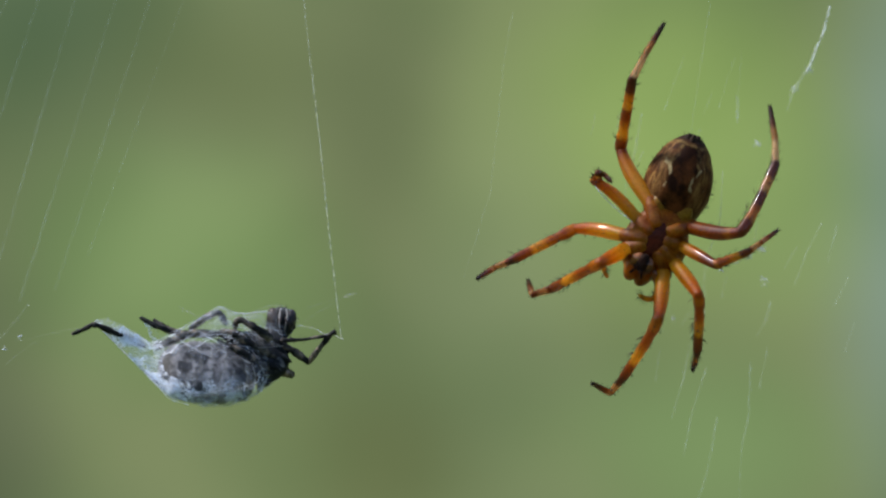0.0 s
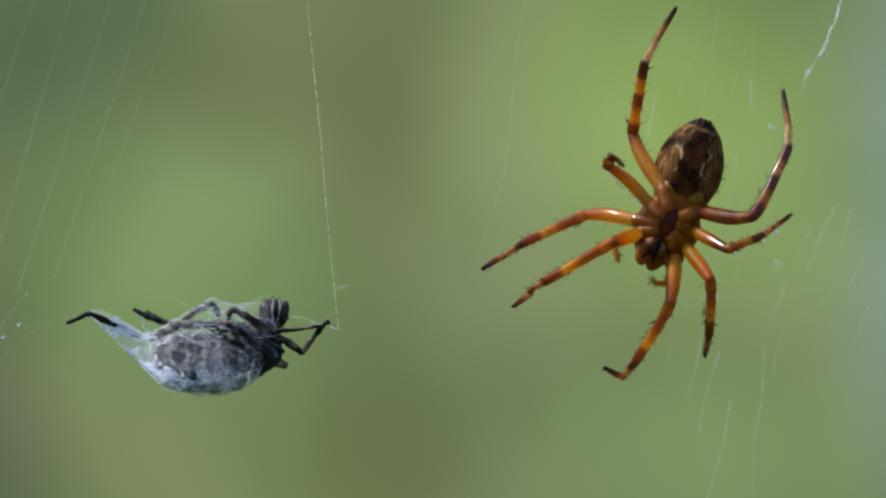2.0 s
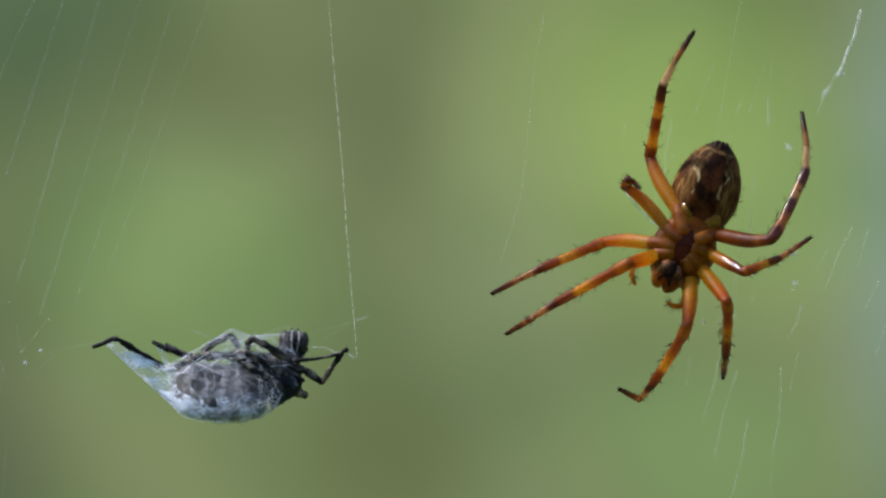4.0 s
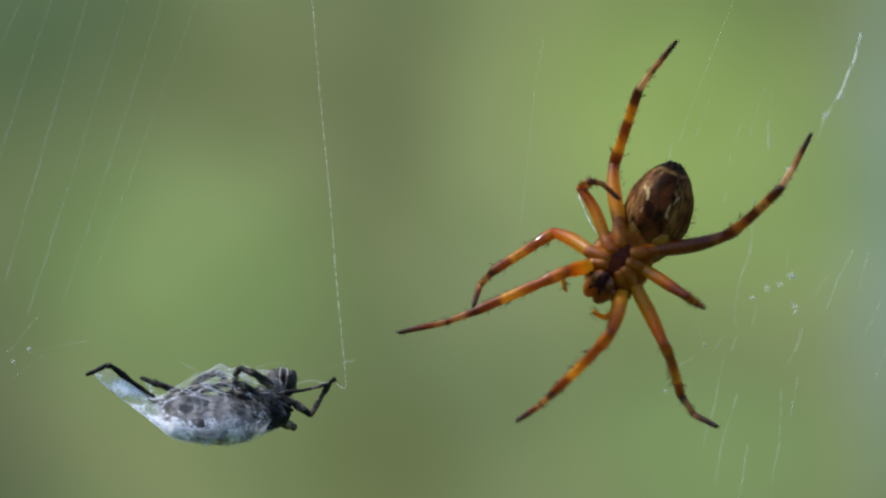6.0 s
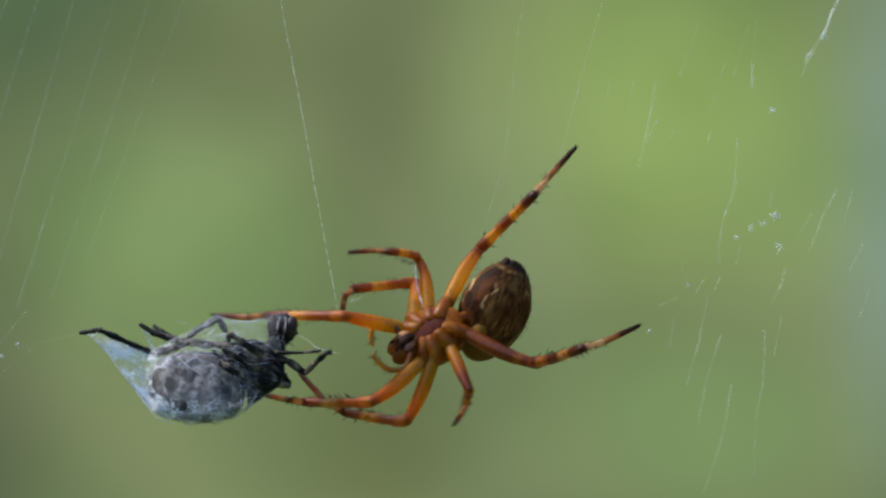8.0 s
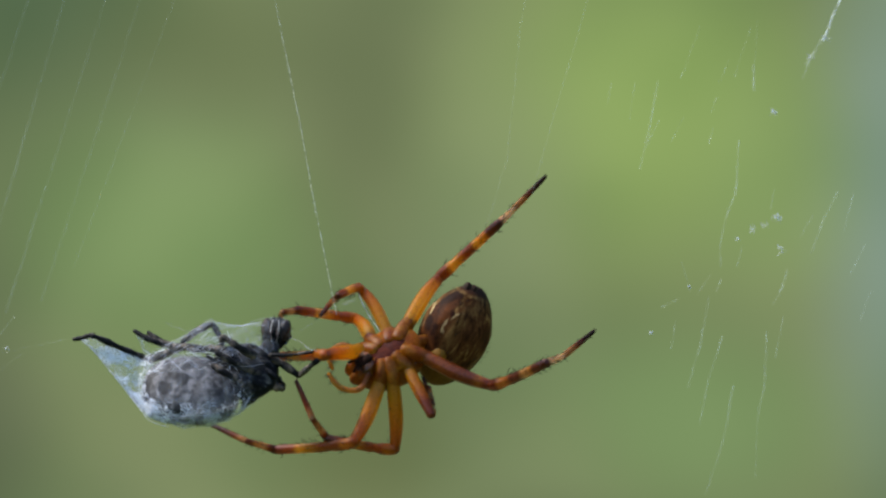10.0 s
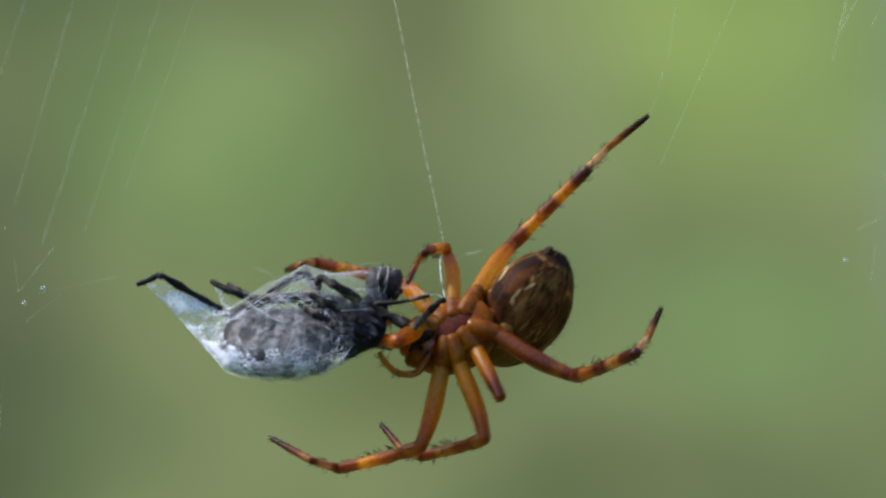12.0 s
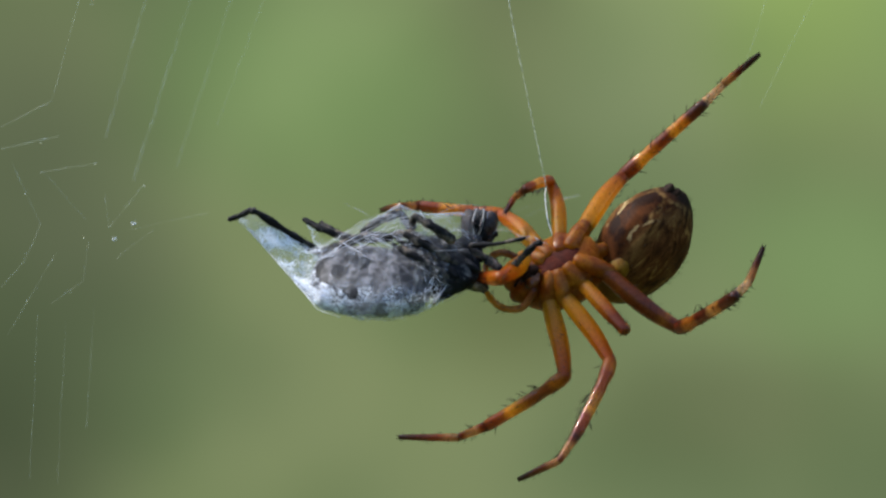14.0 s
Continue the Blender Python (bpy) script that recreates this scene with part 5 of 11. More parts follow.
def motions():
    walk(spider, [
        (0, mm(10.083, 0.000, 0.298, -2.3, 29.9, -4.6)), (0.5, mm(10.137, 0.000, 0.163, -2.3, 29.9, -4.6)),
        (1, mm(10.137, 0.000, 0.298, -2.3, 29.9, -4.6)), (1.5, mm(10.191, 0.000, 0.298, -2.3, 29.9, -4.6)),
        (2, mm(10.381, 0.000, 0.325, -2.3, 29.9, -4.6)), (2.5, mm(10.381, 0.000, 0.461, -2.3, 29.9, -4.6)),
        (3, mm(10.462, 0.000, 0.379, -2.3, 29.9, -4.6)), (3.2, mm(10.435, 0.000, 0.461, -2.3, 29.9, -4.6)),
        (5.3, mm(10.191, 0.000, 0.325, -2.3, 29.9, -4.6)), (5.5, mm(10.137, 0.000, 0.325, -2.3, 29.9, -4.6)),
        (5.8, mm(9.134, 0.000, 0.379, -3.9, 32.8, -7.1)), (6, mm(7.616, 0.000, 0.840, -6.7, 36.5, -11.2)),
        (6.2, mm(7.210, 0.000, 1.111, -9.9, 39.0, -15.5)), (6.3, mm(6.812, 0.000, 1.337, -13.6, 41.2, -20.1)),
        (6.5, mm(5.394, 0.000, 1.789, -20.8, 44.3, -28.5)), (6.65, mm(4.730, 0.000, 1.735, -25.9, 44.4, -34.7)),
        (6.8, mm(4.065, 0.000, 1.680, -31.0, 44.1, -40.8)), (6.9, mm(3.700, 0.000, 0.041, -33.4, 42.5, -44.3)),
        (7, mm(3.334, 0.000, -1.599, -35.6, 40.8, -47.6)), (7.1, mm(2.941, 0.000, -2.155, -35.6, 40.8, -47.6)),
        (7.2, mm(2.548, 0.000, -2.710, -35.6, 40.8, -47.6)), (7.35, mm(2.751, 0.000, -2.751, -35.1, 40.5, -47.3)),
        (7.5, mm(2.954, 0.000, -2.792, -34.6, 40.1, -47.0)), (7.6, mm(1.694, 0.000, -2.819, -35.1, 40.5, -47.3)),
        (7.7, mm(0.434, 0.000, -2.846, -35.6, 40.8, -47.6)), (7.8, mm(0.117, 0.000, -3.822, -37.6, 42.1, -48.9)),
        (7.85, mm(-0.108, 0.000, -3.930, -38.6, 42.8, -49.6)), (8, mm(-0.786, 0.000, -4.256, -41.8, 44.7, -51.8)),
        (8.2, mm(-1.193, 0.000, -4.310, -42.9, 45.3, -52.6)), (8.5, mm(-1.599, 0.000, -4.744, -44.1, 45.9, -53.5)),
        (9, mm(-1.843, 0.000, -4.798, -44.1, 45.9, -53.5)), (9.2, mm(-1.897, 0.000, -4.527, -44.2, 45.9, -53.5)),
        (11.3, mm(-4.961, 0.000, -6.591, -45.2, 46.4, -54.2)), (11.5, mm(-5.189, 0.000, -6.503, -45.3, 46.5, -54.3)),
        (11.7, mm(-5.434, 0.000, -6.720, -45.3, 46.5, -54.3)), (12, mm(-5.825, 0.000, -6.979, -45.3, 46.5, -54.3)),
        (12.5, mm(-5.638, 0.000, -6.897, -45.3, 46.5, -54.3)), (13, mm(-5.583, 0.000, -6.899, -45.3, 46.5, -54.3)),
        (13.5, mm(-5.544, 0.000, -6.878, -45.3, 46.5, -54.3)), (14, mm(-5.473, 0.000, -6.904, -46.4, 47.1, -55.2)),
    ])
    walk(feelers[1], [
        (0, mm(0.650, 0.054, -1.355, -28.0, -13.7, 22.0)), (7.6, mm(0.650, 0.054, -1.355, -28.0, -13.7, 22.0)), (8.4, mm(0.650, 0.054, -1.355, 0, 0, 0)), (14, mm(0.650, 0.054, -1.355, 0, 0, 0)),
    ])
    walk(feelers[0], [
        (0, mm(-0.650, 0.054, -1.355, 0, 22.0, 0)), (7.6, mm(-0.650, 0.054, -1.355, 0, 22.0, 0)), (8.4, mm(-0.650, 0.054, -1.355, 0, 0, 0)), (14, mm(-0.650, 0.054, -1.355, 0, 0, 0)),
    ])
    walk(abdomen, [
        (0, mm(-0.465, 1.761, 2.799, 0.0, -12.0, 4.0)), (0.5, mm(-0.508, 1.758, 2.773, 0.0, -12.0, 4.0)),
        (1, mm(-0.488, 1.759, 2.785, 0.0, -12.0, 4.0)), (1.5, mm(-0.512, 1.757, 2.771, 0.0, -12.0, 4.0)),
        (3, mm(-0.470, 1.760, 2.831, 0.0, -12.0, 4.0)), (5.5, mm(-0.442, 1.762, 2.772, 0.0, -12.0, 4.0)),
        (5.8, mm(-0.538, 1.742, 2.920, 0.7, -14.0, 2.9)), (6, mm(-0.079, 1.799, 2.951, 1.8, -16.9, 2.7)),
        (6.2, mm(0.137, 1.858, 2.857, 3.1, -20.8, 3.4)), (6.3, mm(-0.018, 1.847, 2.858, 5.8, -25.4, 1.7)),
        (6.5, mm(-0.136, 1.854, 2.900, 10.1, -28.4, -0.6)), (6.8, mm(-0.372, 1.828, 2.910, 15.2, -26.2, -3.5)),
        (7, mm(-0.261, 1.982, 3.072, 21.2, -27.3, -6.2)), (7.2, mm(-0.382, 1.900, 2.694, 23.3, -26.9, -9.6)),
        (7.5, mm(-0.153, 2.054, 2.745, 22.6, -26.1, -9.3)), (7.7, mm(-0.209, 2.017, 3.136, 19.6, -23.2, -8.1)),
        (7.8, mm(-0.117, 2.079, 3.275, 22.7, -24.7, -11.0)), (8, mm(-0.188, 2.031, 3.051, 22.7, -24.7, -11.0)),
        (8.2, mm(-0.142, 2.062, 3.033, 23.4, -25.4, -11.3)), (8.5, mm(-0.133, 2.068, 3.045, 23.4, -25.4, -11.3)),
        (9, mm(-0.211, 2.016, 3.100, 23.4, -25.4, -11.3)), (11.5, mm(-0.086, 2.100, 2.807, 21.1, -23.2, -10.4)),
        (11.7, mm(-0.266, 1.978, 2.594, 20.4, -22.5, -10.1)), (12, mm(-0.259, 1.983, 2.825, 18.9, -21.1, -9.5)),
        (12.5, mm(-0.114, 2.081, 2.973, 18.1, -20.4, -9.3)), (13, mm(-0.027, 2.139, 3.078, 17.4, -19.6, -9.0)),
        (13.5, mm(-0.041, 2.130, 3.142, 17.4, -19.6, -9.0)), (14, mm(-0.100, 2.090, 3.135, 17.4, -19.6, -9.0)),
    ])
    walk(legs["leg_iv_a"][0], [
        (0, mm(-0.976, 0.542, 1.301, -27.8, -58.5, 0.0)), (0.5, mm(-0.976, 0.542, 1.301, -27.9, -58.5, -0.1)),
        (1, mm(-0.976, 0.542, 1.301, -28.7, -58.7, 0.2)), (1.5, mm(-0.976, 0.542, 1.301, -27.9, -58.5, 0.0)),
        (3, mm(-0.976, 0.542, 1.301, -27.0, -57.8, -0.7)), (5.5, mm(-0.976, 0.542, 1.301, -32.7, -57.7, -0.8)),
        (5.65, mm(-0.976, 0.542, 1.301, -31.8, -57.8, -0.7)), (5.8, mm(-0.976, 0.542, 1.301, -30.8, -57.9, -0.6)),
        (5.9, mm(-0.976, 0.542, 1.301, -25.7, -52.9, -5.3)), (6, mm(-0.976, 0.542, 1.301, -21.7, -47.8, -8.8)),
        (6.1, mm(-0.976, 0.542, 1.301, -23.9, -47.9, -8.7)), (6.2, mm(-0.976, 0.542, 1.301, -26.2, -48.1, -8.6)),
        (6.3, mm(-0.976, 0.542, 1.301, -20.0, -51.3, -6.5)), (6.4, mm(-0.976, 0.542, 1.301, -18.6, -51.6, -6.3)),
        (6.5, mm(-0.976, 0.542, 1.301, -17.2, -52.0, -6.1)), (6.65, mm(-0.976, 0.542, 1.301, -5.8, -44.5, -8.4)),
        (6.8, mm(-0.976, 0.542, 1.301, 3.9, -36.8, -8.6)), (6.9, mm(-0.976, 0.542, 1.301, -0.8, -40.8, -8.7)),
        (7, mm(-0.976, 0.542, 1.301, -5.9, -44.7, -8.4)), (7.1, mm(-0.976, 0.542, 1.301, -19.3, -47.5, -7.5)),
        (7.2, mm(-0.976, 0.542, 1.301, -33.6, -50.1, -5.6)), (7.35, mm(-0.976, 0.542, 1.301, -30.4, -49.1, -6.6)),
        (7.5, mm(-0.976, 0.542, 1.301, -27.2, -48.0, -7.5)), (7.6, mm(-0.976, 0.542, 1.301, -26.2, -46.5, -8.5)),
        (7.7, mm(-0.976, 0.542, 1.301, -25.3, -45.1, -9.6)), (7.8, mm(-0.976, 0.542, 1.301, -21.1, -47.6, -8.0)),
        (7.9, mm(-0.976, 0.542, 1.301, -14.2, -44.4, -9.5)), (8, mm(-0.976, 0.542, 1.301, -7.7, -41.2, -10.3)),
        (8.1, mm(-0.976, 0.542, 1.301, -11.1, -41.6, -10.2)), (8.2, mm(-0.976, 0.542, 1.301, -14.6, -42.0, -10.1)),
        (8.35, mm(-0.976, 0.542, 1.301, -12.8, -42.1, -10.1)), (8.5, mm(-0.976, 0.542, 1.301, -11.0, -42.1, -10.1)),
        (8.75, mm(-0.976, 0.542, 1.301, -10.7, -42.0, -10.1)), (9, mm(-0.976, 0.542, 1.301, -10.4, -41.9, -10.1)),
        (9.2, mm(-0.976, 0.542, 1.301, -11.0, -42.4, -10.0)), (10.25, mm(-0.976, 0.542, 1.301, -14.5, -45.2, -9.1)),
        (11.3, mm(-0.976, 0.542, 1.301, -18.2, -47.8, -8.0)), (11.5, mm(-0.976, 0.542, 1.301, -19.0, -48.3, -7.7)),
        (11.7, mm(-0.976, 0.542, 1.301, -18.3, -51.9, -5.9)), (12, mm(-0.976, 0.542, 1.301, -20.0, -47.3, -8.3)),
        (12.5, mm(-0.976, 0.542, 1.301, -17.2, -45.3, -9.3)), (13, mm(-0.976, 0.542, 1.301, -16.2, -42.8, -10.3)),
        (13.5, mm(-0.976, 0.542, 1.301, -14.8, -42.8, -10.3)), (14, mm(-0.976, 0.542, 1.301, -17.2, -45.8, -9.1)),
    ])
    walk(legs["leg_iv_a"][1], [
        (0, mm(-3.796, 2.289, 3.028, 37.6, -18.6, -0.0)), (0.5, mm(-3.791, 2.297, 3.029, 37.6, -18.6, -0.1)),
        (1, mm(-3.784, 2.331, 3.005, 37.5, -18.6, -0.0)), (1.5, mm(-3.796, 2.290, 3.027, 37.5, -18.6, -0.0)),
        (3, mm(-3.774, 2.276, 3.077, 37.8, -18.7, -0.1)), (5.5, mm(-3.610, 2.599, 2.981, 34.4, -17.8, 0.6)),
        (5.65, mm(-3.643, 2.543, 2.995, 28.5, -17.6, 0.8)), (5.8, mm(-3.676, 2.486, 3.010, 22.5, -17.3, 0.9)),
        (5.9, mm(-3.504, 2.405, 3.333, 25.3, -16.5, 1.2)), (6, mm(-3.306, 2.306, 3.635, 28.1, -15.8, 1.6)),
        (6.1, mm(-3.255, 2.427, 3.591, 27.0, -16.1, 1.5)), (6.2, mm(-3.200, 2.547, 3.543, 25.9, -16.4, 1.3)),
        (6.3, mm(-3.557, 2.125, 3.496, 34.9, -16.5, 1.3)), (6.4, mm(-3.607, 2.036, 3.500, 38.0, -13.6, 3.5)),
        (6.5, mm(-3.654, 1.945, 3.503, 41.1, -10.8, 5.8)), (6.65, mm(-3.498, 1.301, 3.957, 38.8, -10.0, 6.5)),
        (6.8, mm(-3.224, 0.623, 4.289, 36.6, -9.2, 7.1)), (6.9, mm(-3.382, 0.966, 4.133, 47.8, -5.4, 10.6)),
        (7, mm(-3.510, 1.305, 3.944, 59.2, -2.4, 14.7)), (7.1, mm(-3.395, 2.110, 3.684, 55.3, -0.2, 18.1)),
        (7.2, mm(-3.154, 2.833, 3.300, 51.5, 2.2, 21.4)), (7.35, mm(-3.182, 2.699, 3.415, 52.6, 2.8, 22.2)),
        (7.5, mm(-3.204, 2.561, 3.525, 53.7, 3.4, 22.9)), (7.6, mm(-3.139, 2.539, 3.609, 51.1, 2.5, 21.7)),
        (7.7, mm(-3.071, 2.515, 3.690, 48.5, 1.5, 20.5)), (7.8, mm(-3.339, 2.236, 3.654, 31.9, -3.5, 16.3)),
        (7.9, mm(-3.329, 1.862, 3.891, 30.7, -3.6, 16.2)), (8, mm(-3.287, 1.470, 4.091, 29.4, -3.7, 16.2)),
        (8.1, mm(-3.247, 1.683, 4.045, 19.8, -7.4, 14.5)), (8.2, mm(-3.198, 1.893, 3.989, 10.3, -11.2, 13.5)),
        (8.35, mm(-3.237, 1.786, 4.008, 19.5, -7.0, 14.6)), (8.5, mm(-3.274, 1.677, 4.024, 28.8, -3.1, 16.4)),
        (8.75, mm(-3.276, 1.658, 4.032, 28.8, -3.1, 16.4)), (9, mm(-3.277, 1.638, 4.039, 28.8, -3.1, 16.4)),
        (9.2, mm(-3.291, 1.676, 4.011, 27.9, -3.4, 16.2)), (10.25, mm(-3.362, 1.874, 3.854, 23.3, -5.4, 15.2)),
        (11.3, mm(-3.422, 2.066, 3.685, 18.7, -7.5, 14.4)), (11.5, mm(-3.431, 2.102, 3.652, 17.8, -7.9, 14.3)),
        (11.7, mm(-3.634, 1.996, 3.494, 11.9, -7.6, 14.3)), (12, mm(-3.348, 2.180, 3.685, 11.0, -13.1, 13.2)),
        (12.5, mm(-3.302, 2.042, 3.817, 9.9, -10.3, 13.8)), (13, mm(-3.190, 2.007, 3.936, 9.9, -10.3, 13.8)),
        (13.5, mm(-3.221, 1.924, 3.954, 9.9, -10.3, 13.8)), (14, mm(-3.331, 2.040, 3.791, 10.2, -11.2, 13.6)),
    ])
    walk(legs["leg_iv_a"][2], [
        (0, mm(-4.830, -0.207, 6.103, 5.9, -2.2, -0.0)), (0.5, mm(-4.830, -0.197, 6.103, 5.9, -2.2, -0.0)),
        (1, mm(-4.819, -0.163, 6.081, 5.9, -2.2, -0.0)), (1.5, mm(-4.830, -0.204, 6.103, 5.9, -2.2, -0.0)),
        (3, mm(-4.818, -0.229, 6.139, 5.9, -2.2, -0.0)), (5.5, mm(-4.614, 0.275, 6.197, 24.2, -6.6, -1.2)),
        (5.65, mm(-4.702, 0.578, 6.426, 30.5, -4.5, -0.1)), (5.8, mm(-4.778, 0.901, 6.618, 36.9, -2.5, 1.2)),
        (5.9, mm(-4.519, 0.633, 6.879, 36.8, -0.5, 2.8)), (6, mm(-4.232, 0.350, 7.110, 36.7, 1.6, 4.3)),
        (6.1, mm(-4.217, 0.544, 7.094, 35.7, -0.3, 2.9)), (6.2, mm(-4.197, 0.736, 7.075, 34.7, -2.3, 1.5)),
        (6.25, mm(-4.337, 0.247, 6.911, 7.1, -11.0, -1.9)), (6.3, mm(-4.457, -0.238, 6.714, -21.1, -20.4, -0.7)),
        (6.4, mm(-4.211, -0.523, 6.637, -20.8, -24.3, 1.0)), (6.5, mm(-3.959, -0.788, 6.534, -20.7, -28.3, 2.6)),
        (6.65, mm(-3.760, -1.312, 7.096, -24.8, -33.9, 5.4)), (6.8, mm(-3.444, -1.867, 7.530, -29.6, -39.4, 8.9)),
        (6.9, mm(-3.082, -2.063, 6.869, -18.6, -39.1, 8.8)), (7, mm(-2.706, -2.116, 6.040, -7.7, -38.9, 8.7)),
        (7.1, mm(-2.358, -1.090, 6.015, -25.3, -39.0, 8.7)), (7.2, mm(-1.893, -0.114, 5.844, -42.9, -39.2, 8.9)),
        (7.35, mm(-1.841, -0.266, 5.897, -40.8, -38.1, 7.6)), (7.5, mm(-1.785, -0.421, 5.943, -38.8, -36.9, 6.4)),
        (7.6, mm(-1.856, -0.380, 6.175, -30.7, -31.7, 2.0)), (7.7, mm(-1.928, -0.333, 6.398, -23.5, -26.0, -1.3)),
        (7.8, mm(-2.936, 0.103, 7.123, -26.8, -33.3, 2.6)), (7.9, mm(-2.959, -0.203, 7.405, -26.4, -34.5, 3.3)),
        (8, mm(-2.949, -0.526, 7.648, -26.1, -35.6, 4.0)), (8.1, mm(-3.376, 0.215, 7.863, -12.5, -30.7, 2.0)),
        (8.2, mm(-3.789, 1.001, 7.939, 0.3, -25.5, 1.3)), (8.35, mm(-3.350, 0.344, 7.837, -12.2, -31.4, 2.0)),
        (8.5, mm(-2.905, -0.267, 7.607, -25.7, -36.9, 4.3)), (8.75, mm(-2.905, -0.287, 7.614, -25.7, -36.9, 4.3)),
        (9, mm(-2.906, -0.308, 7.620, -25.7, -36.9, 4.3)), (9.2, mm(-2.967, -0.225, 7.620, -25.5, -36.1, 3.8)),
        (10.25, mm(-3.282, 0.220, 7.597, -25.0, -31.6, 1.3)), (11.3, mm(-3.586, 0.671, 7.529, -24.7, -27.1, -1.1)),
        (11.5, mm(-3.642, 0.757, 7.512, -24.7, -26.3, -1.5)), (11.7, mm(-3.941, 1.047, 7.464, -38.8, -38.9, 7.7)),
        (12, mm(-4.057, 1.208, 7.597, -14.6, -29.4, 1.9)), (12.5, mm(-3.834, 1.190, 7.784, -22.6, -31.1, 2.6)),
        (13, mm(-3.723, 1.155, 7.903, -25.8, -35.5, 5.0)), (13.5, mm(-3.755, 1.071, 7.921, -31.2, -35.2, 4.8)),
        (14, mm(-3.922, 1.148, 7.741, -19.4, -30.3, 2.0)),
    ])
    walk(legs["leg_iv_a"][3], [
        (0, mm(-4.883, -0.352, 7.504, -36.3, -1.1, -0.0)), (0.5, mm(-4.884, -0.342, 7.504, -36.3, -1.0, -0.0)),
        (1, mm(-4.872, -0.308, 7.482, -36.3, -1.1, -0.0)), (1.5, mm(-4.883, -0.348, 7.504, -36.3, -1.1, -0.0)),
        (3, mm(-4.872, -0.374, 7.540, -36.1, -0.9, -0.1)), (5.5, mm(-4.774, -0.298, 7.474, -34.4, 2.1, -2.2)),
        (5.65, mm(-4.798, -0.137, 7.636, -34.4, 2.1, -2.3)), (5.8, mm(-4.810, 0.054, 7.744, -34.3, 2.2, -2.3)),
        (5.9, mm(-4.488, -0.211, 8.008, -32.1, -0.0, -0.9)), (6, mm(-4.138, -0.488, 8.238, -29.9, -2.3, 0.5)),
        (6.1, mm(-4.182, -0.278, 8.239, -28.9, -5.3, 2.2)), (6.2, mm(-4.223, -0.067, 8.233, -28.0, -8.4, 3.9)),
        (6.3, mm(-4.908, 0.275, 7.946, -21.0, -9.6, 4.5)), (6.4, mm(-4.762, -0.031, 7.838, -21.1, -13.4, 5.9)),
        (6.5, mm(-4.606, -0.320, 7.695, -21.4, -17.1, 7.4)), (6.65, mm(-4.527, -0.790, 8.157, -31.2, -26.3, 12.3)),
        (6.8, mm(-4.320, -1.299, 8.476, -42.8, -34.6, 19.5)), (6.9, mm(-3.984, -1.746, 7.905, -34.6, -36.3, 21.2)),
        (7, mm(-3.601, -2.062, 7.128, -26.1, -38.2, 22.6)), (7.1, mm(-3.242, -0.616, 7.005, -33.0, -33.0, 19.0)),
        (7.2, mm(-2.686, 0.734, 6.644, -39.9, -28.1, 14.8)), (7.35, mm(-2.615, 0.560, 6.736, -41.1, -28.1, 14.8)),
        (7.5, mm(-2.539, 0.383, 6.821, -42.3, -28.0, 14.7)), (7.6, mm(-2.517, 0.317, 7.206, -40.3, -24.8, 11.6)),
        (7.7, mm(-2.482, 0.242, 7.560, -38.6, -21.5, 8.6)), (7.8, mm(-3.654, 0.706, 8.175, -20.9, -10.4, 2.0)),
        (7.9, mm(-3.708, 0.382, 8.445, -15.2, -16.5, 4.1)), (8, mm(-3.729, 0.040, 8.677, -9.6, -22.7, 5.5)),
        (8.1, mm(-4.088, 0.495, 9.046, -15.0, -22.5, 5.5)), (8.2, mm(-4.396, 0.981, 9.212, -20.4, -22.2, 5.4)),
        (8.35, mm(-4.077, 0.617, 9.013, -8.7, -19.5, 4.6)), (8.5, mm(-3.712, 0.284, 8.622, 2.8, -16.7, 4.5)),
        (8.75, mm(-3.713, 0.264, 8.629, 3.0, -17.2, 4.5)), (9, mm(-3.713, 0.243, 8.636, 3.2, -17.6, 4.4)),
        (9.2, mm(-3.755, 0.331, 8.648, 4.4, -16.7, 4.5)), (10.25, mm(-3.965, 0.800, 8.684, 10.6, -12.0, 5.1)),
        (11.3, mm(-4.158, 1.271, 8.669, 16.8, -7.3, 6.3)), (11.5, mm(-4.193, 1.360, 8.660, 18.0, -6.5, 6.6)),
        (11.7, mm(-4.742, 1.831, 8.318, 12.3, -10.7, 5.4)), (12, mm(-4.738, 1.541, 8.785, 19.4, -0.9, 8.2)),
        (12.5, mm(-4.529, 1.701, 8.899, 24.7, -0.2, 8.5)), (13, mm(-4.510, 1.702, 8.936, 27.2, 1.3, 9.2)),
        (13.5, mm(-4.507, 1.740, 8.907, 23.4, -1.4, 8.0)), (14, mm(-4.610, 1.592, 8.889, 34.3, 3.0, 10.3)),
    ])
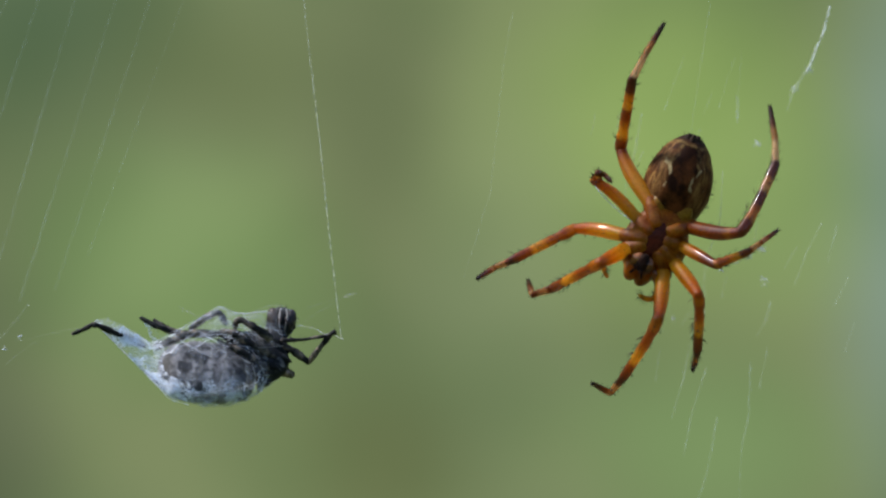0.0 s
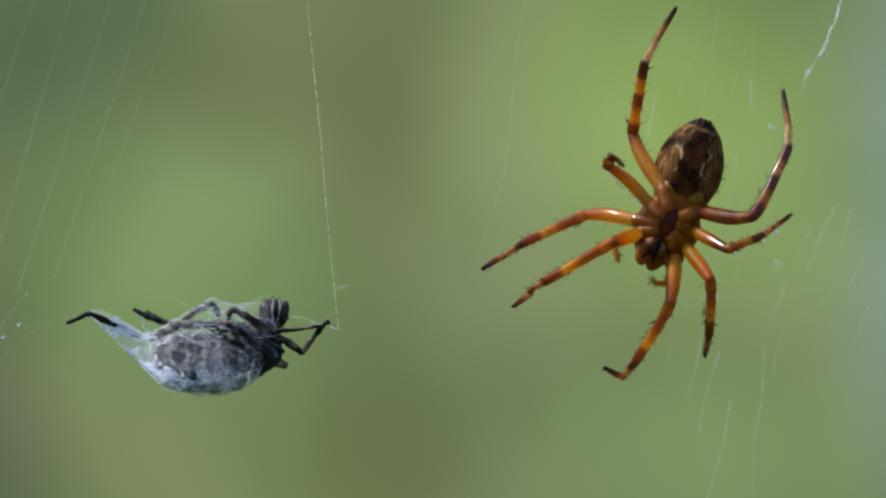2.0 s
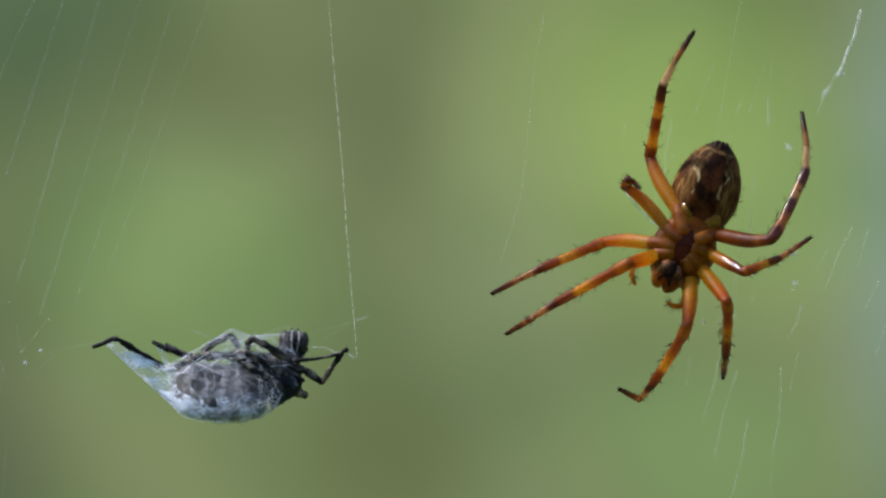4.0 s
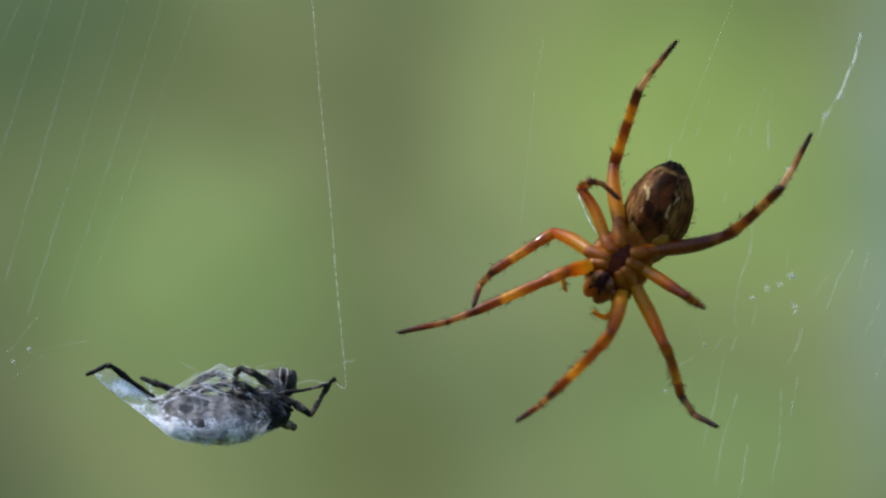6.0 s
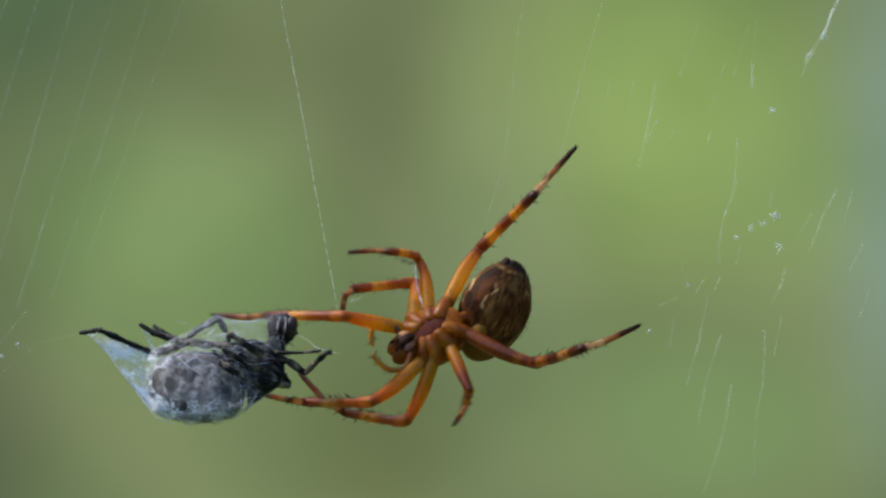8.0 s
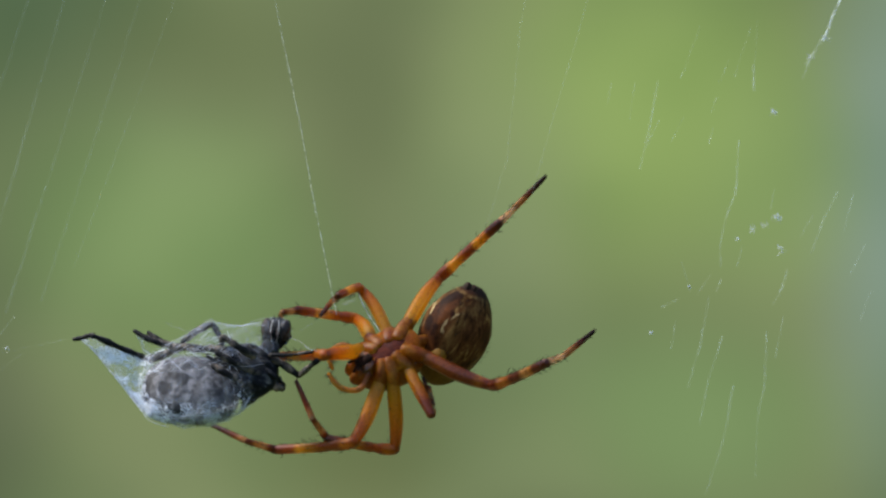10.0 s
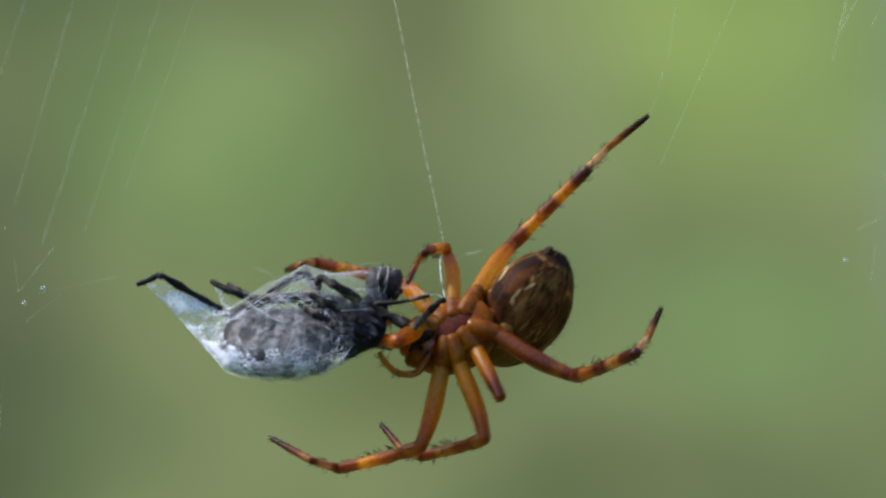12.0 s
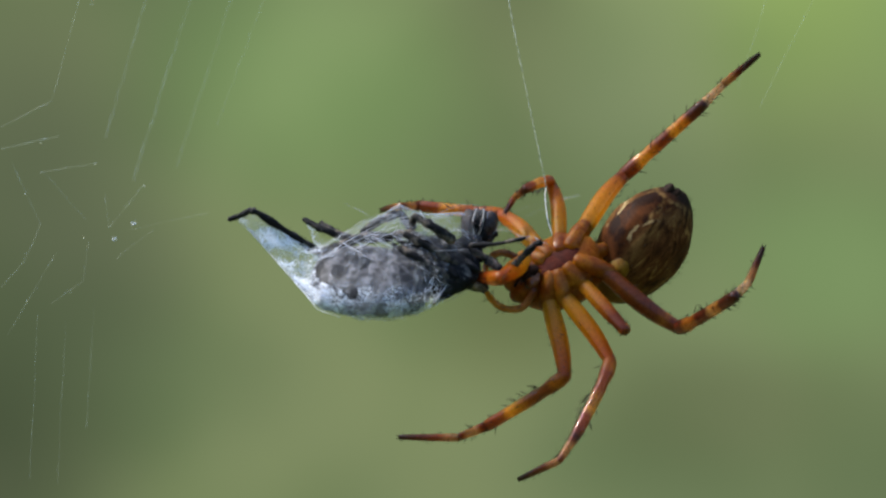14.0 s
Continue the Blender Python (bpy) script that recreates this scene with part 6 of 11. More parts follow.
    walk(legs["leg_iii_a"][0], [
        (0, mm(-1.030, 0.542, 0.379, -1.8, -78.0, -0.0)), (0.5, mm(-1.030, 0.542, 0.379, -1.8, -78.0, -0.0)),
        (1, mm(-1.030, 0.542, 0.379, -1.9, -78.4, 0.1)), (1.5, mm(-1.030, 0.542, 0.379, -1.8, -78.0, 0.0)),
        (3, mm(-1.030, 0.542, 0.379, -1.7, -77.2, -0.1)), (5.5, mm(-1.030, 0.542, 0.379, -8.3, -73.0, -1.5)),
        (5.65, mm(-1.030, 0.542, 0.379, -7.6, -73.7, -1.2)), (5.8, mm(-1.030, 0.542, 0.379, -7.0, -74.3, -0.9)),
        (5.9, mm(-1.030, 0.542, 0.379, -7.7, -69.6, -2.9)), (6, mm(-1.030, 0.542, 0.379, -8.6, -64.9, -4.6)),
        (6.1, mm(-1.030, 0.542, 0.379, -12.9, -64.1, -4.9)), (6.2, mm(-1.030, 0.542, 0.379, -17.2, -63.4, -5.4)),
        (6.3, mm(-1.030, 0.542, 0.379, -8.0, -67.1, -3.4)), (6.4, mm(-1.030, 0.542, 0.379, -15.5, -69.9, -1.8)),
        (6.5, mm(-1.030, 0.542, 0.379, -24.4, -72.7, 1.3)), (6.65, mm(-1.030, 0.542, 0.379, -32.4, -77.0, 10.2)),
        (6.8, mm(-1.030, 0.542, 0.379, -47.9, -80.7, 26.5)), (6.9, mm(-1.030, 0.542, 0.379, -42.2, -79.2, 17.8)),
        (7, mm(-1.030, 0.542, 0.379, -38.2, -77.6, 10.9)), (7.1, mm(-1.030, 0.542, 0.379, -37.0, -77.4, 10.3)),
        (7.2, mm(-1.030, 0.542, 0.379, -35.7, -77.3, 9.8)), (7.35, mm(-1.030, 0.542, 0.379, -31.8, -75.8, 5.5)),
        (7.5, mm(-1.030, 0.542, 0.379, -28.8, -74.2, 2.0)), (7.6, mm(-1.030, 0.542, 0.379, -8.2, -63.8, -7.7)),
        (7.7, mm(-1.030, 0.542, 0.379, 3.9, -52.8, -8.5)), (7.8, mm(-1.030, 0.542, 0.379, 2.5, -54.8, -8.7)),
        (7.9, mm(-1.030, 0.542, 0.379, 6.8, -63.7, -10.1)), (8, mm(-1.030, 0.542, 0.379, 13.9, -72.5, -14.4)),
        (8.1, mm(-1.030, 0.542, 0.379, 13.2, -72.6, -14.4)), (8.2, mm(-1.030, 0.542, 0.379, 12.4, -72.6, -14.5)),
        (8.35, mm(-1.030, 0.542, 0.379, 22.8, -74.2, -16.2)), (8.5, mm(-1.030, 0.542, 0.379, 34.5, -75.7, -19.3)),
        (8.75, mm(-1.030, 0.542, 0.379, 68.7, -81.0, -51.9)), (9, mm(-1.030, 0.542, 0.379, 122.5, -80.1, -104.0)),
        (9.2, mm(-1.030, 0.542, 0.379, 119.0, -80.2, -103.4)), (10.25, mm(-1.030, 0.542, 0.379, 98.8, -80.4, -99.6)),
        (11.3, mm(-1.030, 0.542, 0.379, 78.4, -80.4, -95.5)), (11.5, mm(-1.030, 0.542, 0.379, 74.8, -80.4, -94.7)),
        (11.7, mm(-1.030, 0.542, 0.379, 62.9, -79.5, -82.7)), (12, mm(-1.030, 0.542, 0.379, 34.6, -71.8, -48.2)),
        (12.5, mm(-1.030, 0.542, 0.379, 35.4, -73.3, -51.7)), (13, mm(-1.030, 0.542, 0.379, 28.3, -70.9, -46.7)),
        (13.5, mm(-1.030, 0.542, 0.379, 33.4, -69.6, -44.4)), (14, mm(-1.030, 0.542, 0.379, 39.6, -72.3, -50.5)),
    ])
    walk(legs["leg_iii_a"][1], [
        (0, mm(-3.998, 0.638, 1.011, 77.3, 8.0, 0.0)), (0.5, mm(-3.998, 0.638, 1.011, 77.4, 8.0, -0.1)),
        (1, mm(-4.002, 0.638, 0.991, 77.5, 8.2, 0.6)), (1.5, mm(-3.998, 0.638, 1.010, 77.3, 8.0, -0.0)),
        (3, mm(-3.989, 0.639, 1.051, 77.6, 8.0, -0.0)), (5.5, mm(-3.891, 1.055, 1.256, 81.6, 7.9, -0.8)),
        (5.65, mm(-3.908, 1.007, 1.226, 78.2, 8.3, 1.3)), (5.8, mm(-3.924, 0.958, 1.196, 74.7, 8.7, 3.3)),
        (5.9, mm(-3.825, 1.088, 1.430, 73.0, 9.7, 6.8)), (6, mm(-3.702, 1.213, 1.655, 71.2, 10.9, 10.3)),
        (6.1, mm(-3.623, 1.448, 1.671, 71.5, 11.3, 11.5)), (6.2, mm(-3.528, 1.678, 1.679, 71.7, 11.7, 12.8)),
        (6.3, mm(-3.768, 1.131, 1.550, 68.6, 12.6, 15.5)), (6.4, mm(-3.751, 1.438, 1.383, 63.6, 11.0, 11.7)),
        (6.5, mm(-3.698, 1.734, 1.202, 58.8, 9.0, 8.1)), (6.65, mm(-3.775, 1.702, 0.957, 74.1, 5.3, -0.5)),
        (6.8, mm(-3.832, 1.662, 0.707, 89.8, 4.0, -9.6)), (6.9, mm(-3.758, 1.806, 0.800, 86.8, 4.4, 2.0)),
        (7, mm(-3.673, 1.945, 0.891, 84.0, 5.3, 13.6)), (7.1, mm(-3.687, 1.913, 0.907, 80.1, 4.7, 9.6)),
        (7.2, mm(-3.700, 1.880, 0.923, 76.3, 3.9, 5.6)), (7.35, mm(-3.672, 1.896, 1.013, 75.7, 3.1, 2.5)),
        (7.5, mm(-3.641, 1.911, 1.102, 75.1, 2.3, -0.6)), (7.6, mm(-3.643, 1.332, 1.708, 67.1, 3.8, 3.7)),
        (7.7, mm(-3.445, 0.694, 2.212, 59.2, 5.8, 7.7)), (7.8, mm(-3.499, 0.786, 2.129, 53.9, 2.8, 3.1)),
        (7.9, mm(-3.753, 0.662, 1.715, 89.9, -1.2, -9.0)), (8, mm(-3.934, 0.535, 1.264, 125.9, 2.7, -21.1)),
        (8.1, mm(-3.933, 0.576, 1.265, 130.2, -7.0, -8.7)), (8.2, mm(-3.933, 0.617, 1.265, 132.5, -17.4, 3.3)),
        (8.35, mm(-3.944, 0.163, 1.141, 129.9, -21.5, 8.3)), (8.5, mm(-3.885, -0.281, 0.999, 126.9, -25.4, 13.6)),
        (8.75, mm(-3.927, -0.348, 0.551, 133.8, -22.9, 10.4)), (9, mm(-3.904, -0.395, 0.100, 140.5, -20.0, 7.5)),
        (9.2, mm(-3.950, -0.251, 0.129, 138.8, -19.7, 7.2)), (10.25, mm(-4.064, 0.588, 0.302, 129.4, -18.3, 5.7)),
        (11.3, mm(-3.933, 1.424, 0.481, 120.1, -17.1, 3.9)), (11.5, mm(-3.884, 1.566, 0.513, 118.3, -16.9, 3.5)),
        (11.7, mm(-3.884, 1.545, 0.630, 116.7, -18.2, 6.2)), (12, mm(-3.898, 1.160, 1.158, 115.2, -19.8, 9.5)),
        (12.5, mm(-3.880, 1.309, 1.089, 119.5, -20.8, 11.6)), (13, mm(-3.809, 1.393, 1.256, 121.2, -15.7, 2.5)),
        (13.5, mm(-3.896, 1.012, 1.263, 123.5, -20.5, 10.5)), (14, mm(-3.940, 1.033, 1.092, 127.8, -18.5, 7.6)),
    ])
    walk(legs["leg_iii_a"][2], [
        (0, mm(-3.947, -0.975, 1.370, -73.6, 63.4, -0.0)), (0.5, mm(-3.949, -0.975, 1.370, -73.6, 63.4, -0.1)),
        (1, mm(-3.934, -0.975, 1.347, -73.7, 63.4, -0.1)), (1.5, mm(-3.947, -0.974, 1.370, -73.7, 63.4, -0.1)),
        (3, mm(-3.940, -0.976, 1.403, -73.1, 63.4, 0.2)), (5.5, mm(-3.879, -0.581, 1.495, -67.4, 62.3, 6.9)),
        (5.65, mm(-3.823, -0.610, 1.562, -66.8, 61.9, 8.8)), (5.8, mm(-3.766, -0.630, 1.627, -66.2, 61.5, 10.6)),
        (5.9, mm(-3.556, -0.472, 1.908, -56.9, 61.5, 10.7)), (6, mm(-3.323, -0.309, 2.177, -47.7, 61.5, 10.8)),
        (6.1, mm(-3.209, -0.067, 2.187, -44.2, 58.5, 16.9)), (6.2, mm(-3.078, 0.170, 2.187, -41.6, 55.5, 22.1)),
        (6.3, mm(-3.229, -0.317, 2.140, -45.7, 57.0, 19.4)), (6.4, mm(-3.314, 0.017, 2.105, -47.9, 52.9, 27.2)),
        (6.5, mm(-3.367, 0.353, 2.048, -50.7, 48.9, 34.5)), (6.65, mm(-3.746, 0.112, 1.407, -69.2, 41.3, 52.8)),
        (6.8, mm(-4.109, 0.032, 0.714, -88.5, 38.4, 71.9)), (6.9, mm(-3.693, 0.156, 0.891, -84.6, 38.5, 71.2)),
        (7, mm(-3.270, 0.351, 1.063, -80.7, 38.5, 70.5)), (7.1, mm(-3.392, 0.310, 1.190, -67.8, 36.9, 77.9)),
        (7.2, mm(-3.517, 0.284, 1.314, -55.6, 34.0, 84.5)), (7.35, mm(-3.580, 0.297, 1.421, -58.2, 34.2, 84.1)),
        (7.5, mm(-3.641, 0.313, 1.527, -60.8, 34.4, 83.7)), (7.6, mm(-3.503, -0.185, 2.349, -52.2, 37.0, 78.8)),
        (7.7, mm(-3.169, -0.703, 3.053, -43.5, 40.2, 74.4)), (7.8, mm(-3.380, -0.546, 3.101, -16.3, -1.3, 98.8)),
        (7.85, mm(-3.684, -0.823, 2.506, -35.0, -0.7, 98.5)), (7.9, mm(-4.012, -0.971, 1.718, -78.4, 0.1, 97.2)),
        (7.95, mm(-4.285, -0.892, 0.920, -121.7, -0.2, 95.8)), (8, mm(-4.459, -0.699, 0.296, -140.5, -0.6, 95.3)),
        (8.1, mm(-3.996, -0.691, 0.205, -150.8, -23.6, 79.4)), (8.2, mm(-3.527, -0.580, 0.199, -155.3, -48.5, 64.0)),
        (8.35, mm(-3.375, -1.035, 0.154, -156.5, -47.0, 65.0)), (8.5, mm(-3.160, -1.466, 0.103, -157.6, -45.5, 65.9)),
        (8.75, mm(-3.275, -1.441, -0.504, -153.8, -43.1, 67.4)), (9, mm(-3.334, -1.380, -1.099, -150.0, -40.8, 69.1)),
        (9.2, mm(-3.396, -1.279, -1.042, -149.7, -40.9, 69.0)), (10.25, mm(-3.610, -0.650, -0.694, -147.7, -41.3, 68.6)),
        (11.3, mm(-3.593, 0.012, -0.310, -145.8, -41.8, 68.2)), (11.5, mm(-3.567, 0.128, -0.238, -145.4, -41.9, 68.2)),
        (11.7, mm(-3.494, 0.101, -0.074, -140.3, -43.5, 66.5)), (12, mm(-3.417, -0.276, 0.495, -152.3, -42.8, 67.1)),
        (12.5, mm(-3.310, -0.044, 0.329, -142.9, -39.4, 70.0)), (13, mm(-3.515, -0.010, 0.431, -141.5, -39.3, 70.1)),
        (13.5, mm(-3.330, -0.285, 0.408, -147.8, -39.4, 70.0)), (14, mm(-3.448, -0.220, 0.131, -146.6, -39.7, 69.8)),
    ])
    walk(legs["leg_iii_a"][3], [
        (0, mm(-3.729, -0.142, 1.479, -117.6, 73.7, 180.0)), (0.5, mm(-3.728, -0.143, 1.479, -117.6, 73.6, 179.8)),
        (1, mm(-3.715, -0.143, 1.456, -117.5, 73.7, -179.9)), (1.5, mm(-3.729, -0.142, 1.479, -117.5, 73.7, -179.9)),
        (3, mm(-3.718, -0.145, 1.517, -118.4, 73.5, 179.0)), (5.5, mm(-3.683, 0.249, 1.650, -117.3, 74.2, -176.6)),
        (5.65, mm(-3.646, 0.224, 1.723, -116.1, 74.6, -173.1)), (5.8, mm(-3.610, 0.206, 1.794, -114.8, 75.1, -169.5)),
        (5.9, mm(-3.283, 0.320, 2.134, -121.5, 77.7, -149.1)), (6, mm(-2.940, 0.417, 2.456, -123.9, 80.7, -124.6)),
        (6.1, mm(-2.877, 0.666, 2.511, -87.1, 81.7, -100.6)), (6.2, mm(-2.799, 0.904, 2.555, -51.4, 80.3, -77.8)),
        (6.3, mm(-2.956, 0.437, 2.470, -55.3, 76.4, -52.0)), (6.4, mm(-3.195, 0.801, 2.456, -27.5, 73.0, -40.8)),
        (6.5, mm(-3.405, 1.141, 2.410, -6.7, 68.8, -36.8)), (6.65, mm(-4.269, 0.764, 1.638, 42.3, 75.6, -29.6)),
        (6.8, mm(-4.929, 0.315, 0.731, 113.8, 77.2, 0.5)), (6.9, mm(-4.494, 0.483, 0.955, 88.4, 77.5, -7.3)),
        (7, mm(-4.047, 0.719, 1.172, 63.1, 77.1, -15.0)), (7.1, mm(-4.136, 0.671, 1.451, 31.4, 67.3, -48.5)),
        (7.2, mm(-4.203, 0.625, 1.720, 20.7, 54.8, -61.0)), (7.35, mm(-4.287, 0.628, 1.799, 24.5, 56.4, -59.8)),
        (7.5, mm(-4.367, 0.635, 1.876, 28.5, 58.0, -58.4)), (7.6, mm(-4.113, 0.262, 2.774, 12.2, 58.2, -58.2)),
        (7.7, mm(-3.635, -0.151, 3.534, -4.2, 58.4, -58.2)), (7.8, mm(-3.618, -0.602, 3.934, 7.6, 6.3, -60.0)),
        (7.85, mm(-4.175, -0.905, 3.216, 22.3, 11.9, -58.5)), (7.88, mm(-4.608, -1.040, 2.512, 47.4, 19.5, -53.0)),
        (7.9, mm(-4.855, -1.078, 1.893, 79.5, 24.5, -42.3)), (7.93, mm(-5.008, -1.037, 0.957, 124.1, 21.4, -26.4)),
        (7.95, mm(-5.019, -0.965, 0.464, 138.9, 17.9, -22.2)), (8, mm(-5.009, -0.743, -0.372, 154.2, 13.1, -18.9)),
        (8.1, mm(-4.356, -0.316, -0.489, 154.3, -17.3, -4.5)), (8.2, mm(-3.594, 0.109, -0.323, 144.0, -46.4, 15.6)),
        (8.35, mm(-3.443, -0.362, -0.389, 166.7, -41.2, 12.3)), (8.5, mm(-3.228, -0.810, -0.460, -172.7, -35.5, 11.9)),
        (8.75, mm(-3.424, -0.803, -1.072, 164.7, -34.8, 11.8)), (9, mm(-3.563, -0.767, -1.668, 142.2, -34.2, 11.4)),
        (9.2, mm(-3.630, -0.665, -1.608, 141.2, -35.1, 12.3)), (10.25, mm(-3.865, -0.031, -1.245, 135.0, -39.8, 17.6)),
        (11.3, mm(-3.869, 0.637, -0.845, 127.8, -44.0, 24.0)), (11.5, mm(-3.847, 0.753, -0.769, 126.4, -44.7, 25.3)),
        (11.7, mm(-3.819, 0.744, -0.558, 129.6, -45.9, 27.4)), (12, mm(-3.585, 0.362, -0.068, 146.1, -42.7, 23.4)),
        (12.5, mm(-3.651, 0.548, -0.205, 135.6, -37.6, 18.0)), (13, mm(-3.877, 0.578, -0.094, 144.6, -36.7, 17.0)),
        (13.5, mm(-3.605, 0.311, -0.159, 133.6, -39.3, 19.9)), (14, mm(-3.736, 0.379, -0.427, 129.9, -41.9, 23.7)),
    ])
    walk(legs["leg_ii_a"][0], [
        (0, mm(-1.193, 0.542, -0.461, 143.0, -69.4, -180.0)), (0.5, mm(-1.193, 0.542, -0.461, 144.6, -69.3, 179.7)),
        (1, mm(-1.193, 0.542, -0.461, 145.3, -68.9, 178.9)), (1.5, mm(-1.193, 0.542, -0.461, 144.8, -69.3, 179.6)),
        (3, mm(-1.193, 0.542, -0.461, 148.6, -66.0, 174.0)), (5.5, mm(-1.193, 0.542, -0.461, 141.8, -66.1, 174.2)),
        (5.65, mm(-1.193, 0.542, -0.461, 146.7, -67.1, 176.0)), (5.8, mm(-1.193, 0.542, -0.461, 151.8, -68.2, 177.7)),
        (5.9, mm(-1.193, 0.542, -0.461, 136.1, -72.8, -172.3)), (6, mm(-1.193, 0.542, -0.461, 113.1, -76.0, -155.0)),
        (6.1, mm(-1.193, 0.542, -0.461, 128.1, -73.5, -171.4)), (6.2, mm(-1.193, 0.542, -0.461, 138.3, -70.0, 176.9)),
        (6.3, mm(-1.193, 0.542, -0.461, 154.4, -68.7, 174.4)), (6.4, mm(-1.193, 0.542, -0.461, 143.5, -72.9, -177.8)),
        (6.5, mm(-1.193, 0.542, -0.461, 127.2, -76.5, -164.7)), (6.65, mm(-1.193, 0.542, -0.461, 168.4, -61.2, 169.2)),
        (6.8, mm(-1.193, 0.542, -0.461, -173.9, -43.5, 167.8)), (6.9, mm(-1.193, 0.542, -0.461, 175.5, -49.5, 167.7)),
        (7, mm(-1.193, 0.542, -0.461, 163.4, -55.4, 169.5)), (7.1, mm(-1.193, 0.542, -0.461, 159.4, -53.3, 168.3)),
        (7.2, mm(-1.193, 0.542, -0.461, 155.5, -51.4, 167.0)), (7.35, mm(-1.193, 0.542, -0.461, 153.9, -52.7, 168.0)),
        (7.5, mm(-1.193, 0.542, -0.461, 152.2, -54.0, 169.1)), (7.6, mm(-1.193, 0.542, -0.461, 137.6, -64.7, -176.2)),
        (7.7, mm(-1.193, 0.542, -0.461, 107.8, -72.0, -146.3)), (7.8, mm(-1.193, 0.542, -0.461, 68.9, -71.6, -103.1)),
        (7.9, mm(-1.193, 0.542, -0.461, 55.6, -69.0, -88.6)), (8, mm(-1.193, 0.542, -0.461, 45.7, -65.4, -77.6)),
        (8.1, mm(-1.193, 0.542, -0.461, 46.2, -67.2, -82.1)), (8.2, mm(-1.193, 0.542, -0.461, 47.1, -68.9, -86.9)),
        (8.35, mm(-1.193, 0.542, -0.461, 50.0, -69.5, -88.9)), (8.5, mm(-1.193, 0.542, -0.461, 53.1, -70.1, -91.1)),
        (8.75, mm(-1.193, 0.542, -0.461, 62.2, -72.3, -101.6)), (9, mm(-1.193, 0.542, -0.461, 73.6, -73.8, -114.4)),
        (9.2, mm(-1.193, 0.542, -0.461, 79.3, -74.1, -118.6)), (10.25, mm(-1.193, 0.542, -0.461, 110.7, -73.5, -141.8)),
        (11.3, mm(-1.193, 0.542, -0.461, 136.2, -69.9, -159.0)), (11.5, mm(-1.193, 0.542, -0.461, 140.0, -69.0, -161.2)),
        (11.7, mm(-1.193, 0.542, -0.461, 135.3, -70.9, -156.1)), (12, mm(-1.193, 0.542, -0.461, 129.3, -71.8, -153.1)),
        (12.5, mm(-1.193, 0.542, -0.461, 133.8, -71.1, -155.6)), (13, mm(-1.193, 0.542, -0.461, 132.6, -71.6, -153.8)),
        (13.5, mm(-1.193, 0.542, -0.461, 130.4, -73.2, -147.8)), (14, mm(-1.193, 0.542, -0.461, 135.3, -70.9, -156.1)),
    ])
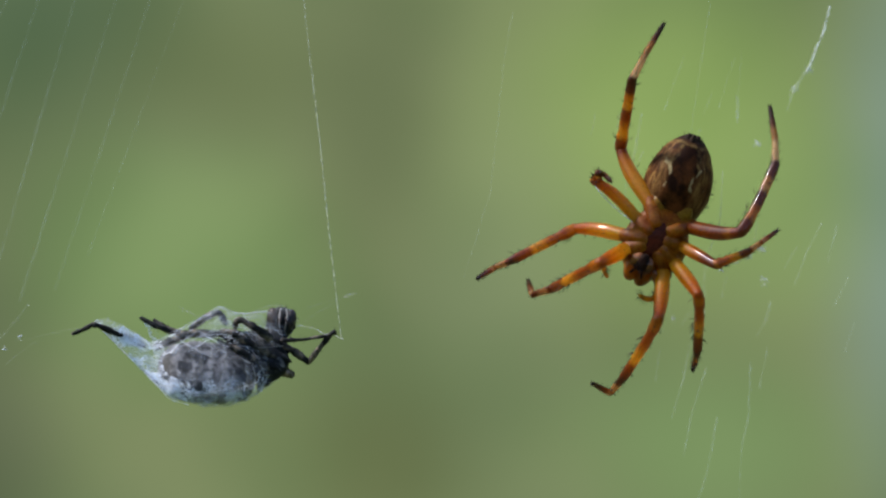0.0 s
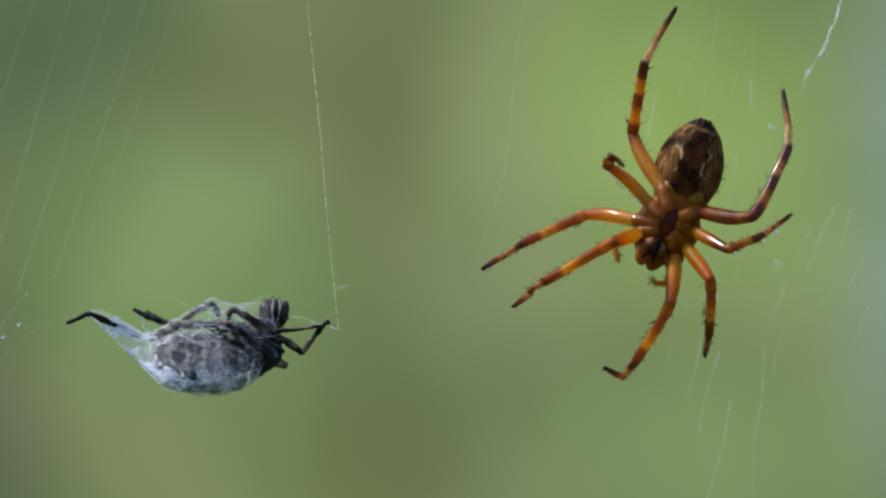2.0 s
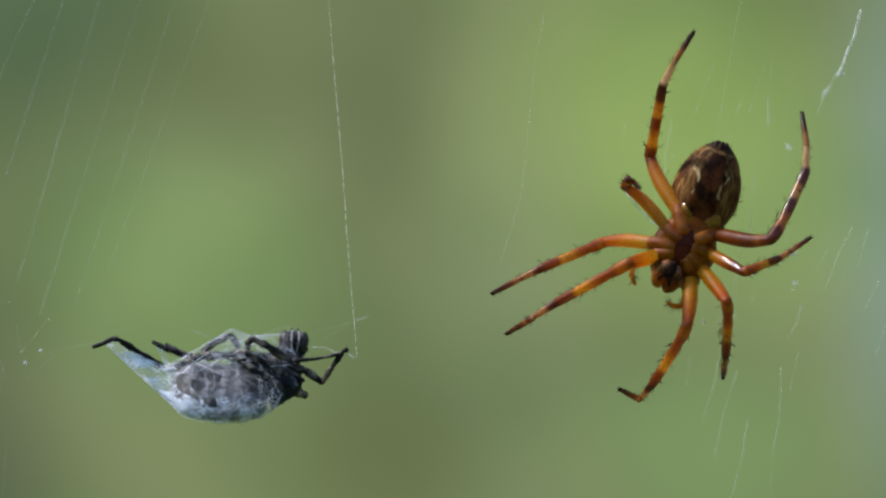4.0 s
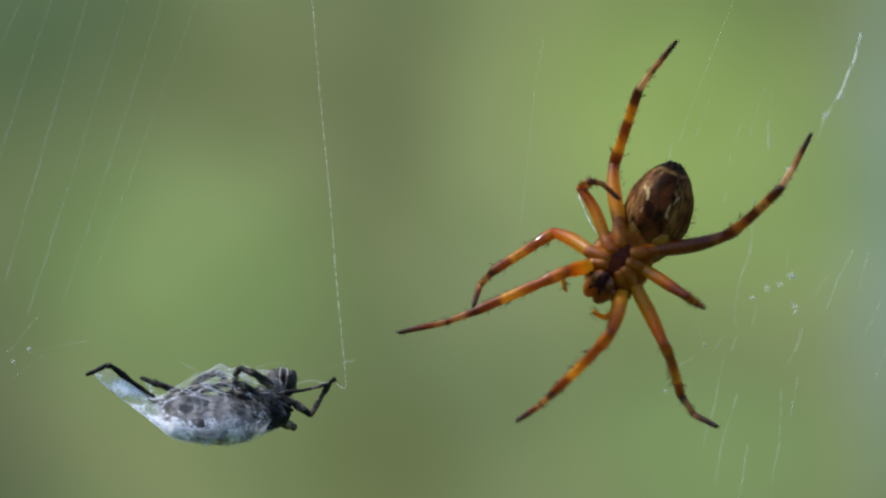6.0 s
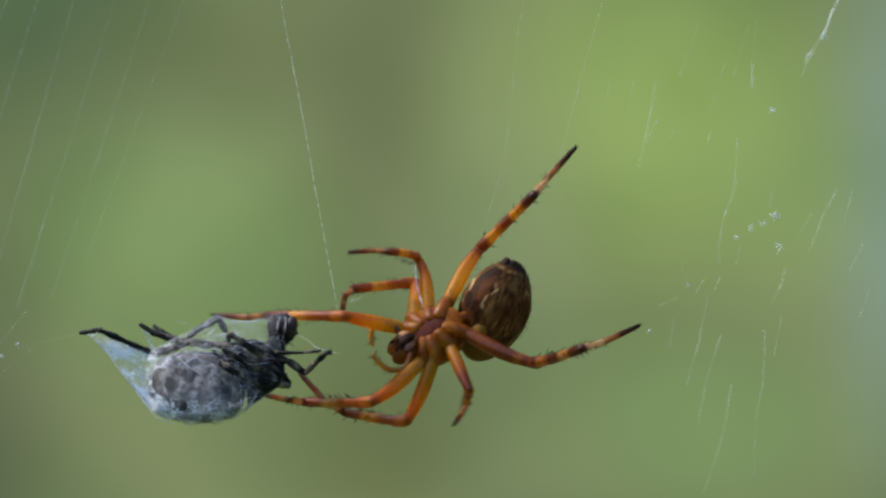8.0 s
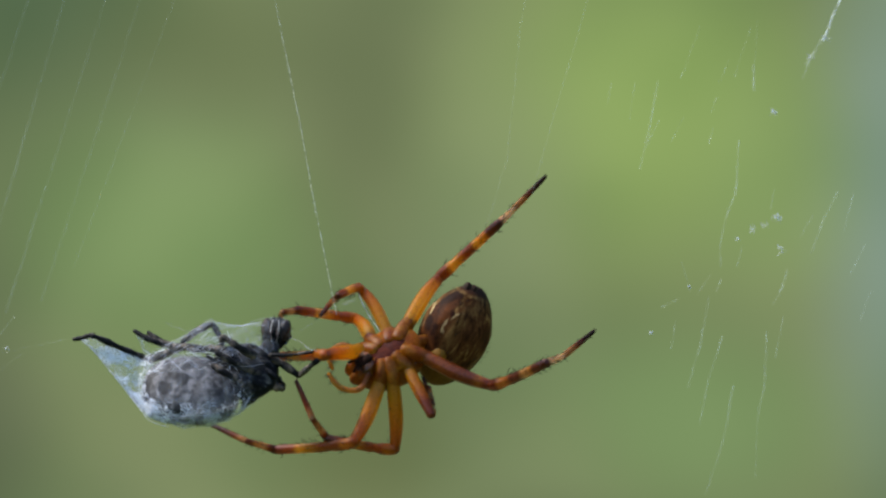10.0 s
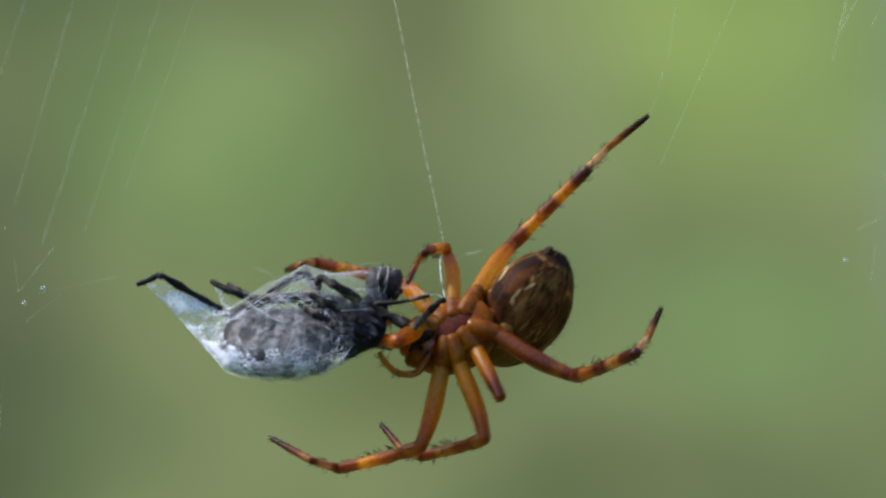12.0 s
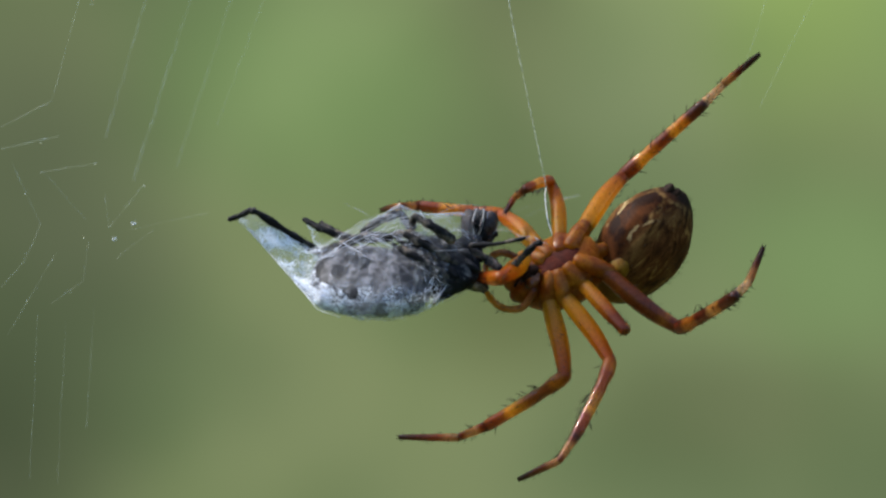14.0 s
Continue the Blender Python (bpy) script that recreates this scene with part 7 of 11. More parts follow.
    walk(legs["leg_ii_a"][1], [
        (0, mm(-3.766, 2.614, -1.426, -162.9, -32.6, -180.0)), (0.5, mm(-3.804, 2.554, -1.453, -163.3, -34.2, 179.4)),
        (1, mm(-3.796, 2.551, -1.479, -163.2, -34.2, 179.4)), (1.5, mm(-3.809, 2.545, -1.456, -163.2, -34.2, 179.4)),
        (3, mm(-3.676, 2.606, -1.654, -166.1, -36.1, 178.8)), (5.5, mm(-3.437, 2.910, -1.557, -153.1, -34.1, 179.7)),
        (5.65, mm(-3.707, 2.610, -1.579, -153.6, -32.1, -179.1)), (5.8, mm(-3.943, 2.280, -1.585, -154.0, -30.2, -178.0)),
        (5.9, mm(-3.859, 2.591, -1.194, -163.7, -25.3, -175.9)), (6, mm(-3.719, 2.858, -0.787, -173.0, -20.2, -174.7)),
        (6.1, mm(-3.609, 2.918, -1.065, -167.7, -18.8, -174.5)), (6.2, mm(-3.480, 2.960, -1.339, -162.5, -17.4, -174.1)),
        (6.3, mm(-3.927, 2.302, -1.588, -155.9, -12.3, -172.1)), (6.4, mm(-3.914, 2.488, -1.273, -160.9, -19.6, -175.1)),
        (6.5, mm(-3.869, 2.651, -0.948, -165.9, -27.1, -177.5)), (6.65, mm(-3.964, 1.775, -2.088, -162.8, -14.3, -173.7)),
        (6.8, mm(-3.574, 0.683, -2.942, -159.0, -1.7, -169.3)), (6.9, mm(-3.685, 1.362, -2.689, -152.9, -4.5, -170.6)),
        (7, mm(-3.682, 2.004, -2.335, -146.8, -7.2, -172.1)), (7.1, mm(-3.479, 2.251, -2.385, -144.1, -8.5, -173.0)),
        (7.2, mm(-3.255, 2.483, -2.417, -141.4, -9.8, -174.0)), (7.35, mm(-3.284, 2.533, -2.335, -141.1, -10.1, -174.3)),
        (7.5, mm(-3.310, 2.582, -2.251, -140.9, -10.5, -174.6)), (7.6, mm(-3.640, 2.706, -1.547, -137.8, -8.4, -172.8)),
        (7.7, mm(-3.841, 2.717, -0.786, -134.6, -6.5, -171.0)), (7.8, mm(-4.052, 2.418, -0.068, -137.3, -7.9, -172.3)),
        (7.9, mm(-4.074, 2.291, 0.238, -139.4, -8.1, -172.5)), (8, mm(-4.069, 2.147, 0.537, -141.5, -8.3, -172.6)),
        (8.1, mm(-3.957, 2.373, 0.463, -137.0, -7.7, -172.1)), (8.2, mm(-3.829, 2.587, 0.384, -132.6, -7.2, -171.6)),
        (8.35, mm(-3.869, 2.564, 0.313, -129.3, -6.5, -170.9)), (8.5, mm(-3.907, 2.539, 0.242, -126.0, -5.9, -170.1)),
        (8.75, mm(-3.868, 2.652, 0.027, -121.7, -5.2, -168.9)), (9, mm(-3.815, 2.756, -0.190, -117.5, -4.5, -167.7)),
        (9.2, mm(-3.869, 2.699, -0.286, -120.0, -5.6, -169.7)), (10.25, mm(-4.102, 2.348, -0.807, -134.1, -13.6, 179.5)),
        (11.3, mm(-4.225, 1.929, -1.315, -147.2, -23.9, 170.7)), (11.5, mm(-4.235, 1.845, -1.405, -149.3, -25.8, 169.4)),
        (11.7, mm(-4.289, 1.817, -1.260, -155.2, -33.1, 165.0)), (12, mm(-4.245, 1.980, -1.141, -158.4, -39.3, 161.7)),
        (12.5, mm(-4.271, 1.876, -1.232, -170.7, -42.0, 160.7)), (13, mm(-4.294, 1.843, -1.194, -168.1, -38.6, 161.5)),
        (13.5, mm(-4.398, 1.621, -1.104, -170.9, -36.6, 162.0)), (14, mm(-4.285, 1.824, -1.263, -169.0, -37.1, 161.9)),
    ])
    walk(legs["leg_ii_a"][2], [
        (0, mm(-5.565, 1.584, -4.241, 146.5, -38.1, -180.0)), (0.5, mm(-5.695, 1.570, -4.224, 164.4, -27.1, 174.0)),
        (1, mm(-5.686, 1.561, -4.249, 164.4, -27.2, 174.0)), (1.5, mm(-5.699, 1.555, -4.226, 164.4, -27.2, 174.1)),
        (3, mm(-5.693, 1.808, -4.397, 176.0, -33.0, 175.2)), (5.5, mm(-5.193, 1.340, -4.140, 179.4, -36.4, 175.4)),
        (5.65, mm(-5.349, 1.029, -4.230, 155.8, -31.7, 174.1)), (5.8, mm(-5.468, 0.692, -4.301, 133.2, -27.8, 171.0)),
        (5.9, mm(-5.220, 1.512, -4.229, 138.8, -25.6, 168.5)), (6, mm(-4.871, 2.321, -4.044, 144.1, -23.2, 166.4)),
        (6.1, mm(-4.633, 2.071, -4.300, 139.4, -25.6, 168.5)), (6.2, mm(-4.365, 1.810, -4.520, 134.5, -27.8, 170.9)),
        (6.3, mm(-4.405, 0.793, -4.706, 128.0, -27.8, 170.8)), (6.4, mm(-4.919, 1.256, -4.387, 157.7, -25.4, 168.8)),
        (6.5, mm(-5.373, 1.732, -3.968, -173.3, -22.4, 168.3)), (6.65, mm(-4.669, 0.658, -5.325, -175.4, -8.4, 169.7)),
        (6.8, mm(-3.438, -0.567, -6.205, -177.0, 5.6, 170.7)), (6.9, mm(-3.666, -0.247, -5.793, -159.2, 9.8, 171.6)),
        (7, mm(-3.781, 0.057, -5.237, -141.1, 13.6, 173.8)), (7.1, mm(-3.646, 0.165, -5.185, -132.9, 15.5, 175.6)),
        (7.2, mm(-3.491, 0.263, -5.108, -124.6, 17.0, 177.6)), (7.35, mm(-3.543, 0.303, -5.015, -126.7, 14.4, 173.8)),
        (7.5, mm(-3.592, 0.341, -4.920, -128.6, 11.6, 170.1)), (7.6, mm(-3.723, 0.327, -4.107, -126.4, 17.1, 177.5)),
        (7.7, mm(-3.726, 0.213, -3.224, -123.4, 22.3, -174.6)), (7.8, mm(-4.085, 0.022, -2.614, -127.3, 23.5, -172.9)),
        (7.9, mm(-4.145, -0.014, -2.391, -123.5, 28.0, -165.9)), (8, mm(-4.179, -0.062, -2.170, -119.0, 32.0, -158.2)),
        (8.1, mm(-3.970, -0.035, -2.072, -115.4, 32.0, -158.1)), (8.2, mm(-3.746, -0.003, -1.963, -111.8, 32.1, -158.0)),
        (8.35, mm(-3.688, -0.149, -1.885, -111.9, 30.6, -162.2)), (8.5, mm(-3.629, -0.286, -1.800, -111.8, 29.2, -166.3)),
        (8.75, mm(-3.460, -0.298, -1.804, -108.7, 30.2, -163.2)), (9, mm(-3.281, -0.302, -1.800, -105.5, 31.0, -160.0)),
        (9.2, mm(-3.498, -0.310, -2.027, -108.4, 30.4, -162.5)), (10.25, mm(-4.696, -0.156, -3.173, -123.1, 25.0, -175.0)),
        (11.3, mm(-5.707, 0.251, -4.001, -135.8, 17.2, 174.9)), (11.5, mm(-5.852, 0.333, -4.112, -137.8, 15.6, 173.3)),
        (11.7, mm(-6.344, 0.852, -3.919, -124.2, 25.6, -174.5)), (12, mm(-6.604, 1.406, -3.657, -116.2, 27.9, -170.1)),
        (12.5, mm(-6.635, 2.108, -3.797, -119.3, 25.3, -175.7)), (13, mm(-6.548, 1.833, -3.867, -115.6, 28.0, -169.7)),
        (13.5, mm(-6.524, 1.732, -3.877, -118.8, 25.0, -176.3)), (14, mm(-6.458, 1.832, -4.001, -119.3, 25.1, -176.2)),
    ])
    walk(legs["leg_ii_a"][3], [
        (0, mm(-6.207, 2.273, -5.059, -114.0, -21.2, 180.0)), (0.5, mm(-6.205, 1.961, -5.293, -115.8, -21.0, -179.5)),
        (1, mm(-6.196, 1.951, -5.318, -115.7, -21.0, -179.4)), (1.5, mm(-6.210, 1.944, -5.295, -115.7, -21.0, -179.4)),
        (3, mm(-6.361, 1.950, -5.439, -123.9, -23.5, 175.8)), (5.5, mm(-5.929, 1.413, -5.144, -127.3, -23.8, 175.4)),
        (5.65, mm(-5.892, 1.598, -5.198, -126.5, -19.2, -178.0)), (5.8, mm(-5.718, 1.652, -5.055, -125.2, -14.7, -171.5)),
        (5.9, mm(-5.454, 2.398, -5.074, -121.7, -10.3, -164.7)), (6, mm(-5.086, 3.125, -4.973, -117.7, -6.4, -157.8)),
        (6.1, mm(-4.872, 2.948, -5.153, -114.8, -5.7, -156.5)), (6.2, mm(-4.627, 2.753, -5.292, -111.9, -5.2, -155.1)),
        (6.3, mm(-4.600, 1.820, -5.384, -113.1, -0.9, -144.9)), (6.4, mm(-5.311, 1.816, -5.429, -125.6, -7.9, -157.2)),
        (6.5, mm(-5.865, 1.686, -5.112, -136.6, -17.2, -168.1)), (6.65, mm(-4.866, 0.591, -6.554, -175.7, -12.2, -165.9)),
        (6.8, mm(-3.329, -0.650, -7.444, 146.0, -6.9, -167.3)), (6.9, mm(-3.533, -0.714, -6.942, 138.4, -18.4, -158.2)),
        (7, mm(-3.638, -0.746, -6.180, 128.2, -28.4, -146.6)), (7.1, mm(-3.492, -0.763, -6.004, 122.4, -31.5, -141.6)),
        (7.2, mm(-3.327, -0.771, -5.785, 116.0, -34.1, -136.1)), (7.35, mm(-3.467, -0.711, -5.737, 122.4, -35.2, -133.7)),
        (7.5, mm(-3.606, -0.646, -5.682, 128.8, -36.5, -131.4)), (7.6, mm(-3.549, -0.685, -4.815, 120.5, -30.3, -142.3)),
        (7.7, mm(-3.368, -0.798, -3.859, 111.4, -25.5, -153.4)), (7.8, mm(-3.664, -0.926, -3.306, 109.1, -23.1, -160.3)),
        (7.9, mm(-3.578, -0.943, -2.998, 108.5, -21.4, -165.7)), (8, mm(-3.476, -0.956, -2.682, 107.8, -19.8, -171.1)),
        (8.1, mm(-3.287, -0.975, -2.525, 104.3, -21.0, -166.7)), (8.2, mm(-3.084, -0.985, -2.355, 100.7, -21.9, -162.2)),
        (8.35, mm(-3.109, -1.179, -2.284, 99.3, -21.4, -165.0)), (8.5, mm(-3.136, -1.358, -2.204, 98.0, -21.0, -167.7)),
        (8.75, mm(-2.927, -1.370, -2.150, 97.6, -21.6, -163.2)), (9, mm(-2.708, -1.372, -2.085, 97.1, -22.2, -158.6)),
        (9.2, mm(-2.952, -1.378, -2.366, 97.8, -22.3, -157.8)), (10.25, mm(-4.317, -1.171, -3.791, 101.4, -22.9, -153.9)),
        (11.3, mm(-5.522, -0.639, -4.854, 104.9, -23.7, -150.0)), (11.5, mm(-5.703, -0.527, -5.002, 105.6, -23.9, -149.2)),
        (11.7, mm(-5.943, -0.145, -4.552, 111.0, -23.4, -150.8)), (12, mm(-6.159, 0.348, -4.143, 111.4, -22.9, -152.2)),
        (12.5, mm(-6.294, 1.043, -4.349, 114.3, -24.2, -148.9)), (13, mm(-6.098, 0.772, -4.343, 114.6, -22.9, -151.9)),
        (13.5, mm(-6.200, 0.658, -4.421, 114.1, -23.4, -150.7)), (14, mm(-6.128, 0.764, -4.553, 114.6, -23.5, -150.5)),
    ])
    walk(legs["leg_i_a"][0], [
        (0, mm(-1.003, 0.542, -1.030, -113.7, -26.2, 180.0)), (0.5, mm(-1.003, 0.542, -1.030, -113.5, -26.1, -179.8)),
        (1, mm(-1.003, 0.542, -1.030, -113.6, -25.8, -179.1)), (1.5, mm(-1.003, 0.542, -1.030, -110.5, -27.4, 176.7)),
        (3, mm(-1.003, 0.542, -1.030, -110.1, -27.4, 176.5)), (5.5, mm(-1.003, 0.542, -1.030, -108.4, -28.3, 173.5)),
        (5.65, mm(-1.003, 0.542, -1.030, -110.3, -28.1, 174.3)), (5.8, mm(-1.003, 0.542, -1.030, -112.1, -27.8, 175.1)),
        (5.9, mm(-1.003, 0.542, -1.030, -110.6, -26.5, 178.9)), (6, mm(-1.003, 0.542, -1.030, -109.0, -25.3, -177.3)),
        (6.1, mm(-1.003, 0.542, -1.030, -110.9, -23.9, -173.3)), (6.2, mm(-1.003, 0.542, -1.030, -112.7, -22.5, -169.3)),
        (6.3, mm(-1.003, 0.542, -1.030, -115.7, -22.3, -168.9)), (6.4, mm(-1.003, 0.542, -1.030, -114.3, -20.9, -165.6)),
        (6.5, mm(-1.003, 0.542, -1.030, -112.9, -19.5, -162.3)), (6.65, mm(-1.003, 0.542, -1.030, -121.1, -14.1, -151.2)),
        (6.8, mm(-1.003, 0.542, -1.030, -127.9, -7.4, -141.3)), (6.9, mm(-1.003, 0.542, -1.030, -132.2, -1.5, -134.3)),
        (7, mm(-1.003, 0.542, -1.030, -135.8, 4.9, -127.7)), (7.1, mm(-1.003, 0.542, -1.030, -141.3, 4.1, -128.4)),
        (7.2, mm(-1.003, 0.542, -1.030, -146.7, 3.2, -129.1)), (7.35, mm(-1.003, 0.542, -1.030, -151.2, 4.3, -128.4)),
        (7.5, mm(-1.003, 0.542, -1.030, -155.6, 5.5, -127.8)), (7.6, mm(-1.003, 0.542, -1.030, 178.1, -1.4, -129.2)),
        (7.7, mm(-1.003, 0.542, -1.030, 151.8, -8.2, -127.3)), (7.8, mm(-1.003, 0.542, -1.030, 126.9, -10.0, -125.7)),
        (7.9, mm(-1.003, 0.542, -1.030, 151.3, -28.7, -108.7)), (8, mm(-1.003, 0.542, -1.030, 175.3, -52.3, -99.5)),
        (8.1, mm(-1.003, 0.542, -1.030, -166.0, -57.5, -100.2)), (8.2, mm(-1.003, 0.542, -1.030, -144.2, -62.2, -104.6)),
        (8.35, mm(-1.003, 0.542, -1.030, -149.1, -62.6, -105.2)), (8.5, mm(-1.003, 0.542, -1.030, -154.2, -63.1, -105.8)),
        (8.75, mm(-1.003, 0.542, -1.030, -155.8, -61.7, -104.4)), (9, mm(-1.003, 0.542, -1.030, -157.3, -60.3, -103.1)),
        (9.2, mm(-1.003, 0.542, -1.030, -156.5, -59.8, -102.7)), (10.25, mm(-1.003, 0.542, -1.030, -152.4, -57.2, -100.3)),
        (11.3, mm(-1.003, 0.542, -1.030, -148.3, -54.6, -97.7)), (11.5, mm(-1.003, 0.542, -1.030, -147.6, -54.2, -97.2)),
        (11.7, mm(-1.003, 0.542, -1.030, -141.4, -57.4, -101.3)), (12, mm(-1.003, 0.542, -1.030, -130.2, -61.4, -109.0)),
        (12.5, mm(-1.003, 0.542, -1.030, -130.8, -61.1, -108.2)), (13, mm(-1.003, 0.542, -1.030, -131.1, -61.0, -107.9)),
        (13.5, mm(-1.003, 0.542, -1.030, -131.9, -60.6, -107.0)), (14, mm(-1.003, 0.542, -1.030, -133.4, -59.9, -105.5)),
    ])
    walk(legs["leg_i_a"][1], [
        (0, mm(-1.619, -2.634, -2.284, 127.3, -35.5, 180.0)), (0.5, mm(-1.602, -2.642, -2.271, 127.3, -35.4, 179.9)),
        (1, mm(-1.559, -2.646, -2.279, 127.7, -35.3, 179.7)), (1.5, mm(-1.749, -2.669, -2.110, 139.1, -33.7, 177.6)),
        (3, mm(-1.750, -2.677, -2.086, 150.6, -33.9, 177.8)), (5.5, mm(-1.889, -2.671, -1.992, 152.1, -34.0, 177.8)),
        (5.65, mm(-1.887, -2.641, -2.089, 164.5, -38.5, -179.9)), (5.8, mm(-1.884, -2.608, -2.185, 177.6, -43.4, -178.9)),
        (5.9, mm(-1.610, -2.694, -2.122, 178.1, -36.6, -179.2)), (6, mm(-1.332, -2.757, -2.051, 178.5, -29.8, -179.5)),
        (6.1, mm(-1.122, -2.735, -2.162, 178.0, -28.2, -179.5)), (6.2, mm(-0.911, -2.697, -2.268, 177.6, -26.5, -179.6)),
        (6.3, mm(-0.961, -2.634, -2.424, 154.4, -31.0, -178.3)), (6.4, mm(-0.709, -2.646, -2.366, 147.8, -32.6, -177.4)),
        (6.5, mm(-0.458, -2.640, -2.301, 141.0, -34.0, -176.2)), (6.65, mm(0.044, -2.273, -2.766, 133.5, -37.6, -172.0)),
        (6.8, mm(0.493, -1.766, -3.144, 125.4, -40.8, -167.0)), (6.9, mm(0.794, -1.295, -3.361, 126.5, -42.5, -163.9)),
        (7, mm(1.041, -0.768, -3.508, 127.5, -44.2, -160.7)), (7.1, mm(0.818, -0.656, -3.729, 139.9, -42.7, -162.8)),
        (7.2, mm(0.579, -0.533, -3.924, 152.0, -40.9, -164.5)), (7.35, mm(0.450, -0.319, -4.060, 150.3, -39.2, -165.7)),
        (7.5, mm(0.312, -0.098, -4.176, 148.5, -37.6, -167.0)), (7.6, mm(-1.145, 0.548, -4.496, 157.1, -42.6, -163.6)),
        (7.7, mm(-2.571, 1.192, -4.055, 166.1, -48.0, -161.0)), (7.8, mm(-3.467, 1.870, -3.079, 174.3, -36.7, -163.7)),
        (7.9, mm(-3.051, -0.307, -3.698, 162.8, -38.8, -163.1)), (8, mm(-1.734, -2.111, -3.143, 151.0, -40.8, -162.0)),
        (8.1, mm(-0.682, -2.400, -2.840, 144.0, -38.9, -163.6)), (8.2, mm(0.337, -2.376, -2.344, 137.2, -37.2, -165.3)),
        (8.35, mm(0.021, -2.476, -2.400, 134.0, -39.8, -162.2)), (8.5, mm(-0.304, -2.548, -2.444, 130.4, -42.2, -158.7)),
        (8.75, mm(-0.315, -2.509, -2.531, 129.3, -42.3, -158.4)), (9, mm(-0.326, -2.468, -2.616, 128.2, -42.5, -158.2)),
        (9.2, mm(-0.254, -2.443, -2.631, 128.2, -42.3, -158.4)), (10.25, mm(0.120, -2.286, -2.697, 128.3, -41.7, -159.5)),
        (11.3, mm(0.479, -2.089, -2.738, 128.4, -41.1, -160.5)), (11.5, mm(0.545, -2.047, -2.744, 128.4, -41.0, -160.7)),
        (11.7, mm(0.672, -2.122, -2.490, 123.1, -42.4, -158.0)), (12, mm(0.866, -2.178, -2.100, 121.2, -43.2, -156.2)),
        (12.5, mm(0.874, -2.162, -2.126, 124.0, -42.9, -157.0)), (13, mm(0.872, -2.160, -2.135, 124.1, -42.9, -157.0)),
        (13.5, mm(0.872, -2.146, -2.168, 124.1, -42.9, -157.0)), (14, mm(0.875, -2.120, -2.224, 124.5, -42.6, -157.6)),
    ])
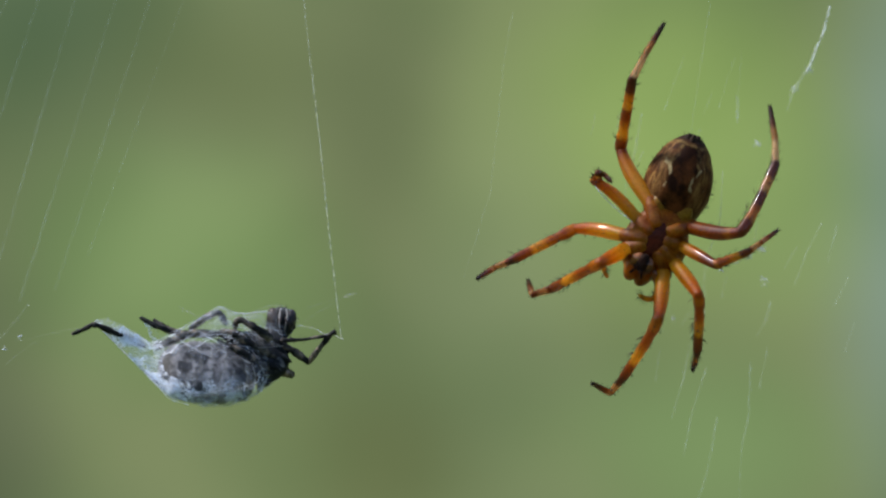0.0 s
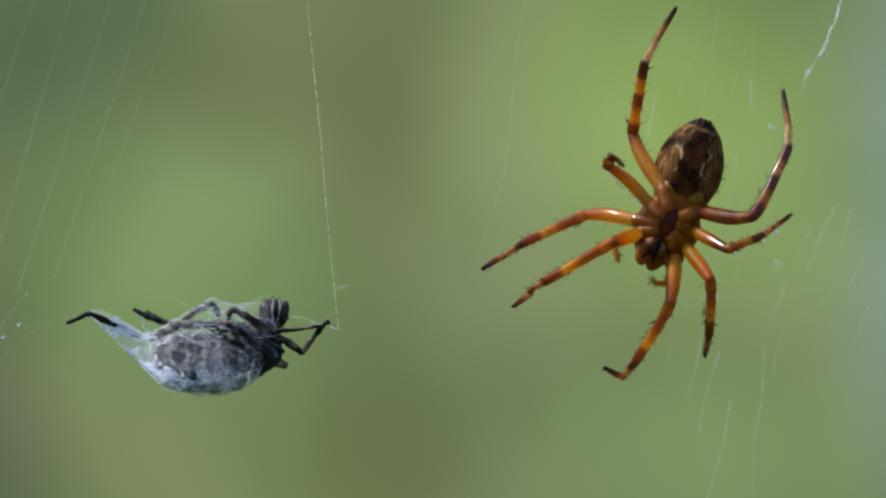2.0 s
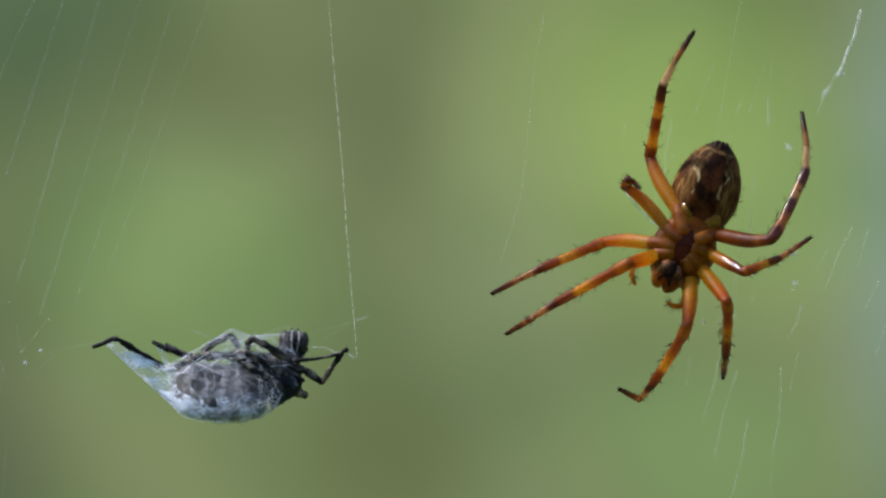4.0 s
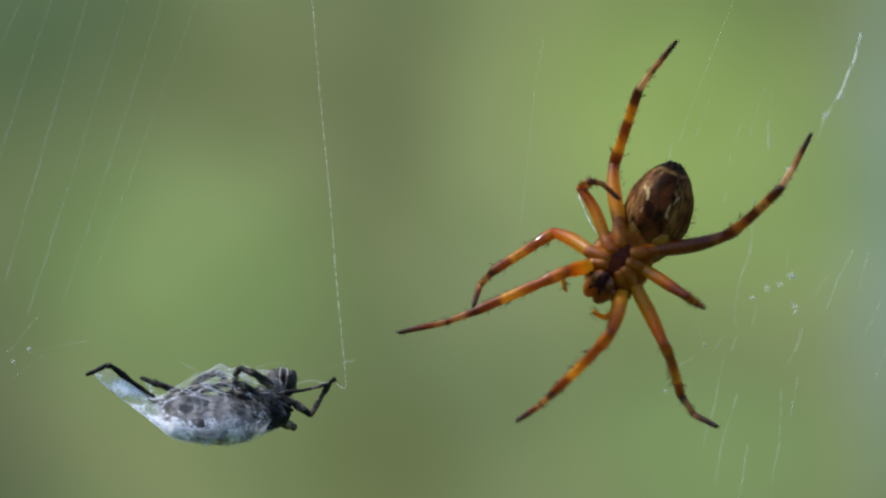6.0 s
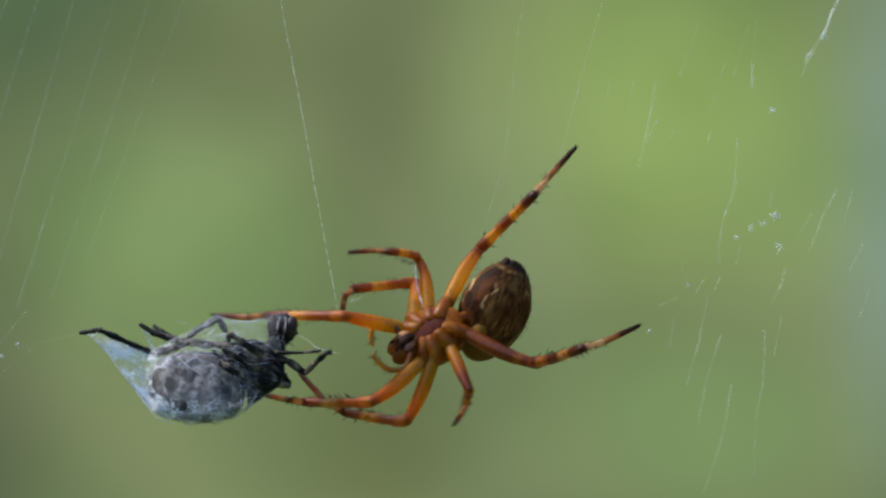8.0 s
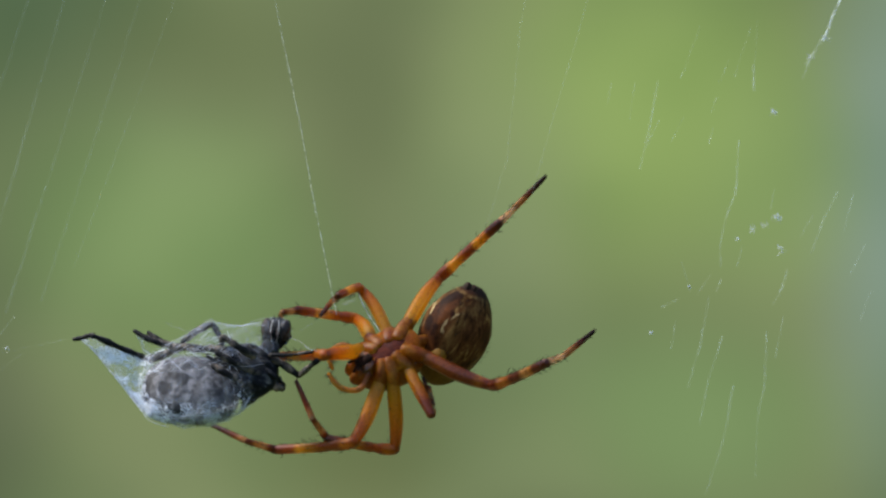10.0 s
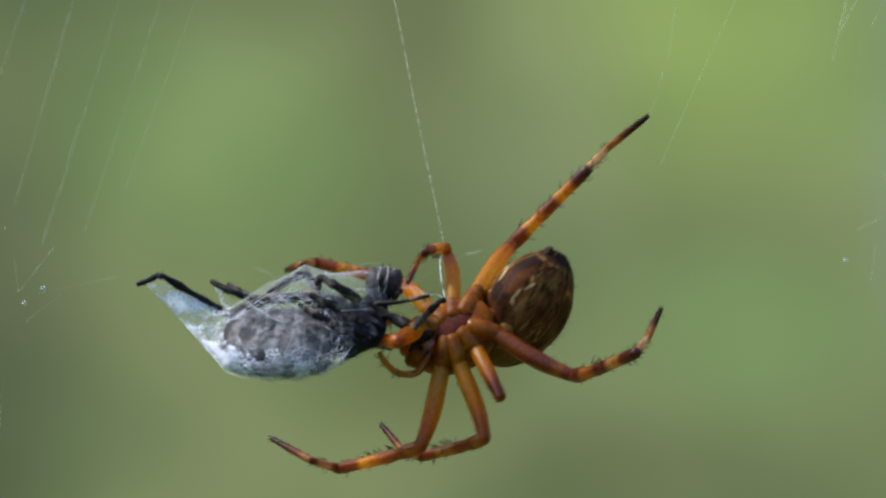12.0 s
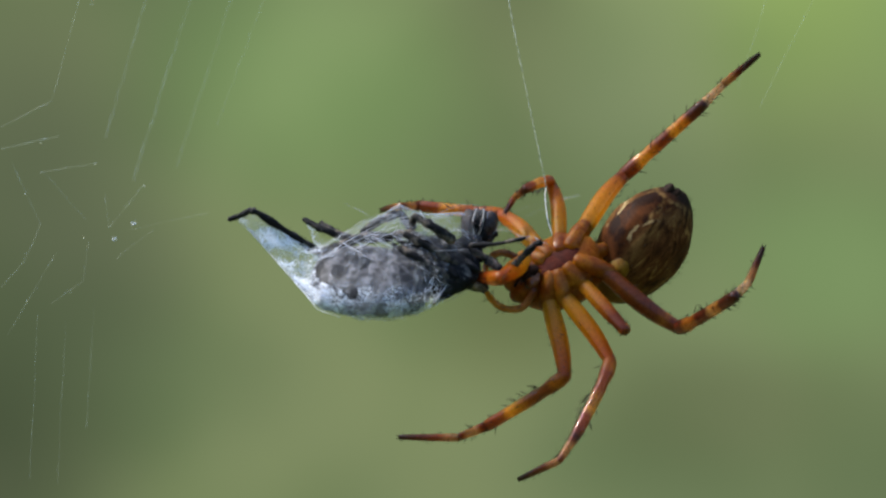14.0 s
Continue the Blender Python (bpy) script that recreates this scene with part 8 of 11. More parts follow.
    walk(legs["leg_i_a"][2], [
        (0, mm(-3.241, 1.030, -4.559, -124.7, -40.0, 180.0)), (0.5, mm(-3.215, 1.027, -4.545, -129.7, -39.6, -179.3)),
        (1, mm(-3.166, 1.009, -4.579, -126.8, -38.9, -178.2)), (1.5, mm(-3.550, 0.428, -5.007, -122.1, -34.7, -170.6)),
        (3, mm(-3.900, -0.333, -5.420, -152.5, -30.7, -166.1)), (4.25, mm(-3.991, -0.383, -5.396, 176.7, -28.4, -165.6)),
        (5.5, mm(-4.081, -0.431, -5.370, 146.6, -26.2, -166.4)), (5.65, mm(-4.655, -1.416, -5.563, 136.9, -31.6, -161.6)),
        (5.8, mm(-5.049, -2.478, -5.531, 126.2, -36.2, -155.4)), (5.9, mm(-4.357, -2.577, -5.819, 147.6, -33.7, -158.1)),
        (6, mm(-3.623, -2.654, -6.048, 168.3, -30.7, -159.6)), (6.1, mm(-3.296, -2.594, -6.222, -170.3, -33.5, -159.5)),
        (6.2, mm(-2.968, -2.518, -6.387, -148.2, -36.1, -160.7)), (6.3, mm(-3.162, -0.710, -5.986, -133.3, -33.6, -158.3)),
        (6.4, mm(-2.918, -0.290, -5.653, -133.0, -31.7, -155.9)), (6.5, mm(-2.648, 0.119, -5.272, -132.5, -29.8, -153.5)),
        (6.65, mm(-2.340, 0.764, -5.280, -122.9, -30.6, -154.7)), (6.8, mm(-2.048, 1.504, -5.164, -113.3, -31.2, -155.9)),
        (6.9, mm(-2.013, 1.751, -5.380, -111.5, -34.7, -166.1)), (7, mm(-2.015, 2.036, -5.516, -108.8, -37.9, -176.8)),
        (7.1, mm(-2.343, 1.473, -6.319, -117.1, -34.9, -168.1)), (7.2, mm(-2.567, 0.840, -6.998, -124.5, -31.0, -160.4)),
        (7.35, mm(-2.565, 1.272, -7.160, -134.5, -29.7, -158.4)), (7.5, mm(-2.564, 1.705, -7.292, -144.3, -28.1, -156.9)),
        (7.6, mm(-4.410, 1.453, -7.620, -140.4, -39.1, -167.1)), (7.7, mm(-6.077, 1.160, -7.046, -132.7, -49.3, 179.6)),
        (7.8, mm(-6.225, 1.535, -6.755, -170.2, -37.1, -171.3)), (7.9, mm(-6.088, 0.192, -7.127, 170.2, -39.2, -171.3)),
        (8, mm(-4.930, -0.797, -6.191, 150.0, -41.1, -170.4)), (8.1, mm(-3.696, -0.469, -5.740, 169.2, -32.9, -174.2)),
        (8.2, mm(-2.434, 0.134, -5.036, -173.8, -24.1, -174.6)), (8.35, mm(-2.942, 0.054, -4.859, 176.3, -28.7, -174.8)),
        (8.5, mm(-3.447, -0.008, -4.658, 166.0, -33.3, -173.9)), (8.75, mm(-3.452, 0.085, -4.688, 166.0, -33.2, -173.9)),
        (9, mm(-3.458, 0.180, -4.717, 166.1, -33.2, -174.0)), (9.2, mm(-3.372, 0.216, -4.737, 165.0, -34.7, -173.5)),
        (10.25, mm(-2.927, 0.435, -4.828, 158.4, -42.3, -170.3)), (11.3, mm(-2.496, 0.692, -4.895, 150.2, -49.5, -165.3)),
        (11.5, mm(-2.417, 0.744, -4.905, 148.4, -50.8, -164.1)), (11.7, mm(-2.348, 0.821, -4.346, 144.4, -48.1, -166.8)),
        (12, mm(-2.220, 0.768, -3.840, 139.5, -49.1, -165.6)), (12.5, mm(-2.232, 0.672, -4.012, 138.3, -49.3, -165.4)),
        (13, mm(-2.235, 0.668, -4.027, 138.5, -49.3, -165.4)), (13.5, mm(-2.234, 0.681, -4.063, 138.6, -49.3, -165.4)),
        (14, mm(-2.206, 0.719, -4.143, 138.9, -48.8, -166.0)),
    ])
    walk(legs["leg_i_a"][3], [
        (0, mm(-3.817, -0.262, -5.245, -69.6, -51.2, -0.0)), (0.5, mm(-3.840, -0.190, -5.319, -74.6, -52.8, 8.2)),
        (1, mm(-3.715, -0.269, -5.312, -78.3, -53.4, 12.3)), (1.5, mm(-3.802, -0.963, -5.694, -118.7, -51.2, 35.7)),
        (3, mm(-4.417, -1.208, -6.620, -131.5, -42.5, 53.6)), (5.5, mm(-4.848, 0.274, -6.547, -140.2, -34.6, 63.5)),
        (5.65, mm(-5.565, -0.588, -6.541, -126.8, -26.1, 73.8)), (5.8, mm(-6.075, -1.552, -6.280, -112.8, -19.9, 85.4)),
        (5.9, mm(-5.355, -2.071, -6.923, -126.9, -15.3, 93.8)), (6, mm(-4.470, -2.629, -7.372, -139.9, -9.0, 100.7)),
        (6.1, mm(-4.005, -3.141, -7.515, -140.2, -23.3, 88.2)), (6.2, mm(-3.437, -3.560, -7.467, -136.6, -37.4, 73.9)),
        (6.3, mm(-3.295, -1.993, -6.884, -136.5, -35.7, 75.9)), (6.4, mm(-2.962, -1.570, -6.564, -132.8, -41.4, 68.5)),
        (6.5, mm(-2.604, -1.154, -6.193, -127.7, -46.7, 59.8)), (6.65, mm(-2.168, -0.614, -6.016, -113.6, -47.6, 57.5)),
        (6.8, mm(-1.753, 0.054, -5.695, -99.2, -48.2, 54.8)), (6.9, mm(-1.979, 0.252, -5.853, -83.4, -48.1, 56.1)),
        (7, mm(-2.244, 0.533, -5.917, -67.5, -48.4, 57.3)), (7.1, mm(-2.456, 0.019, -6.906, -103.5, -50.2, 92.2)),
        (7.2, mm(-2.563, -0.535, -7.760, -132.9, -39.2, 120.3)), (7.35, mm(-2.661, 0.028, -8.117, -138.7, -33.2, 127.6)),
        (7.5, mm(-2.757, 0.626, -8.419, -143.3, -26.6, 133.7)), (7.6, mm(-4.930, 0.306, -8.559, -134.0, -36.5, 123.5)),
        (7.7, mm(-6.895, 0.012, -7.741, -121.2, -44.6, 109.8)), (7.8, mm(-7.108, 1.129, -7.991, -139.3, -37.7, 120.5)),
        (7.9, mm(-7.095, 0.309, -8.329, -144.0, -39.8, 118.4)), (8, mm(-5.944, -0.171, -7.216, -148.6, -42.0, 116.5)),
        (8.1, mm(-4.560, -0.259, -7.036, -154.3, -35.3, 121.1)), (8.2, mm(-3.055, -0.095, -6.463, -159.0, -28.3, 124.7)),
        (8.35, mm(-3.702, 0.085, -6.235, -160.1, -29.8, 124.0)), (8.5, mm(-4.319, 0.282, -5.934, -161.3, -31.3, 123.4)),
        (8.75, mm(-4.324, 0.374, -5.964, -161.3, -31.3, 123.4)), (9, mm(-4.329, 0.468, -5.993, -161.3, -31.3, 123.5)),
        (9.2, mm(-4.277, 0.524, -5.985, -160.5, -33.6, 122.5)), (10.25, mm(-3.994, 0.840, -5.909, -154.6, -46.2, 115.7)),
        (11.3, mm(-3.698, 1.184, -5.780, -144.1, -58.0, 104.5)), (11.5, mm(-3.641, 1.251, -5.751, -141.3, -59.9, 101.6)),
        (11.7, mm(-3.484, 1.494, -5.199, -148.8, -55.3, 107.6)), (12, mm(-3.349, 1.533, -4.622, -147.5, -57.9, 104.6)),
        (12.5, mm(-3.357, 1.458, -4.777, -147.2, -58.6, 103.8)), (13, mm(-3.361, 1.452, -4.795, -147.2, -58.5, 103.9)),
        (13.5, mm(-3.361, 1.463, -4.831, -147.3, -58.4, 104.0)), (14, mm(-3.321, 1.506, -4.923, -147.9, -58.2, 104.3)),
    ])
    walk(legs["leg_i_b"][0], [
        (0, mm(1.003, 0.542, -1.030, -134.5, 27.2, 177.8)), (0.5, mm(1.003, 0.542, -1.030, -134.5, 27.2, 177.7)),
        (1, mm(1.003, 0.542, -1.030, -135.1, 27.1, 177.9)), (1.5, mm(1.003, 0.542, -1.030, -134.5, 27.2, 177.8)),
        (3, mm(1.003, 0.542, -1.030, -134.0, 27.4, 178.0)), (5.5, mm(1.003, 0.542, -1.030, -132.7, 30.1, -178.6)),
        (5.65, mm(1.003, 0.542, -1.030, -132.7, 31.5, -176.9)), (5.8, mm(1.003, 0.542, -1.030, -133.9, 31.0, -177.5)),
        (5.9, mm(1.003, 0.542, -1.030, -133.0, 29.6, -179.1)), (6, mm(1.003, 0.542, -1.030, -132.0, 28.3, 179.2)),
        (6.1, mm(1.003, 0.542, -1.030, -132.9, 31.8, -176.4)), (6.2, mm(1.003, 0.542, -1.030, -133.5, 35.4, -171.8)),
        (6.3, mm(1.003, 0.542, -1.030, -153.0, 18.9, 174.4)), (6.4, mm(1.003, 0.542, -1.030, -165.9, 14.2, 172.6)),
        (6.5, mm(1.003, 0.542, -1.030, -178.4, 9.2, 171.9)), (6.65, mm(1.003, 0.542, -1.030, -179.5, 9.9, 171.9)),
        (6.8, mm(1.003, 0.542, -1.030, 179.4, 10.6, 171.9)), (6.9, mm(1.003, 0.542, -1.030, 175.2, 22.1, 171.3)),
        (7, mm(1.003, 0.542, -1.030, 170.5, 33.5, 169.7)), (7.1, mm(1.003, 0.542, -1.030, 171.8, 32.0, 170.0)),
        (7.2, mm(1.003, 0.542, -1.030, 173.0, 30.5, 170.3)), (7.35, mm(1.003, 0.542, -1.030, 167.2, 30.4, 170.3)),
        (7.5, mm(1.003, 0.542, -1.030, 161.4, 30.3, 170.3)), (7.6, mm(1.003, 0.542, -1.030, 168.7, 32.9, 169.5)),
        (7.7, mm(1.003, 0.542, -1.030, 176.1, 35.6, 169.0)), (7.8, mm(1.003, 0.542, -1.030, -170.2, 28.8, 168.6)),
        (7.9, mm(1.003, 0.542, -1.030, -168.7, 26.4, 168.1)), (8, mm(1.003, 0.542, -1.030, -167.2, 23.9, 167.5)),
        (8.1, mm(1.003, 0.542, -1.030, -173.1, 23.6, 167.5)), (8.2, mm(1.003, 0.542, -1.030, -179.1, 23.4, 167.5)),
        (8.35, mm(1.003, 0.542, -1.030, -175.6, 37.9, 168.2)), (8.5, mm(1.003, 0.542, -1.030, -170.9, 52.4, 170.6)),
        (8.75, mm(1.003, 0.542, -1.030, -177.6, 42.2, 169.1)), (9, mm(1.003, 0.542, -1.030, 176.8, 31.9, 169.2)),
        (9.2, mm(1.003, 0.542, -1.030, 176.2, 33.8, 169.1)), (10.25, mm(1.003, 0.542, -1.030, 172.5, 43.9, 167.8)),
        (11.3, mm(1.003, 0.542, -1.030, 167.5, 54.0, 165.1)), (11.5, mm(1.003, 0.542, -1.030, 166.4, 55.8, 164.4)),
        (11.7, mm(1.003, 0.542, -1.030, 158.9, 37.2, 172.8)), (12, mm(1.003, 0.542, -1.030, 162.1, 45.3, 169.0)),
        (12.5, mm(1.003, 0.542, -1.030, 146.0, 66.1, 151.3)), (13, mm(1.003, 0.542, -1.030, 142.9, 68.5, 146.9)),
        (13.5, mm(1.003, 0.542, -1.030, 136.4, 72.4, 136.8)), (14, mm(1.003, 0.542, -1.030, 137.6, 72.0, 138.1)),
    ])
    walk(legs["leg_i_b"][1], [
        (0, mm(2.024, -1.980, -3.203, 136.1, -2.5, 179.6)), (0.5, mm(2.019, -1.982, -3.204, 136.0, -2.4, 179.5)),
        (1, mm(2.037, -1.956, -3.226, 136.1, -2.5, 179.6)), (1.5, mm(2.024, -1.981, -3.202, 136.1, -2.5, 179.6)),
        (3, mm(2.025, -2.002, -3.177, 135.8, -2.4, 179.5)), (5.5, mm(2.246, -1.980, -3.064, 134.6, -2.0, 179.1)),
        (5.65, mm(2.368, -1.936, -3.038, 131.2, -1.7, 178.7)), (5.8, mm(2.350, -1.901, -3.092, 128.4, -1.0, 177.9)),
        (5.9, mm(2.209, -1.979, -3.085, 138.6, -4.4, -178.6)), (6, mm(2.066, -2.052, -3.074, 148.6, -8.3, -175.6)),
        (6.1, mm(2.405, -1.917, -3.036, 146.3, -10.3, -174.3)), (6.2, mm(2.729, -1.754, -2.976, 144.0, -12.3, -172.9)),
        (6.3, mm(1.845, -1.123, -3.954, 141.6, -16.4, -169.7)), (6.4, mm(1.710, -0.404, -4.292, 141.5, -18.7, -167.8)),
        (6.5, mm(1.536, 0.367, -4.454, 141.3, -21.0, -165.8)), (6.65, mm(1.589, 0.428, -4.447, 148.8, -23.7, -163.8)),
        (6.8, mm(1.642, 0.490, -4.439, 156.4, -26.6, -162.2)), (6.9, mm(2.334, 0.630, -4.233, 154.6, -27.6, -161.6)),
        (7, mm(2.965, 0.767, -3.882, 152.7, -28.6, -161.1)), (7.1, mm(2.881, 0.715, -3.942, 155.6, -29.1, -160.8)),
        (7.2, mm(2.796, 0.664, -3.998, 158.5, -29.6, -160.6)), (7.35, mm(2.819, 1.011, -3.948, 159.1, -26.9, -161.8)),
        (7.5, mm(2.825, 1.353, -3.869, 159.6, -24.1, -162.9)), (7.6, mm(2.945, 0.874, -3.885, 157.8, -26.5, -161.9)),
        (7.7, mm(3.026, 0.388, -3.844, 155.9, -28.8, -160.8)), (7.8, mm(2.502, -0.364, -4.025, 159.9, -33.4, -158.6)),
        (7.9, mm(2.340, -0.437, -4.078, 150.9, -35.2, -157.6)), (8, mm(2.174, -0.506, -4.123, 141.6, -36.9, -156.2)),
        (8.1, mm(2.261, -0.163, -4.185, 141.2, -37.8, -155.2)), (8.2, mm(2.334, 0.188, -4.214, 140.9, -38.8, -154.2)),
        (8.35, mm(3.030, -0.149, -3.759, 150.5, -34.6, -157.8)), (8.5, mm(3.591, -0.440, -3.121, 159.4, -30.1, -160.3)),
        (8.75, mm(3.260, -0.038, -3.599, 156.6, -29.2, -160.7)), (9, mm(2.836, 0.388, -3.971, 153.9, -28.4, -161.2)),
        (9.2, mm(2.935, 0.402, -3.908, 153.5, -28.8, -160.9)), (10.25, mm(3.431, 0.481, -3.507, 151.6, -30.8, -159.7)),
        (11.3, mm(3.844, 0.563, -3.021, 149.5, -32.8, -158.4)), (11.5, mm(3.910, 0.578, -2.923, 149.1, -33.2, -158.1)),
        (11.7, mm(3.099, 1.538, -3.609, 148.3, -26.1, -163.1)), (12, mm(3.510, 1.139, -3.353, 144.2, -24.8, -164.0)),
        (12.5, mm(4.240, 0.981, -2.197, 145.8, -16.9, -169.9)), (13, mm(4.302, 0.886, -2.046, 147.2, -14.3, -171.7)),
        (13.5, mm(4.387, 0.647, -1.788, 150.7, -11.3, -173.6)), (14, mm(4.379, 0.653, -1.821, 145.7, -12.5, -172.8)),
    ])
    walk(legs["leg_i_b"][2], [
        (0, mm(1.898, 1.255, -6.553, 126.9, -12.5, 180.0)), (0.5, mm(1.900, 1.254, -6.553, 126.8, -12.4, 179.9)),
        (1, mm(1.911, 1.278, -6.577, 126.9, -12.5, 180.0)), (1.5, mm(1.898, 1.252, -6.554, 126.9, -12.5, 180.0)),
        (3, mm(1.913, 1.249, -6.510, 126.6, -12.4, 179.9)), (5.5, mm(2.181, 1.338, -6.331, 124.5, -11.8, 179.1)),
        (5.65, mm(2.356, 1.532, -6.072, 131.7, -8.8, 175.2)), (5.8, mm(2.433, 1.710, -5.954, 138.6, -5.3, 171.7)),
        (5.9, mm(1.869, 1.063, -6.529, 133.4, -10.8, 177.0)), (6, mm(1.316, 0.301, -6.963, 127.5, -15.8, -177.0)),
        (6.1, mm(1.467, 0.558, -6.808, 139.7, -16.1, -176.6)), (6.2, mm(1.606, 0.836, -6.618, 152.0, -16.6, -176.3)),
        (6.3, mm(0.331, 1.511, -7.418, 160.1, -18.5, -175.4)), (6.4, mm(-0.028, 2.156, -7.707, 159.5, -25.6, -172.5)),
        (6.5, mm(-0.421, 2.845, -7.810, 158.4, -32.8, -169.4)), (6.65, mm(-0.597, 2.278, -8.057, 154.1, -38.0, -166.6)),
        (6.8, mm(-0.720, 1.667, -8.216, 149.2, -43.1, -162.9)), (6.9, mm(-0.120, 1.902, -7.920, 146.7, -44.5, -161.8)),
        (7, mm(0.422, 2.130, -7.475, 144.0, -45.8, -160.5)), (7.1, mm(0.327, 1.842, -7.607, 164.4, -45.7, -160.6)),
        (7.2, mm(0.236, 1.551, -7.725, -175.3, -45.5, -160.6)), (7.35, mm(0.457, 1.963, -7.788, -164.8, -40.7, -159.4)),
        (7.5, mm(0.665, 2.368, -7.810, -154.9, -36.1, -157.3)), (7.6, mm(0.595, 1.937, -7.703, -149.9, -33.2, -155.4)),
        (7.7, mm(0.491, 1.497, -7.529, -144.9, -30.4, -153.4)), (7.8, mm(-0.292, 0.241, -7.638, -142.2, -33.7, -156.2)),
        (7.9, mm(-0.660, 0.753, -7.367, -129.0, -32.7, -155.0)), (8, mm(-0.962, 1.241, -7.011, -115.9, -31.8, -153.4)),
        (8.1, mm(-0.949, 1.533, -7.023, -115.0, -32.6, -155.4)), (8.2, mm(-0.948, 1.832, -7.000, -114.1, -33.4, -157.3)),
        (8.35, mm(0.062, 1.088, -7.059, -119.4, -34.3, -159.4)), (8.5, mm(1.011, 0.360, -6.853, -124.7, -35.3, -161.5)),
        (8.75, mm(0.709, 1.005, -7.292, -145.8, -34.3, -160.3)), (9, mm(0.321, 1.670, -7.613, -166.6, -33.1, -159.6)),
        (9.2, mm(0.389, 1.693, -7.524, -162.9, -34.4, -160.1)), (10.25, mm(0.723, 1.818, -6.987, -138.6, -41.6, -165.2)),
        (11.3, mm(0.980, 1.943, -6.357, -110.9, -46.4, -174.7)), (11.5, mm(1.017, 1.965, -6.231, -106.0, -46.8, -176.6)),
        (11.7, mm(0.744, 3.352, -7.129, -121.8, -41.3, -159.4)), (12, mm(1.260, 3.300, -6.744, -129.4, -40.3, -157.6)),
        (12.5, mm(2.694, 3.338, -5.843, -137.9, -22.5, -136.0)), (13, mm(2.997, 3.217, -5.800, -140.0, -19.2, -133.0)),
        (13.5, mm(3.351, 2.801, -5.727, -139.2, -20.5, -134.2)), (14, mm(3.240, 3.125, -5.539, -139.5, -19.9, -133.6)),
    ])
    walk(legs["leg_i_b"][3], [
        (0, mm(1.694, 2.512, -7.474, -113.8, -88.7, -180.0)), (0.5, mm(1.700, 2.513, -7.473, -114.5, -88.7, -179.4)),
        (1, mm(1.707, 2.535, -7.499, -112.9, -88.7, 179.1)), (1.5, mm(1.694, 2.509, -7.475, -112.8, -88.7, 179.0)),
        (3, mm(1.715, 2.512, -7.425, -122.7, -88.6, -171.4)), (5.5, mm(2.018, 2.636, -7.204, -169.8, -85.8, -135.0)),
        (5.65, mm(2.295, 2.714, -7.106, -167.8, -70.3, -120.3)), (5.8, mm(2.474, 2.754, -7.128, -159.8, -55.2, -110.7)),
        (5.9, mm(1.726, 2.215, -7.589, -162.7, -56.2, -111.3)), (6, mm(0.991, 1.533, -7.884, -165.5, -57.1, -111.8)),
        (6.1, mm(1.074, 1.553, -7.960, -174.7, -47.7, -109.1)), (6.2, mm(1.162, 1.545, -7.949, 178.0, -38.2, -108.7)),
        (6.3, mm(-0.179, 2.008, -8.819, 170.9, -37.6, -108.8)), (6.4, mm(-0.731, 2.620, -9.034, 175.5, -48.2, -107.1)),
        (6.5, mm(-1.305, 3.268, -9.039, -179.1, -58.9, -106.5)), (6.65, mm(-1.604, 2.743, -9.171, 178.0, -59.2, -106.5)),
        (6.8, mm(-1.838, 2.167, -9.201, 175.0, -59.5, -106.5)), (6.9, mm(-1.265, 2.434, -8.856, 162.6, -59.8, -106.4)),
        (7, mm(-0.746, 2.695, -8.362, 150.1, -60.0, -106.1)), (7.1, mm(-0.835, 1.880, -8.665, 149.7, -55.8, -110.8)),
        (7.2, mm(-0.775, 1.058, -8.823, 148.7, -51.6, -115.0)), (7.35, mm(-0.325, 1.230, -8.938, 146.3, -49.2, -117.4)),
        (7.5, mm(0.148, 1.429, -8.960, 143.9, -46.9, -119.8)), (7.6, mm(0.246, 0.910, -8.841, 150.2, -45.8, -120.8)),
        (7.7, mm(0.315, 0.396, -8.637, 156.4, -44.6, -121.7)), (7.8, mm(-0.534, -0.919, -8.671, 129.1, -34.1, -132.0)),
        (7.9, mm(-0.626, -0.580, -8.199, 123.0, -31.8, -135.6)), (8, mm(-0.653, -0.187, -7.594, 116.8, -29.9, -139.4)),
        (8.1, mm(-0.681, 0.089, -7.583, 113.0, -30.0, -139.3)), (8.2, mm(-0.721, 0.372, -7.536, 109.2, -30.1, -139.1)),
        (8.35, mm(0.137, -0.347, -7.697, 113.0, -31.3, -135.3)), (8.5, mm(0.932, -1.030, -7.583, 116.8, -32.8, -131.5)),
        (8.75, mm(0.317, -0.075, -8.366, 130.1, -32.3, -132.4)), (9, mm(-0.335, 1.038, -8.895, 143.3, -31.6, -133.2)),
        (9.2, mm(-0.251, 0.968, -8.764, 140.7, -33.0, -131.9)), (10.25, mm(0.231, 0.613, -7.868, 124.8, -39.8, -122.9)),
        (11.3, mm(0.711, 0.443, -6.744, 106.2, -44.0, -110.8)), (11.5, mm(0.791, 0.438, -6.527, 102.6, -44.5, -108.4)),
        (11.7, mm(0.704, 1.909, -7.751, 123.7, -43.3, -112.4)), (12, mm(1.125, 1.932, -7.505, 123.7, -37.5, -123.6)),
        (12.5, mm(3.106, 2.269, -6.920, 146.8, -29.5, -133.1)), (13, mm(3.466, 2.238, -6.937, 148.0, -27.1, -134.8)),
        (13.5, mm(3.797, 1.786, -6.841, 152.7, -27.6, -134.5)), (14, mm(3.698, 2.127, -6.664, 163.0, -25.2, -135.6)),
    ])
